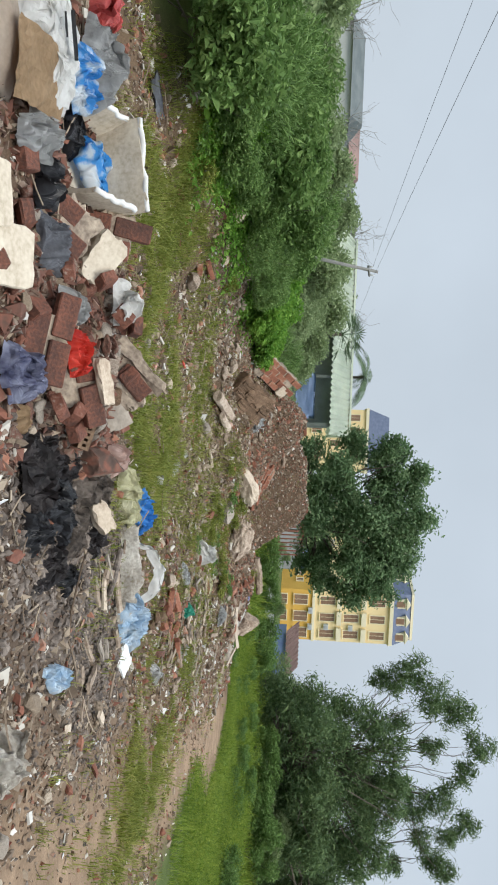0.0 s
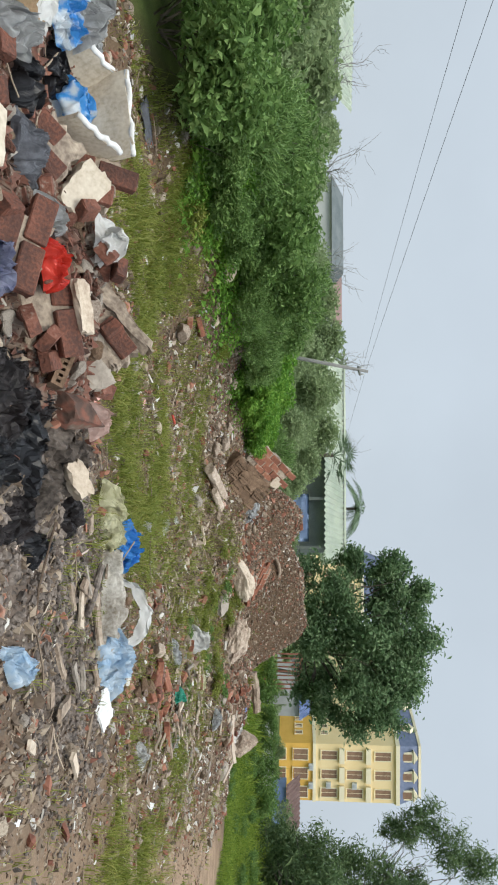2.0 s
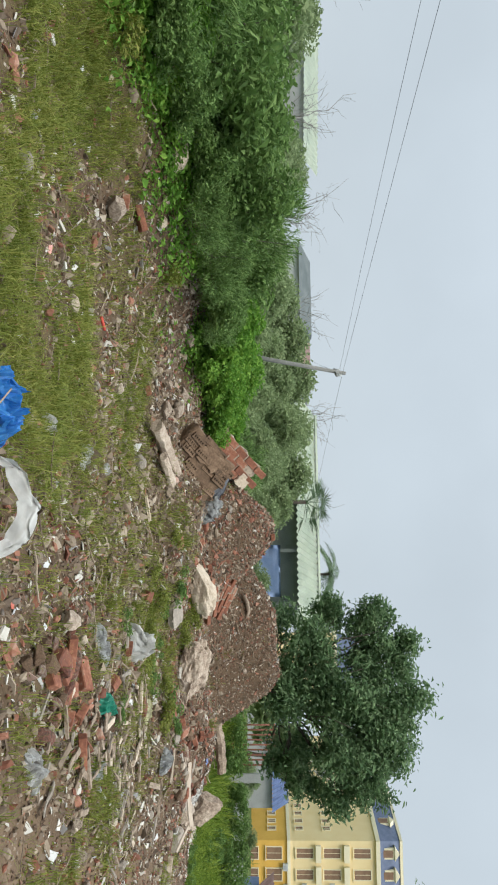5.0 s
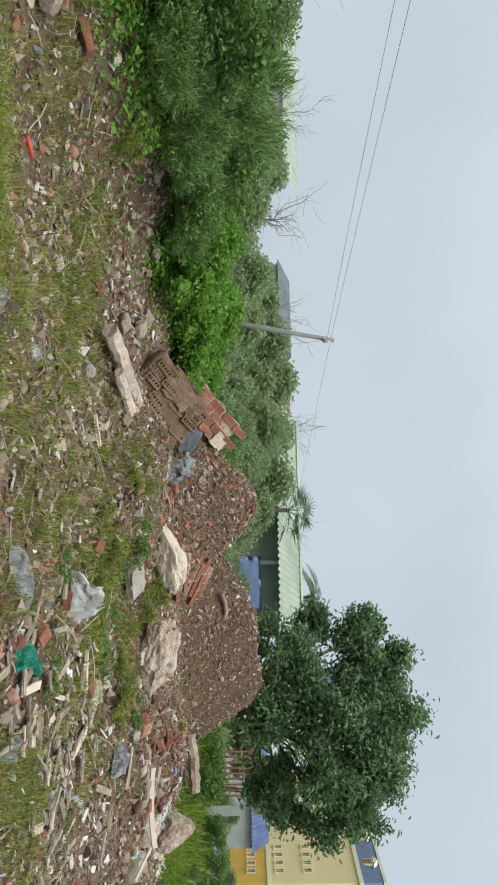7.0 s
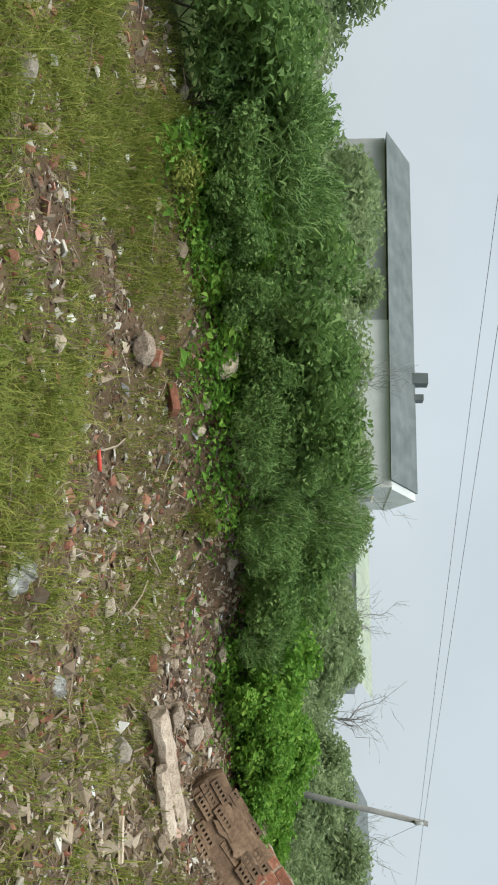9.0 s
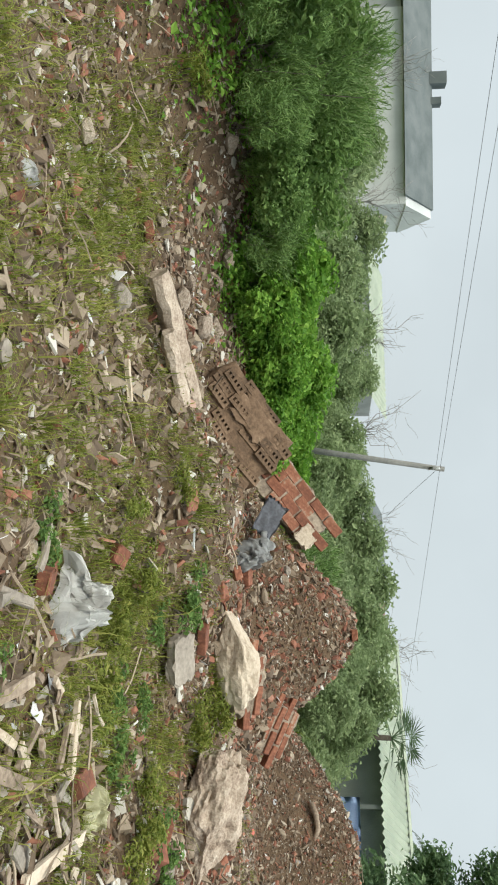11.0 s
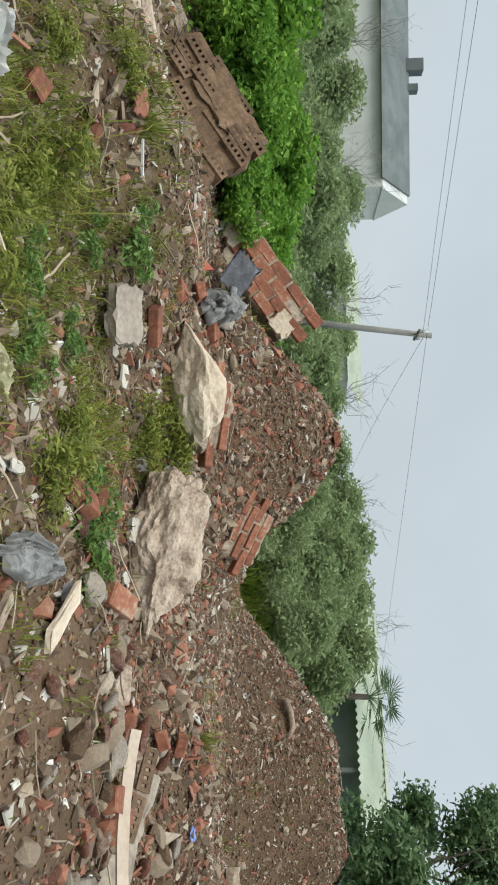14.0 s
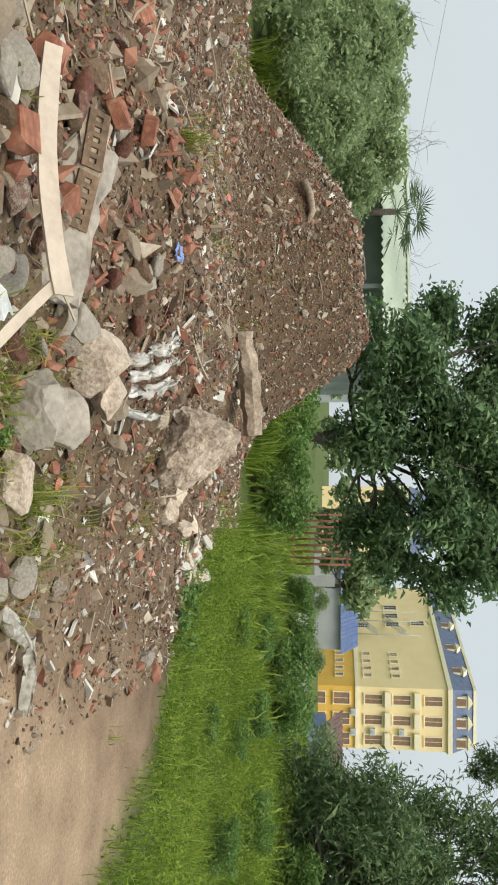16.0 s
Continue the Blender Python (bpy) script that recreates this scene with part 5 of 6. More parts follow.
def wrap(size, seed, crease=1.0, n=40):
    """A crumpled film or bag lying on z = 0: ragged outline, sharp folds, drawn down to the ground at its rim."""
    a, b, c = size
    bm = bmesh.new()
    o = Vector((seed * 7.3, seed * 3.1, seed * 1.3))
    rows = []
    for j in range(n + 1):
        row = []
        for i in range(n + 1):
            u, v = 2 * i / n - 1, 2 * j / n - 1
            d = max(abs(u), abs(v)) / (math.hypot(u, v) + 1e-6)
            x, y = u * d, v * d
            ang = Vector((math.cos(math.atan2(y, x)), math.sin(math.atan2(y, x)), 0))
            rim = 1 + 0.28 * noise.noise(ang * 1.6 + o) + 0.14 * noise.noise(ang * 5 + o)
            p = Vector((x * a / 0.1, y * b / 0.1, 0)) * 1.15 + o
            q = p + Vector((noise.noise(p), noise.noise(p + Vector((5, 0, 0))), 0)) * 0.8
            f1, f2 = 1 - 2.6 * abs(noise.noise(q * 0.7)), 1 - 2.6 * abs(noise.noise(q * 1.7))
            f3 = 1 - 2.4 * abs(noise.noise(q * 3.9))
            rr = math.hypot(x, y)
            dome = max(0.0, 1 - rr ** 2.4)
            z = c * dome ** 0.7 * (0.42 + 0.35 * noise.noise(p * 0.35) + crease * (0.34 * f1 + 0.26 * f2 + 0.2 * f3)) - 0.015 * rr ** 6
            side = Vector((noise.noise(q * 1.3 + Vector((0, 9, 0))), noise.noise(q * 1.3 + Vector((9, 9, 0))), 0)) * 0.6 * c
            row.append(bm.verts.new((x * a * rim + side.x, y * b * rim + side.y, z)))
        rows.append(row)
    for j in range(n):
        for i in range(n):
            bm.faces.new((rows[j][i], rows[j][i + 1], rows[j + 1][i + 1], rows[j + 1][i]))
    bmesh.ops.solidify(bm, geom=bm.faces[:], thickness=0.002)
    return bm


def brick_mesh(name, L=0.22, W=0.105, T=0.06, broken=0.0, seed=0, material=BRICK):
    bm = bmesh.new()
    box(bm, (-L / 2, -W / 2, -T / 2), (L / 2, W / 2, T / 2))
    bmesh.ops.bevel(bm, geom=bm.edges[:], offset=0.006, segments=1, affect="EDGES")
    r = random.Random(seed)
    for v in bm.verts:
        v.co += Vector((r.uniform(-1, 1), r.uniform(-1, 1), r.uniform(-1, 1))) * 0.0025
        if broken and v.co.x > L / 2 - 0.02:
            v.co.x -= broken * r.uniform(0.2, 1)
    me = bpy.data.meshes.new(name)
    bm.to_mesh(me)
    bm.free()
    me.materials.append(material)
    return me


SOOTY = [brick_mesh("sooty_brick", seed=k + 20, material=SOOTBRICK) for k in range(2)]
BRICKS = [brick_mesh("brick", seed=k) for k in range(3)]
HALF = [brick_mesh("half_brick", 0.13, broken=0.05, seed=k) for k in range(3)]
OLD = [brick_mesh("old_brick", seed=k + 9, material=OLDBRICK) for k in range(2)]


def holed_brick(name, L=0.22, W=0.105, T=0.085, cols=5, rows=1):
    """A hollow brick with its holes in the face that looks along +z (L x T)."""
    bm = bmesh.new()
    nx, ny = cols * 2 + 1, rows * 2 + 1
    bmesh.ops.create_grid(bm, x_segments=nx, y_segments=ny, size=0.5)
    for v in bm.verts:
        v.co = Vector((v.co.x * L, v.co.y * T, W / 2))
    faces = []
    for f in bm.faces:
        c = f.calc_center_median()
        i, j = int((c.x / L + 0.5) * nx), int((c.y / T + 0.5) * ny)
        if i % 2 and j % 2:
            faces.append(f)
    edges = [e for e in bm.edges if e.is_boundary]
    got = bmesh.ops.extrude_discrete_faces(bm, faces=faces)
    # hole floors take the near-black colour, deepening their shade
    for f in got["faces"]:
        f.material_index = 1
        for v in f.verts:
            v.co.z -= W * 0.6
    side = bmesh.ops.extrude_edge_only(bm, edges=edges)
    for v in [e for e in side["geom"] if isinstance(e, bmesh.types.BMVert)]:
        v.co.z = -W / 2
    me = bpy.data.meshes.new(name)
    bm.to_mesh(me)
    bm.free()
    me.materials.append(OLDBRICK)
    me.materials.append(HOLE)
    return me


HOLED = holed_brick("holed_brick")


def masonry(name, m, cols, rows, label, L=0.225, T=0.07, thick=0.22, pieces=BRICKS, face_w=0.06, jag=0.1, seed=1, ragged=0.2):
    """A broken lump of brickwork, its face in the xy plane; every brick in the face is a piece of its own."""
    root = empty(name, m, label, "brickwork")
    w, h = cols * L, rows * T
    part("mortar", slab(w * 1.02, h * 1.1, thick, seed, jag * 0.8, 30, 0.016), MORTAR, root, "crumbling pale mortar")
    root.children[0].matrix_basis = pose(0, 0, -thick + 0.004)
    r = random.Random(seed)
    for j in range(rows):
        off = (j % 2) * L / 2
        for i in range(cols + (j % 2)):
            x = -w / 2 + L / 2 + i * L - off
            if abs(x) > w / 2 + 0.02 or r.random() < ragged * (abs(x) > w / 2 - L * 0.6):
                continue
            b = new("brick", r.choice(pieces))
            b.parent = root
            # the brick's long face is turned to +z
            b.matrix_basis = Matrix.Translation((x + r.uniform(-0.004, 0.004), -h / 2 + T / 2 + j * T, (-0.031 if face_w == 0.06 or pieces[0] is HOLED else -0.004) + r.uniform(-0.018, 0.012))) @ Matrix.Rotation(r.uniform(-0.05, 0.05), 4, "Z") @ Matrix.Rotation(r.uniform(-0.08, 0.08), 4, "X") @ (Matrix.Rotation(radians(90), 4, "X") if face_w == 0.06 else Matrix()) @ Matrix.Diagonal((0.93, 0.96, 0.88 if face_w == 0.06 else 1, 1)) @ Matrix.Rotation(r.choice((0, math.pi)), 4, "Z")
    return root


gz = lambda x, y, dz=0.0: (x, y, H(x, y) + dz)
lie = lambda x, y, dz=0.0, rz=0.0, rx=0.0, ry=0.0: pose(x, y, H(x, y) + dz, rx, ry, rz)

# the great pieces on the heaps
masonry("brick_slab", facing((-1.3, 13.33, 1.08), 39, 38, 22), 4, 4, "large red brick wall slab tilted on the heap", T=0.1, thick=0.24, face_w=0.105, seed=3, jag=0.14, ragged=0.35)
solid("plaster_crust", slab(0.2, 0.2, 0.08, 43, 0.12, 26, 0.02), PLASTER, facing((-1.06, 13.58, 1.2), 39, 38, 22, 0.05), "pale plaster crust on the brick slab's end", "rubble")
solid("render_crust", slab(0.26, 0.42, 0.2, 41, 0.16), PLASTER, facing((-1.62, 12.98, 0.85), 39, 38, 22, 0.14), "broken pale mortar end of a brick slab", "rubble")
hs = empty("hollow_brick_slab", facing((-0.64, 11.55, 0.7), 38, 38, 30) @ Matrix.Scale(0.9, 4), "large weathered slab of hollow bricks lying on the slope", "brickwork")
part("mortar", slab(0.98, 0.86, 0.2, 8, 0.1), OLDBRICK, hs, "brown weathered mortar bed")
hs.children[0].matrix_basis = pose(0, 0, -0.2)
for j in range(9):
    for i in range(4):
        if (i, j) in ((3, 8), (0, 0), (0, 8), (3, 4)) or rnd(0, 1) < 0.06:
            continue
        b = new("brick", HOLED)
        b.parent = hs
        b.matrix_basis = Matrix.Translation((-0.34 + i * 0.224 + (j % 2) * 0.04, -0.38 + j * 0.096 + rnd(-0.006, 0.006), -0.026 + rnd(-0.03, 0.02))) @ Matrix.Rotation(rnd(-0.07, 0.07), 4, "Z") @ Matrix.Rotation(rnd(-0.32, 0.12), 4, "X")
solid("render_crust", slab(0.5, 0.22, 0.06, 17, 0.3, 30, 0.02), OLDBRICK, facing((-0.77, 11.61, 0.89), 38, 38, 30, 0.015), "grey-brown render crust on the hollow brick slab", "rubble")
solid("long_stone", broken_bar(0.98, 0.17, 0.13, 21, 0.016), CONCRETE, lie(-0.58, 10.62, 0.03, -14, 6), "long pale broken concrete lintel lying on rubble", "rubble")
solid("long_stone", broken_bar(0.5, 0.12, 0.09, 22, 0.014), CONCRETE, lie(-0.36, 10.62, 0.02, -20, 6), "short pale broken concrete piece beside the lintel", "rubble")
solid("grey_cloth", sheet(0.34, 0.24, 10, 0.035, jag=0.2), GREY_CLOTH, facing((-0.78, 12.86, 0.9), 38, -35, 40), "blue-grey cloth scrap draped over rubble", "cloth", smooth=True)
chunk = masonry("pale_chunk", facing((0.76, 12.76, 0.82), 38, -8, 35, -0.02), 2, 3, "large pale plaster-faced wall chunk with red bricks behind", thick=0.14, seed=12, ragged=0.3)
part("plaster_mass", rock((0.4, 0.17, 0.2), 31, 6, 0.12, 4), PLASTER, chunk, "pale rough plaster").matrix_basis = facing((0.76, 12.76, 0.82), 38, -8, 35, -0.02).inverted() @ facing((0.62, 12.6, 0.72), 38, 8, 30)
solid("boulder", rock((0.46, 0.28, 0.22), 35, 9, 0.2, 5), CONCRETE, facing((1.6, 12.98, 0.58), 38, -12, 35), "large rough beige concrete boulder on the heap", "rubble")
masonry("brick_cluster", facing((0.55, 14.3, 0.9), 38, -28, 30), 2, 5, "small block of clean red bricks still mortared together", thick=0.14, seed=14)
solid("render_slab", slab(0.3, 0.2, 0.07, 15, 0.06), GREYSTONE, lie(1.0, 11.8, 0.06, 40, 25), "grey-brown slab of render lying on the slope", "rubble")
solid("flat_stone", slab(0.14, 0.12, 0.05, 16, 0.15), CHIP, lie(1.62, 12.78, 0.03, 20, 30), "flat pale stone resting on the slope", "rubble")
solid("pale_rock", rock((0.25, 0.2, 0.3), 48, 8, 0.17, 5), CONCRETE, lie(3.46, 15.15, 0.15, 20, 10, -22), "big pale beige rock at the heap's edge", "rubble")
solid("curved_log", tubes("curved_log", [([Vector((-0.25, 0, 0.0)), Vector((-0.1, 0, 0.07)), Vector((0.08, 0, 0.1)), Vector((0.24, 0.02, 0.04))], 0.05, 0.035)], WOOD), None, pose(0.2, 18.85, H(0.2, 18.85) + 0.02, 0, 0, 10), "short curved pale log on the far mound", "log")
solid("broken_beam", broken_bar(0.8, 0.17, 0.15, 51, 0.03), WOOD, lie(2.75, 16.7, 0.04, 100, -6), "broken weathered wooden beam on the heap", "beam")
for k, (x, y, s, mm) in enumerate(((3.6, 13.42, 0.17, GREYSTONE), (3.86, 13.42, 0.14, CONCRETE), (3.33, 13.78, 0.19, CONCRETE), (3.42, 13.98, 0.15, CONCRETE), (3.24, 13.6, 0.12, GREYSTONE), (3.6, 13.7, 0.14, GREYSTONE), (3.8, 15.9, 0.12, CONCRETE), (3.9, 16.4, 0.1, CONCRETE), (3.7, 16.1, 0.1, PLASTER), (2.55, 12.6, 0.1, CONCRETE))):
    solid("rubble_block", rock((s, s * 0.8, s * 0.75), 60 + k, 12, 0.06, 4), mm, lie(x, y, s * 0.3, 40 * k, 10, 8), "rough broken concrete block among the rubble", "rubble", "rubble blocks")
solid("cement_lump", slab(0.62, 0.22, 0.12, 92, 0.2, 30, 0.02), GREYSTONE, facing((2.95, 13.28, 0.52), 8, -14, 45, 0.13), "long lump of cement render under hollow bricks", "rubble")
masonry("holed_fragment", facing((2.78, 13.3, 0.56), 12, -14, 45), 2, 1, "broken piece of hollow brick wall with a row of holes", T=0.09, thick=0.12, pieces=[HOLED], face_w=0.105, seed=19)
def bowed_strip(long, wide, thick, bow, n=14):
    """A thin flat strip of board, its middle sagging by bow in its own plane."""
    bm = bmesh.new()
    rows = []
    for i in range(n + 1):
        u = 2 * i / n - 1
        x, y = u * long / 2, bow * u * u
        h = wide / 2 * (1 + 0.04 * math.sin(9 * u))
        rows.append([bm.verts.new(p) for p in ((x, y - h, 0), (x, y + h, 0), (x, y + h, thick), (x, y - h, thick))])
    for p, q in zip(rows, rows[1:]):
        for j in range(4):
            bm.faces.new((p[j], p[(j + 1) % 4], q[(j + 1) % 4], q[j]))
    bm.faces.new(rows[0])
    bm.faces.new(rows[-1][::-1])
    bmesh.ops.recalc_face_normals(bm, faces=bm.faces[:])
    return bm


solid("curved_board", bowed_strip(0.72, 0.06, 0.012, 0.035), BOARD, facing((3.02, 12.84, 0.6), 6, 4, 50), "curved cream strip of board bridging the rubble", "board")
solid("board_strip", bowed_strip(0.36, 0.032, 0.012, 0.004), BOARD, facing((3.47, 12.83, 0.55), 6, -42, 55), "narrow cream strip of board leaning on rubble", "board")
solid("pale_board", slab(0.22, 0.1, 0.02, 20, 0.04), FOAM_WHITE, facing((3.35, 12.86, 0.42), 10, 35, 50), "pale bluish foam board lying in the rubble", "board")
solid("long_root", tubes("long_root", [(bend((0, 0, 0.05), (0.5, -0.15, 0.02), 9, 0.06), 0.009, 0.005)], TWIG), None, lie(1.75, 13.75, 0.05, -30), "thin pale root lying over the rubble", "root")
solid("silver_film", wrap((0.13, 0.22, 0.12), 9, 1.2), GREY_FILM, facing((-0.45, 12.9, 0.78), 38, 10, 50), "shiny clear plastic film wedged in the rubble", "plastic film", smooth=True)
solid("stone_block", rock((0.13, 0.26, 0.12), 55, 5, 0.12), GREYSTONE, lie(-0.5, 13.0, 0.08, 20, 20), "grey stone block wedged under the film", "rubble")
solid("white_strip", box(bmesh.new(), (-0.09, -0.012, 0), (0.09, 0.012, 0.01)), WHITE_WALL, lie(0.48, 11.26, 0.05, 75, 0, 8), "short white plastic strip on the slope", "plastic strip")
solid("red_tile", slab(0.13, 0.09, 0.02, 23, 0.1), SHARD, lie(0.32, 11.05, 0.05, 50, 30), "broken red tile lying on the slope", "tile")
solid("orange_tile", slab(0.1, 0.07, 0.02, 24, 0.12), SHARD, facing((-0.36, 13.84, 1.16), 38, -30, 50), "small orange brick flake on the mound", "tile")

# ---- the dump in the foreground ----
fb = empty("foam_box", pose(-1.465, 4.065, 0.37, 23, -8, -4), "dirty broken cream foam fish box standing open", "box")
part("base", box(bmesh.new(), (-0.25, -0.19, 0), (0.25, 0.19, 0.026)), FOAM, fb).matrix_basis = pose(0, -0.17, -0.026)


def foam_wall(name, w, h, m, seed):
    bm = box(bmesh.new(), (-w / 2, -h / 2, 0), (w / 2, h / 2, 0.026))
    bmesh.ops.subdivide_edges(bm, edges=bm.edges[:], cuts=7, use_grid_fill=True)
    for v in bm.verts:
        k = v.co.y / h + 0.5
        v.co += Vector((0, 0.03 * k * noise.noise(Vector((v.co.x * 14, seed, 0))), 0.012 * noise.noise(Vector((v.co.x * 6, v.co.y * 6, seed)))))
    b = part(name, bm, FOAM, fb)
    b.matrix_basis = m @ pose(0, h / 2, 0)
    part("rim", tubes("rim", [(bend((-w / 2, h / 2, 0.013), (w / 2, h / 2, 0.013), 12, 0.014), 0.017, 0.015)], FOAM_WHITE), None, b, "broken white foam rim")


foam_wall("back_wall", 0.52, 0.25, pose(0.0, 0.01, 0, 76), 72)
foam_wall("side_wall", 0.34, 0.2, pose(-0.235, -0.16, 0, 82, 0, 90), 74)
foam_wall("side_wall", 0.34, 0.2, pose(0.235, -0.16, 0, 80, 0, -90), 75)
# the foam is not cut: near-black discs paint the dark of its holes
for k in range(7):
    hole = part("hole", tubes("hole", [([Vector((0, 0, 0)), Vector((0, 0, 0.003))], 0.011, 0.011)], HOLE), None, fb)
    hole.matrix_basis = pose(-0.17 + k * 0.058, -0.03 - 0.012 * (k % 2), 0.006)
for k in range(4):
    hole = part("hole", tubes("hole", [([Vector((0, 0, 0)), Vector((0, 0, 0.003))], 0.011, 0.011)], HOLE), None, fb)
    hole.matrix_basis = pose(-0.15 + k * 0.09, -0.28 + 0.02 * (k % 2), 0.006)


def bag(x, y, size, material, label, dz=0.03, rz=0.0, seed=1, amp=0.7, rx=0.0, name="plastic_bag", category="plastic bag"):
    return solid(name, wrap((size[0], size[1], size[2] * 1.35), seed, 0.6 + amp * 0.8, 42), material, lie(x, y, dz - 0.03, rz, rx), label, category)


solid("plastic_bag", wrap((0.19, 0.11, 0.1), 2, 0.7), BLUE_WHITE_FILM, pose(-1.42, 3.9, 0.385, 23, -8, 4), "blue and white printed plastic bag in the foam box", "plastic bag", smooth=True)
bag(-1.76, 3.6, (0.18, 0.12, 0.1), BLUE_WHITE_FILM, "crumpled blue printed plastic bag on the waste", 0.08, 50, 3, 0.6)
bag(-1.9, 3.75, (0.2, 0.12, 0.1), GREY_FILM, "crumpled translucent grey plastic bag on the waste", 0.08, 10, 4, 0.8)
bag(-2.42, 4.1, (0.28, 0.18, 0.13), PINK_FILM, "large coral pink plastic bag on the waste", 0.06, 70, 5, 0.3)
bag(-2.0, 4.0, (0.16, 0.1, 0.08), GREY_FILM, "crumpled clear and pink plastic wrapping", 0.05, 30, 6, 0.9)
bag(-1.58, 3.8, (0.12, 0.09, 0.08), BLACK_FILM, "black plastic bag beside the foam box", 0.06, 10, 7, 0.4)
bag(-1.62, 3.3, (0.08, 0.05, 0.05), RED_FILM, "scrap of red plastic under the board", 0.04, 40, 8)
sk = empty("printed_sack", lie(-1.78, 3.3, 0.1, 25, 20), "white printed plastic sack lying full on the waste", "sack")
part("body", wrap((0.32, 0.2, 0.13), 9, 0.35), BRIGHT_FILM, sk)
for k, (x, y, w, h) in enumerate(((-0.02, 0.035, 0.2, 0.032), (-0.06, -0.02, 0.1, 0.016))):
    b = part("print", sheet(w, h, 6, 0.002), INK, sk, "dark printed bar")
    b.matrix_basis = pose(x, y, 0.115, 0, 0, 0)
cup = empty("paper_cup", lie(-2.03, 3.88, 0.13, 10, 70), "small white paper cup lying on its side", "cup")
bm = bmesh.new()
bmesh.ops.create_cone(bm, cap_ends=False, segments=18, radius1=0.03, radius2=0.042, depth=0.1)
bmesh.ops.solidify(bm, geom=bm.faces[:], thickness=0.003)
part("wall", bm, FOAM_WHITE, cup, smooth=True)
bm = bmesh.new()
bmesh.ops.create_circle(bm, cap_ends=True, segments=18, radius=0.03, matrix=Matrix.Translation((0, 0, -0.048)))
part("base", bm, FOAM_WHITE, cup)
solid("basin_piece", sheet(0.5, 0.3, 12, 0.012, 0.02, sag=-0.22), BOARD, lie(-1.56, 2.78, 0.14, 15, 20, 4), "curved dirty cream plastic basin piece on the waste", "plastic", smooth=True)
solid("cardboard", sheet(0.6, 0.3, 10, 0.02, 0.006, jag=0.1), CARD, lie(-1.55, 3.12, 0.12, 105, 8), "flattened brown cardboard lying on the waste", "cardboard")
solid("foam_board", slab(0.26, 0.3, 0.03, 81, 0.05, 22, 0.003), FOAM, lie(-0.74, 2.98, 0.08, 5, 20), "pale cream foam board lying on rubble", "board")
solid("foam_board", slab(0.26, 0.2, 0.03, 82, 0.05, 22, 0.003), FOAM, lie(-0.95, 2.85, 0.07, 15, 15), "pale cream foam board lying on rubble", "board")
solid("grey_sheet", sheet(0.5, 0.16, 8, 0.02, 0.006), GREY_CLOTH, lie(-2.72, 5.98, 0.03, 60, 10), "blue-grey sheet of plastic in the grass", "sheet", smooth=True)
solid("cement_slab", slab(0.32, 0.24, 0.04, 83, 0.08), GREYSTONE, facing((-0.22, 4.18, 0.42), 8, 15, 32), "flat grey-brown cement slab leaning on rubble", "rubble")
bag(0.22, 8.15, (0.11, 0.07, 0.05), WHITE_FILM, "scrap of white plastic in the grass", 0.03, 20, 17, 0.7)


# the fallen brickwork and what is heaped round it
def masonry_lump(x, y, z, hd, an, ti, cols, rows, seed, label, thick=0.15, T=0.12):
    return masonry("brick_lump", facing((x, y, z), hd, an, ti), cols, rows, label, T=T, thick=thick, seed=seed, pieces=SOOTY, face_w=0.105, ragged=0.15, jag=0.2)


masonry("wall_fragment", facing((-0.43, 4.16, 0.5), 9, 40, 25), 2, 1, "fallen strip of brick wall with ragged mortar edges", L=0.25, T=0.155, thick=0.17, seed=31, pieces=SOOTY, face_w=0.105, ragged=0.0, jag=0.2)
solid("mortar_crust", slab(0.52, 0.06, 0.12, 36, 0.25, 30, 0.02), MORTAR, facing((-0.495, 4.18, 0.567), 9, 40, 25, 0.09), "ragged pale mortar crust along the brick strip", "rubble")
solid("mortar_crust", slab(0.5, 0.04, 0.1, 37, 0.25, 30, 0.02), MORTAR, facing((-0.365, 4.14, 0.434), 9, 40, 25, 0.09), "ragged pale mortar crust along the brick strip", "rubble")
masonry_lump(-0.27, 3.62, 0.42, 10, 10, 40, 1, 2, 32, "sooty brick lump with one plastered side", 0.2)
solid("plaster_slab", slab(0.24, 0.08, 0.04, 38, 0.1, 22, 0.006), PLASTER, facing((-0.3, 3.68, 0.53), 10, 12, 60), "smooth cream plaster skin of a brick lump", "rubble")
masonry_lump(-0.47, 3.36, 0.36, 8, -15, 45, 1, 2, 33, "dark red block of mortared bricks", 0.16)
masonry_lump(-1.1, 4.0, 0.46, 12, 80, 25, 1, 2, 34, "pair of mortared red bricks beside the foam box", 0.12)
masonry_lump(-1.02, 3.6, 0.38, 12, 50, 40, 1, 2, 39, "pair of mortared red bricks under the plastered lump", 0.12)
solid("burnt_block", rock((0.17, 0.1, 0.11), 35, 10, 0.06, 4), MIXED, facing((0.1, 3.98, 0.44), 5, 70, 30), "sooty upright block of burnt brickwork", "rubble")
solid("plastered_lump", slab(0.28, 0.17, 0.14, 84, 0.06, 26, 0.008), FOAM, facing((-0.93, 3.8, 0.47), 10, -35, 42, 0.1), "brick lump with a smooth cream plaster face", "rubble")
solid("plastered_lump", slab(0.18, 0.09, 0.08, 88, 0.08, 22, 0.008), PLASTER, facing((0.4, 4.08, 0.46), 4, 25, 40, 0.05), "broken lump with a smooth pinkish plaster face", "rubble")
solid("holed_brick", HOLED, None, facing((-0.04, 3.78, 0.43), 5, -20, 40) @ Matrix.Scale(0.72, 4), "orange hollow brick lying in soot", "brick")
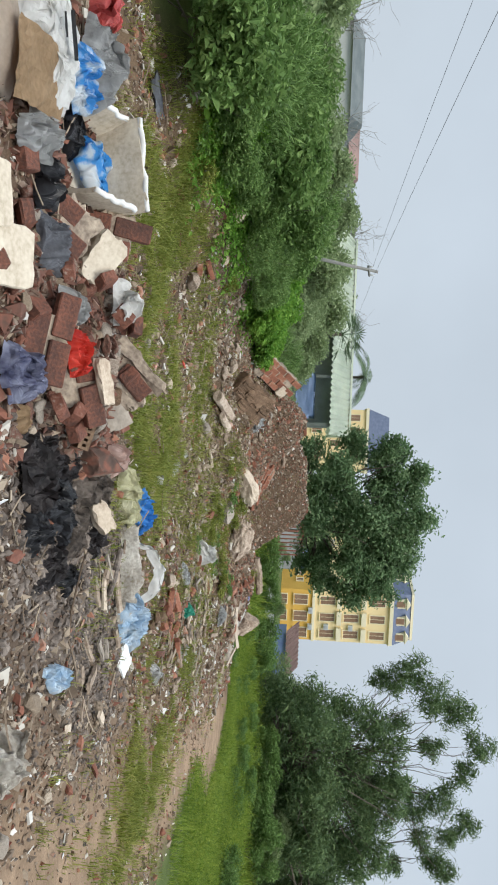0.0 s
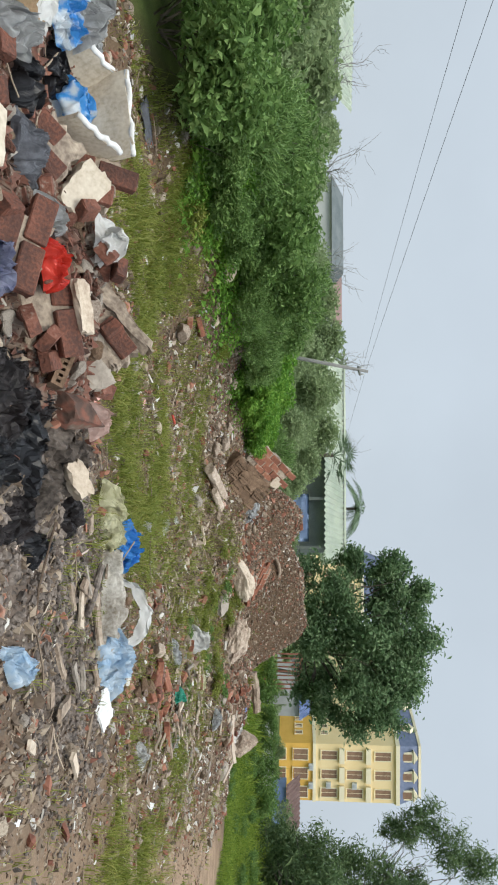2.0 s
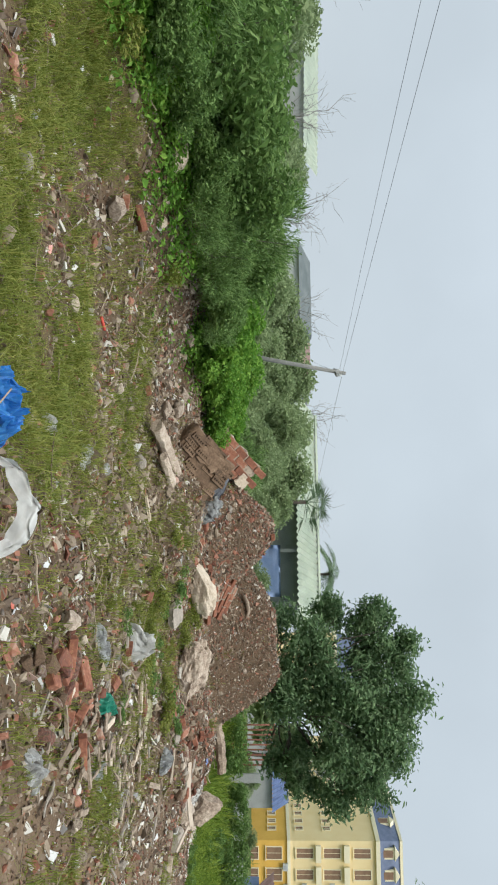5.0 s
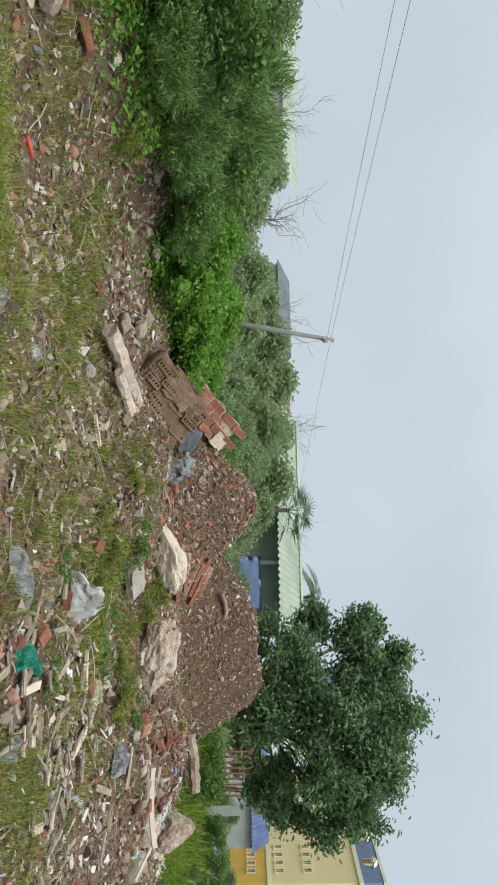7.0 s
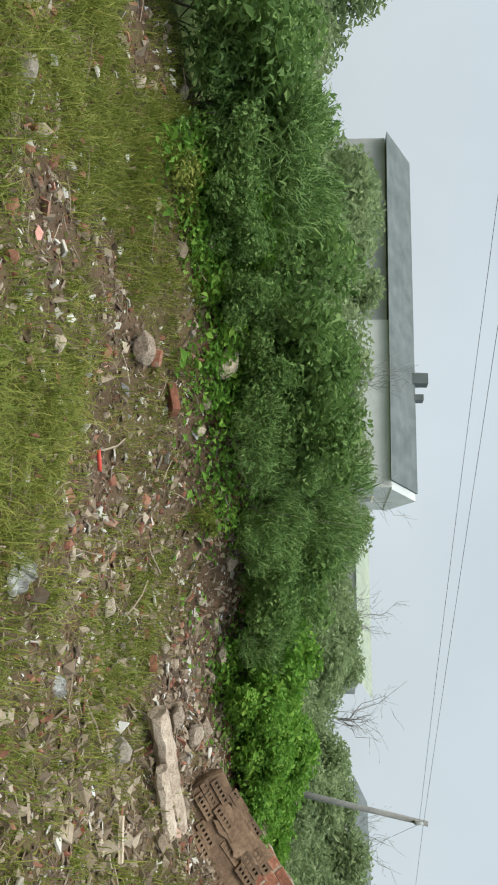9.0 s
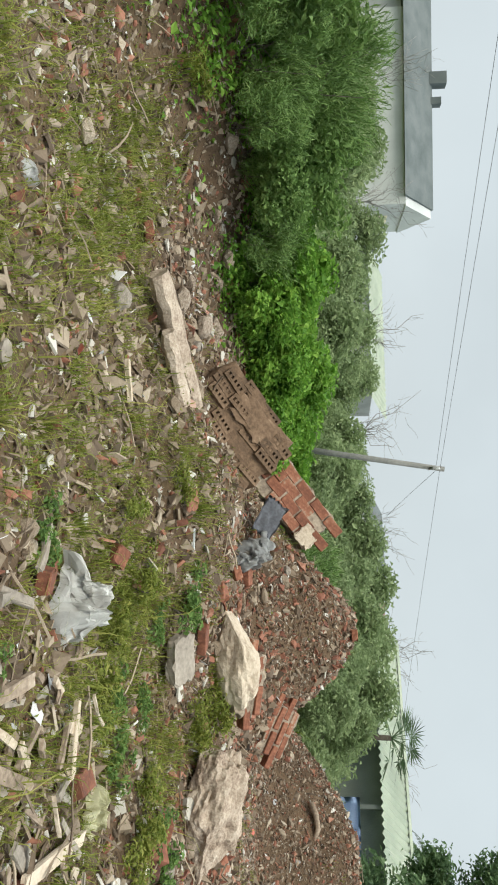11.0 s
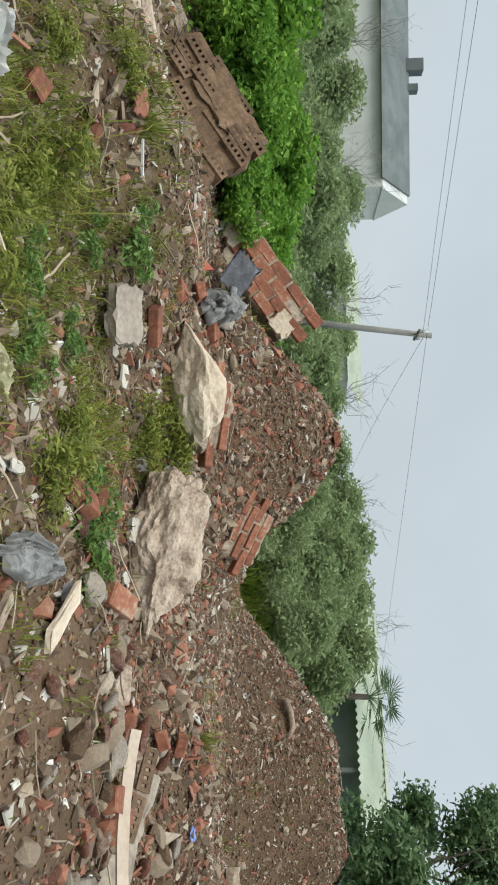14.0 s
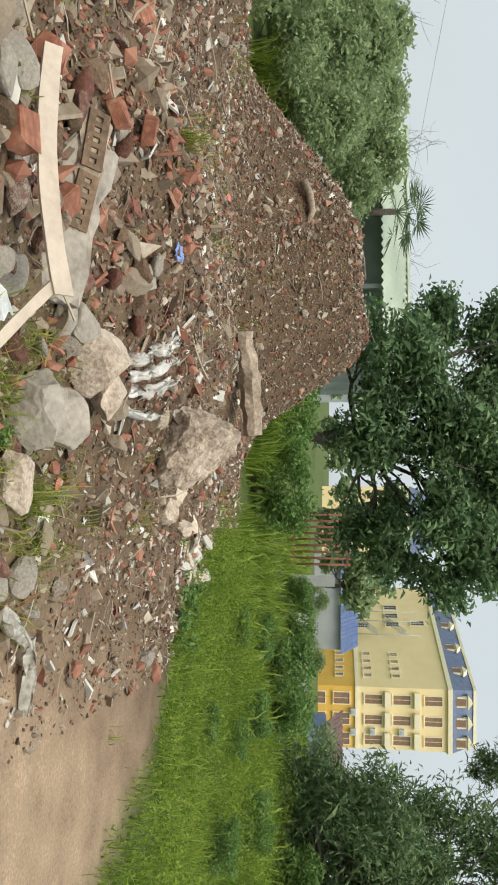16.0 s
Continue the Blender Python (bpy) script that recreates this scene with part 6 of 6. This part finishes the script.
bag(-0.73, 3.92, (0.11, 0.09, 0.09), BRIGHT_FILM, "crumpled clean white plastic bag on the rubble", 0.12, 0, 11, 0.5)
bag(-0.41, 3.5, (0.11, 0.06, 0.07), RED_FILM, "bright red plastic bag scrap on the rubble", 0.16, 10, 12, 0.7)
bag(-0.62, 3.5, (0.1, 0.1, 0.07), GREY_FILM, "crumpled clear film among broken bricks", 0.1, 0, 13, 0.9)
bag(-0.28, 3.16, (0.17, 0.11, 0.08), BLUEGREY_FILM, "crumpled blue and white printed plastic bag", 0.08, 70, 14, 0.8)
bag(-0.9, 3.42, (0.15, 0.09, 0.07), GREY_CLOTH, "shiny black plastic film among broken bricks", 0.06, 40, 41, 0.9)
bag(-1.14, 3.34, (0.15, 0.1, 0.06), BLACK_FILM, "shiny black plastic bag on the waste", 0.05, 10, 42, 0.9)
bag(-1.3, 3.2, (0.14, 0.1, 0.07), GREY_FILM, "torn clear plastic film on the waste", 0.06, 80, 43, 1.0)
bag(0.08, 4.2, (0.1, 0.06, 0.06), PALE_PINK_FILM, "scrap of pinkish plastic film on the pile", 0.1, 20, 44, 0.9)
bag(-0.1, 3.3, (0.08, 0.06, 0.03), CARD, "torn scrap of printed brown carton", 0.06, 20, 45, 0.6, name="carton_scrap", category="cardboard")
for k, (x, y, w) in enumerate(((0.2, 3.5, 0.24), (0.34, 3.75, 0.26), (0.14, 3.75, 0.2), (0.46, 3.95, 0.2), (0.05, 3.45, 0.18), (0.42, 3.5, 0.2), (0.62, 3.75, 0.2), (0.3, 4.2, 0.2), (0.55, 4.3, 0.18), (0.72, 4.0, 0.16), (0.0, 3.6, 0.14), (0.25, 4.0, 0.2))):
    solid("burnt_lump", wrap((w * 0.8, w * 0.6, w * 0.36), 60 + k, 1.6, 26), (CHARRED, BLACK_FILM, CHARRED, ASH)[k % 4], lie(x, y, -0.01, 50 * k), "sooty black lump of melted and burnt waste", "burnt waste", "burnt heaps")
# the torn sack, its contents and the plastics beside it
bag(0.44, 5.75, (0.27, 0.15, 0.09), YELLOW_FILM, "pale yellow translucent plastic film", 0.05, 8, 15, 0.8)
bag(0.56, 6.3, (0.22, 0.15, 0.12), BLUE_FILM, "bright blue plastic bag on the grass edge", 0.05, 8, 16, 0.7)


def band(name, pts, wide, material, label, category, seed, across=(0.1, 0.55, 0.8)):
    """A folded strip of sacking that stands along pts, wide across, drawn in by creases."""
    pts = [Vector(p) for p in pts]
    bm = bmesh.new()
    rows, n = [], 36
    for i in range(n + 1):
        u = i / n * (len(pts) - 1)
        k = min(int(u), len(pts) - 2)
        f = u - k
        f = f * f * (3 - 2 * f)
        p = pts[k].lerp(pts[k + 1], f)
        row = []
        for j in range(9):
            v = j / 8 - 0.5
            q = p + Vector(across) * wide * v * (1 + 0.3 * noise.noise(Vector((u * 2, seed, 0)))) + Vector((0, 0, 0.06 * (0.25 - v * v)))
            q += Vector([noise.noise(Vector((u * 2.4 + seed, v * 5, d * 7))) for d in range(3)]) * 0.03
            row.append(bm.verts.new(q))
        rows.append(row)
    for a, b in zip(rows, rows[1:]):
        for j in range(8):
            bm.faces.new((a[j], a[j + 1], b[j + 1], b[j]))
    bmesh.ops.solidify(bm, geom=bm.faces[:], thickness=0.006)
    return solid(name, bm, material, Matrix(), label, category, smooth=True)


band("woven_sack", ((0.62, 5.78, H(0.62, 5.78) + 0.03), (0.78, 5.7, H(0.78, 5.7) + 0.08), (1.0, 5.74, H(1.0, 5.74) + 0.1), (1.18, 5.72, H(1.18, 5.72) + 0.08), (1.34, 5.64, H(1.34, 5.64) + 0.01)), 0.17, SACK, "dirty white woven sack half full of rubble", "sack", 5)
band("sack_mouth", ((0.8, 6.2, H(0.8, 6.2) + 0.02), (0.88, 6.3, 0.33), (1.04, 6.34, 0.4), (1.22, 6.3, 0.36), (1.36, 6.15, H(1.36, 6.15) + 0.02)), 0.1, BRIGHT_FILM, "white torn sack mouth arched over rubble", "sack", 19)
for k in range(16):
    x, y = rnd(0.88, 1.24), rnd(6.02, 6.2)
    solid("sack_rubble", rock((rnd(0.03, 0.06), rnd(0.03, 0.05), rnd(0.025, 0.04)), 700 + k, 8, 0.08, 2), (GREYSTONE, OLDBRICK, RUBBLE)[k % 3], lie(x, y, rnd(0.02, 0.1), 40 * k), "broken stone spilling out of the torn sack", "rubble", "rubble in the sack")
bag(1.36, 5.88, (0.26, 0.2, 0.1), PALE_BLUE_FILM, "pale blue plastic film lying beside the sack", 0.05, 20, 20, 1.0)
solid("white_board", slab(0.34, 0.17, 0.02, 86, 0.1), FOAM_WHITE, lie(1.68, 5.85, 0.06, 55, 14), "bright white foam board fragment on the ash", "board")
solid("white_board", slab(0.1, 0.08, 0.01, 89, 0.05), FOAM_WHITE, lie(1.57, 6.45, 0.04, 25, 20), "small white card lying on the ash", "board")
solid("burnt_timber", broken_bar(0.34, 0.05, 0.04, 90, 0.012), ASH, lie(0.9, 5.3, 0.06, 70, 8), "charred stick leaning on the sack", "wood")
for k, (x0, y0, x1, y1, w) in enumerate(((3.3, 14.16, 3.12, 14.56, 0.05), (3.36, 14.22, 3.2, 14.66, 0.06), (3.24, 14.12, 3.1, 14.36, 0.05), (3.42, 14.3, 3.36, 14.8, 0.03), (3.33, 14.42, 3.16, 14.74, 0.05), (3.16, 14.26, 3.04, 14.5, 0.045))):
    xm, ym = (x0 + x1) / 2 + 0.03, (y0 + y1) / 2
    band("white_film", ((x0, y0, H(x0, y0) + 0.01), (xm, ym, H(xm, ym) + 0.03), (x1, y1, H(x1, y1) + 0.01)), w, PAPER_FILM, "crumpled strip of torn white plastic film on the slope", "plastic film", 30 + k, (0.85, 0.2, 0.15))
band("cloth_roll", ((4.3, 13.55, H(4.3, 13.55) + 0.03), (4.45, 13.8, H(4.45, 13.8) + 0.05), (4.55, 13.85, H(4.55, 13.85) + 0.05), (4.72, 13.9, H(4.72, 13.9) + 0.02)), 0.08, SACK, "twisted strip of pale sacking on bare earth", "cloth", 3, (-0.4, 0.85, 0.3))
bag(0.34, 7.2, (0.1, 0.06, 0.05), WHITE_FILM, "crumpled white paper lying in the grass", 0.03, 100, 46, 0.6, name="paper", category="paper")
bag(0.62, 7.45, (0.05, 0.04, 0.04), WHITE_FILM, "crumpled white paper lying in the grass", 0.03, 30, 47, 0.6, name="paper", category="paper")
bag(1.25, 3.95, (0.18, 0.055, 0.05), PALE_BLUE_FILM, "tangled pale blue plastic netting", 0.05, 65, 21, 1.0)
bag(1.45, 3.38, (0.15, 0.12, 0.1), SACK, "knotted pale plastic sack on bare earth", 0.05, 0, 22, 0.6, name="knotted_sack", category="sack")
bag(1.68, 8.15, (0.12, 0.05, 0.05), GREEN_FILM, "scrap of green plastic among bricks", 0.04, 10, 23, 0.9)
bag(1.97, 9.12, (0.16, 0.09, 0.07), GREEN_FILM, "crumpled green plastic bag on the rubble", 0.05, 70, 24, 0.8)
bag(1.52, 8.95, (0.2, 0.09, 0.05), GREY_FILM, "clear plastic film lying on rubble", 0.04, 40, 25, 0.8)
bag(1.44, 10.3, (0.17, 0.13, 0.14), BRIGHT_FILM, "torn white plastic sack standing on rubble", 0.06, 10, 26, 0.9)
bag(2.55, 11.6, (0.08, 0.24, 0.06), GREY_FILM, "long clear plastic film on the slope", 0.05, 20, 27, 0.8)
bag(2.05, 11.2, (0.12, 0.12, 0.05), YELLOW_FILM, "pale greenish plastic wrapper with a star of creases", 0.05, 20, 28, 0.6)
bag(0.1, 9.0, (0.05, 0.09, 0.04), WHITE_FILM, "small white paper cup crushed in the grass", 0.03, 20, 29, 0.5)
bag(2.3, 7.6, (0.16, 0.09, 0.05), WHITE_FILM, "grey-white plastic scrap on the earth", 0.03, 50, 30, 0.9)
bag(2.4, 9.0, (0.13, 0.08, 0.05), GREY_FILM, "grey plastic scrap on the earth", 0.03, 80, 31, 0.9)
for k, (x, y, L, w, rz, mm) in enumerate(((0.92, 5.25, 0.42, 0.07, 75, WOOD), (1.05, 5.55, 0.4, 0.06, 10, WOOD), (1.55, 4.95, 0.3, 0.08, 100, WOOD), (1.9, 5.2, 0.32, 0.05, 60, PLANK), (2.35, 10.7, 0.6, 0.06, 118, PLANK), (2.2, 10.2, 0.5, 0.05, 100, WOOD), (2.62, 11.85, 0.34, 0.09, 150, PLANK), (2.5, 10.1, 0.45, 0.05, 60, WOOD), (2.0, 9.9, 0.4, 0.05, 130, WOOD), (2.75, 11.2, 0.4, 0.05, 80, WOOD), (1.9, 10.6, 0.3, 0.04, 30, PLANK), (0.15, 10.2, 0.25, 0.03, 20, PLANK), (2.1, 9.2, 0.35, 0.05, 100, PLANK), (2.9, 11.5, 0.35, 0.06, 170, WOOD))):
    bm = box(bmesh.new(), (-L / 2, -w / 2, 0), (L / 2, w / 2, 0.022))
    bmesh.ops.subdivide_edges(bm, edges=bm.edges[:], cuts=3)
    for v in bm.verts:
        v.co += Vector((noise.noise(v.co * 30) * 0.012, noise.noise(v.co * 21 + Vector((5, k, 0))) * 0.008, noise.noise(v.co * 7 + Vector((k, 0, 0))) * 0.012))
    solid("wood_splinter", bm, mm, lie(x, y, 0.03, rz, 6, rnd(-8, 8)), "splintered piece of board lying on the waste", "wood", "wood splinters")
for k, (x, y) in enumerate(sow(150, lambda x, y: np.clip(blob(x, y, 2.35, 10.0, 0.6, 0.9) + 0.8 * blob(x, y, 2.35, 8.4, 0.4, 0.5) + 0.16 * blob(x, y, 1.3, 5.2, 0.7, 0.8), 0, 1), (0.5, 3.4, 4.2, 12.0)).tolist()):
    L, w = rnd(0.08, 0.26), rnd(0.018, 0.05)
    bm = box(bmesh.new(), (-L / 2, -w / 2, 0), (L / 2, w / 2, rnd(0.008, 0.02)))
    bmesh.ops.subdivide_edges(bm, edges=bm.edges[:], cuts=2)
    for v in bm.verts:
        v.co += Vector((noise.noise(v.co * 40) * 0.015, noise.noise(v.co * 25 + Vector((5, k, 0))) * 0.008, noise.noise(v.co * 9 + Vector((k, 0, 0))) * 0.014))
    solid("wood_splinter", bm, (WOOD, GREYSTONE, WOOD, RUBBLE, PLASTER, WOOD, GREYSTONE)[k % 7], lie(x, y, rnd(0.02, 0.06), rnd(0, 360), rnd(-14, 14), rnd(-14, 14)), "splintered piece of board lying on the waste", "wood", "wood splinters")
for k, (x, y) in enumerate(sow(70, lambda x, y: pale_ground(x, y), (-2.4, 3.6, 6.5, 14.5)).tolist()):
    solid("tile_shard", slab(rnd(0.06, 0.13), rnd(0.04, 0.08), 0.012, 300 + k, 0.25, 9, 0.003), (CHIP, PLASTER, CHIP, SHARD, GREYSTONE)[k % 5], lie(x, y, 0.02, rnd(0, 360), rnd(-25, 25), rnd(-25, 25)), "broken flat tile shard lying on the ground", "tile", "tile shards")
solid("yellow_stone", rock((0.17, 0.07, 0.06), 87, 5, 0.1), CONCRETE, lie(1.42, 7.95, 0.05, 100), "long yellowish stone beside broken bricks", "rubble")
solid("red_pipe_bit", tubes("red_pipe_bit", [([Vector((-0.06, 0, 0.02)), Vector((0.06, 0, 0.03))], 0.014, 0.014)], RED_PLASTIC), None, lie(-0.9, 8.3, 0.02, 60), "short piece of red plastic pipe on rubble", "pipe")
solid("blue_flake", slab(0.07, 0.05, 0.006, 91, 0.2), BLUE_BITS, lie(2.75, 14.1, 0.03, 10, 20), "small blue plastic flake on the slope", "plastic")

SOOTHALF = [brick_mesh('sooty_half_brick', 0.13, broken=0.06, seed=k + 30, material=SOOTBRICK) for k in range(3)]
# loose bricks and stones, one by one
LOOSE = [(1.9, 12.22, 0, 60), (2.42, 13.68, 1, 40), (2.45, 13.5, 2, 110), (0.72, 12.1, 0, 70), (1.62, 8.1, 0, 20), (1.85, 8.2, 1, 80), (2.0, 8.4, 2, 140), (1.75, 8.5, 0, 170), (2.05, 8.15, 1, 60), (2.25, 8.45, 0, 20),
         (-2.0, 8.5, 0, 30), (-1.9, 8.15, 1, 75), (2.3, 12.3, 0, 100), (2.2, 12.6, 1, 20), (0.35, 12.15, 2, 10), (0.05, 12.4, 1, 40), (2.95, 13.3, 0, 60), (3.0, 12.7, 1, 20), (2.6, 12.95, 2, 80), (1.75, 13.85, 1, 50),
         (1.5, 10.0, 1, 40), (2.0, 10.9, 0, 120), (1.8, 9.4, 2, 60), (0.95, 10.7, 1, 10), (-1.05, 10.1, 2, 30), (-0.64, 4.07, 0, 60), (-0.81, 3.58, 0, 40), (-0.85, 4.12, 1, 30), (0.10, 4.42, 2, 40), (1.72, 7.72, 0, 50), (1.9, 7.95, 1, 10), (1.66, 7.9, 2, 120), (1.8, 7.6, 1, 80), (3.02, 13.06, 1, 30), (2.08, 11.85, 0, 95), (-0.35, 14.25, 1, 20), (-0.3, 13.0, 0, 60), (0.25, 13.3, 1, 100)]
for x, y, k, rz in LOOSE:
    ob = new("loose_brick", (BRICKS[0], HALF[0], HALF[1])[k] if y > 4.6 else SOOTHALF[k])
    ob.matrix_world = lie(x, y, 0.045, rz, rnd(-25, 25), rnd(-18, 18))
    tagged(ob, ("whole red brick lying in the rubble", "broken half of a red brick in the rubble", "broken half of a red brick in the rubble")[k], "brick", "loose bricks")
LUMP = []
for k in range(7):
    bm = rock((1, 0.7, 0.42 + 0.05 * (k % 3)), 400 + k, 9, 0.05, 3)
    me = bpy.data.meshes.new("brick_chunk")
    bm.to_mesh(me)
    bm.free()
    me.materials.append((MIXED, SOOTBRICK, MIXED, GREYSTONE, MIXED, OLDBRICK, RUBBLE)[k])
    LUMP.append(me)
for k, (x, y) in enumerate(sow(95, lambda x, y: np.clip(blob(x, y, 3.0, 13.1, 0.55, 0.7) + 0.6 * blob(x, y, 2.4, 12.3, 0.5, 0.4), 0, 1), (1.9, 3.9, 11.6, 14.6)).tolist()):
    s = rnd(0.035, 0.09)
    ob = new("rubble_piece", LUMP[(k * 3) % 7])
    ob.matrix_world = lie(x, y, s * 0.4, rnd(0, 360), rnd(-40, 40), rnd(-40, 40)) @ Matrix.Scale(s, 4)
    tagged(ob, "broken piece of brick or concrete on the slope", "rubble", "rubble pieces")
for k, (x, y) in enumerate(sow(170, lambda x, y: np.clip(1.2 * blob(x, y, -0.65, 3.85, 0.8, 0.6), 0, 1) * (x < 0.0) * (np.hypot((x + 1.4) / 0.42, (y - 3.8) / 0.5) > 1) * (np.hypot(x + 0.98, y - 3.9) > 0.18), (-2.0, 0.25, 2.9, 4.7)).tolist()):
    if k % 9 == 0:
        ob = new("loose_brick", SOOTHALF[k % 3])
        ob.matrix_world = lie(x, y, rnd(0.03, 0.13), rnd(0, 360), rnd(-50, 50), rnd(-40, 40))
        tagged(ob, "sooty broken brick in the dumped pile", "brick", "loose bricks")
    else:
        s = rnd(0.025, 0.075)
        ob = new("brick_chunk", LUMP[k % 7])
        ob.matrix_world = lie(x, y, s * 0.5, rnd(0, 360), rnd(-40, 40), rnd(-40, 40)) @ Matrix.Scale(s, 4)
        tagged(ob, "dusty broken chunk of brick and mortar in the pile", "rubble", "brick chunks")
for k, (x, y) in enumerate(sow(60, lambda x, y: np.clip(blob(x, y, 1.8, 7.85, 0.28, 0.4) + blob(x, y, 4.15, 13.5, 0.35, 0.2) + 0.5 * blob(x, y, 3.7, 13.4, 0.3, 0.2), 0, 1), (1.2, 4.7, 7.0, 14.2)).tolist()):
    s = rnd(0.04, 0.1)
    ob = new("rubble_piece", LUMP[(1, 0, 5, 2)[k % 4] if y < 9 else (3, 6, 0, 3)[k % 4]])
    ob.matrix_world = lie(x, y, s * 0.4, rnd(0, 360), rnd(-40, 40), rnd(-40, 40)) @ Matrix.Scale(s, 4)
    tagged(ob, "broken piece of brick or concrete on the slope", "rubble", "rubble pieces")
for k, (x, y) in enumerate(sow(26, lambda x, y: np.clip(blob(x, y, 4.1, 17.3, 0.25, 0.5), 0, 1), (3.3, 4.9, 16, 18.5)).tolist()):
    solid("tile_shard", slab(rnd(0.08, 0.2), rnd(0.06, 0.12), 0.03, 500 + k, 0.25, 9, 0.006), (CHIP, PLASTER, GREYSTONE, CONCRETE)[k % 4], lie(x, y, 0.02, rnd(0, 360), rnd(-35, 35), rnd(-35, 35)), "pale broken slab shard at the meadow's edge", "rubble", "pale shards")
STONES = [rock((1, 0.8, 0.62), 100 + k, 14, 0.07, 3) for k in range(6)]
SM = []
for k, bm in enumerate(STONES):
    me = bpy.data.meshes.new("stone")
    bm.to_mesh(me)
    bm.free()
    me.materials.append((RUBBLE, CONCRETE, GREYSTONE, CONCRETE, RUBBLE, PLASTER)[k])
    SM.append(me)
for k, (x, y) in enumerate(sow(230, lambda x, y: heap(x, y) * np.clip(0.35 + blob(x, y, 2.9, 13.2, 0.8, 1.0) + 1.3 * blob(x, y, -0.6, 3.9, 1, 0.6) + 0.6 * blob(x, y, -1.2, 10.8, 1, 0.7), 0, 1)).tolist()):
    s = rnd(0.035, 0.085)
    ob = new("stone", SM[k % 6])
    ob.matrix_world = lie(x, y, s * 0.25, rnd(0, 360), rnd(-30, 30), rnd(-30, 30)) @ Matrix.Scale(s, 4)
    tagged(ob, "rough beige and grey stone lying on the earth", "stone", "loose stones")
for x, y, s, k in ((-1.75, 8.0, 0.14, 1), (-2.7, 8.55, 0.17, 5), (-0.25, 9.95, 0.11, 2), (-1.05, 10.65, 0.12, 1), (-1.5, 11.3, 0.12, 3), (-1.2, 11.0, 0.12, 1), (-2.2, 8.87, 0.07, 5), (-2.7, 9.05, 0.08, 3), (-2.9, 7.65, 0.09, 5), (-0.74, 9.25, 0.08, 5), (-2.3, 10.2, 0.1, 3), (-2.1, 11.1, 0.1, 1)):
    ob = new("stone", SM[k])
    ob.matrix_world = lie(x, y, s * 0.35, rnd(0, 360), rnd(-20, 20)) @ Matrix.Scale(s, 4)
    tagged(ob, "fist-sized pale stone resting on the bank", "stone", "loose stones")

# weeds on the heap
W1 = bush("weed", 0.17, 0.17, 460, 0.03, 0.5, MIDLEAF, "small green leafy weed on the rubble", "weed", clumps=9)
W2 = bush("feathery_weed", 0.22, 0.16, 700, 0.035, 0.3, GRASS, "low feathery yellow-green weed on the boulder edge", "weed", clumps=12)
used = set()
for ob, x, y, s in ((W2, 0.95, 12.75, 1.1), (W2, 0.9, 11.0, 1.0), (W2, 1.2, 10.9, 0.9), (W1, 1.5, 11.1, 0.8), (W2, 0.7, 10.6, 0.8), (W2, 2.0, 11.75, 1.0), (W2, 1.75, 11.75, 0.9), (W1, 1.9, 12.1, 1.0), (W2, 2.2, 11.6, 0.9), (W2, 0.3, 10.9, 0.8), (W2, 1.15, 12.5, 1.0), (W2, 0.85, 12.95, 0.8), (W1, 2.2, 12.05, 1.2), (W1, 2.05, 11.9, 0.9), (W1, 1.4, 11.6, 0.8), (W1, 0.72, 11.5, 1.2), (W1, 0.95, 11.35, 0.8), (W1, 1.75, 11.4, 0.9), (W1, 1.3, 9.9, 0.9), (W2, 1.6, 10.9, 1.0), (W1, 3.75, 13.35, 0.6), (W2, -2.6, 7.2, 1.2), (W1, -2.9, 6.9, 1.1), (W1, -2.6, 9.9, 0.9), (W2, -2.1, 9.6, 0.9), (W1, 2.0, 9.7, 0.7), (W1, 4.3, 17.2, 1.2), (W1, 4.6, 16.9, 1.3)):
    m = Matrix.Translation(gz(x, y, -0.02)) @ Matrix.Rotation(rnd(0, 6), 4, "Z") @ Matrix.Scale(s, 4)
    if ob.name in used:
        c = copy_thing(ob, Matrix())
        c.matrix_basis = m
    else:
        used.add(ob.name)
        ob.matrix_basis = m
pt = np.concatenate([np.array((x, y)) + RNG.normal(0, 0.035, (60, 2)) for x, y in ((2.27, 14.0), (0.3, 11.2), (0.25, 10.4), (1.1, 10.2), (-2.0, 9.5), (-1.8, 6.1), (-1.9, 5.9), (3.9, 13.6), (0.9, 9.7), (1.2, 9.3))])
blades("grass_tufts", pt, (0.17, 0.3), 0.003, 0.9, GRASS, "longer grass tufts sprouting from the rubble")
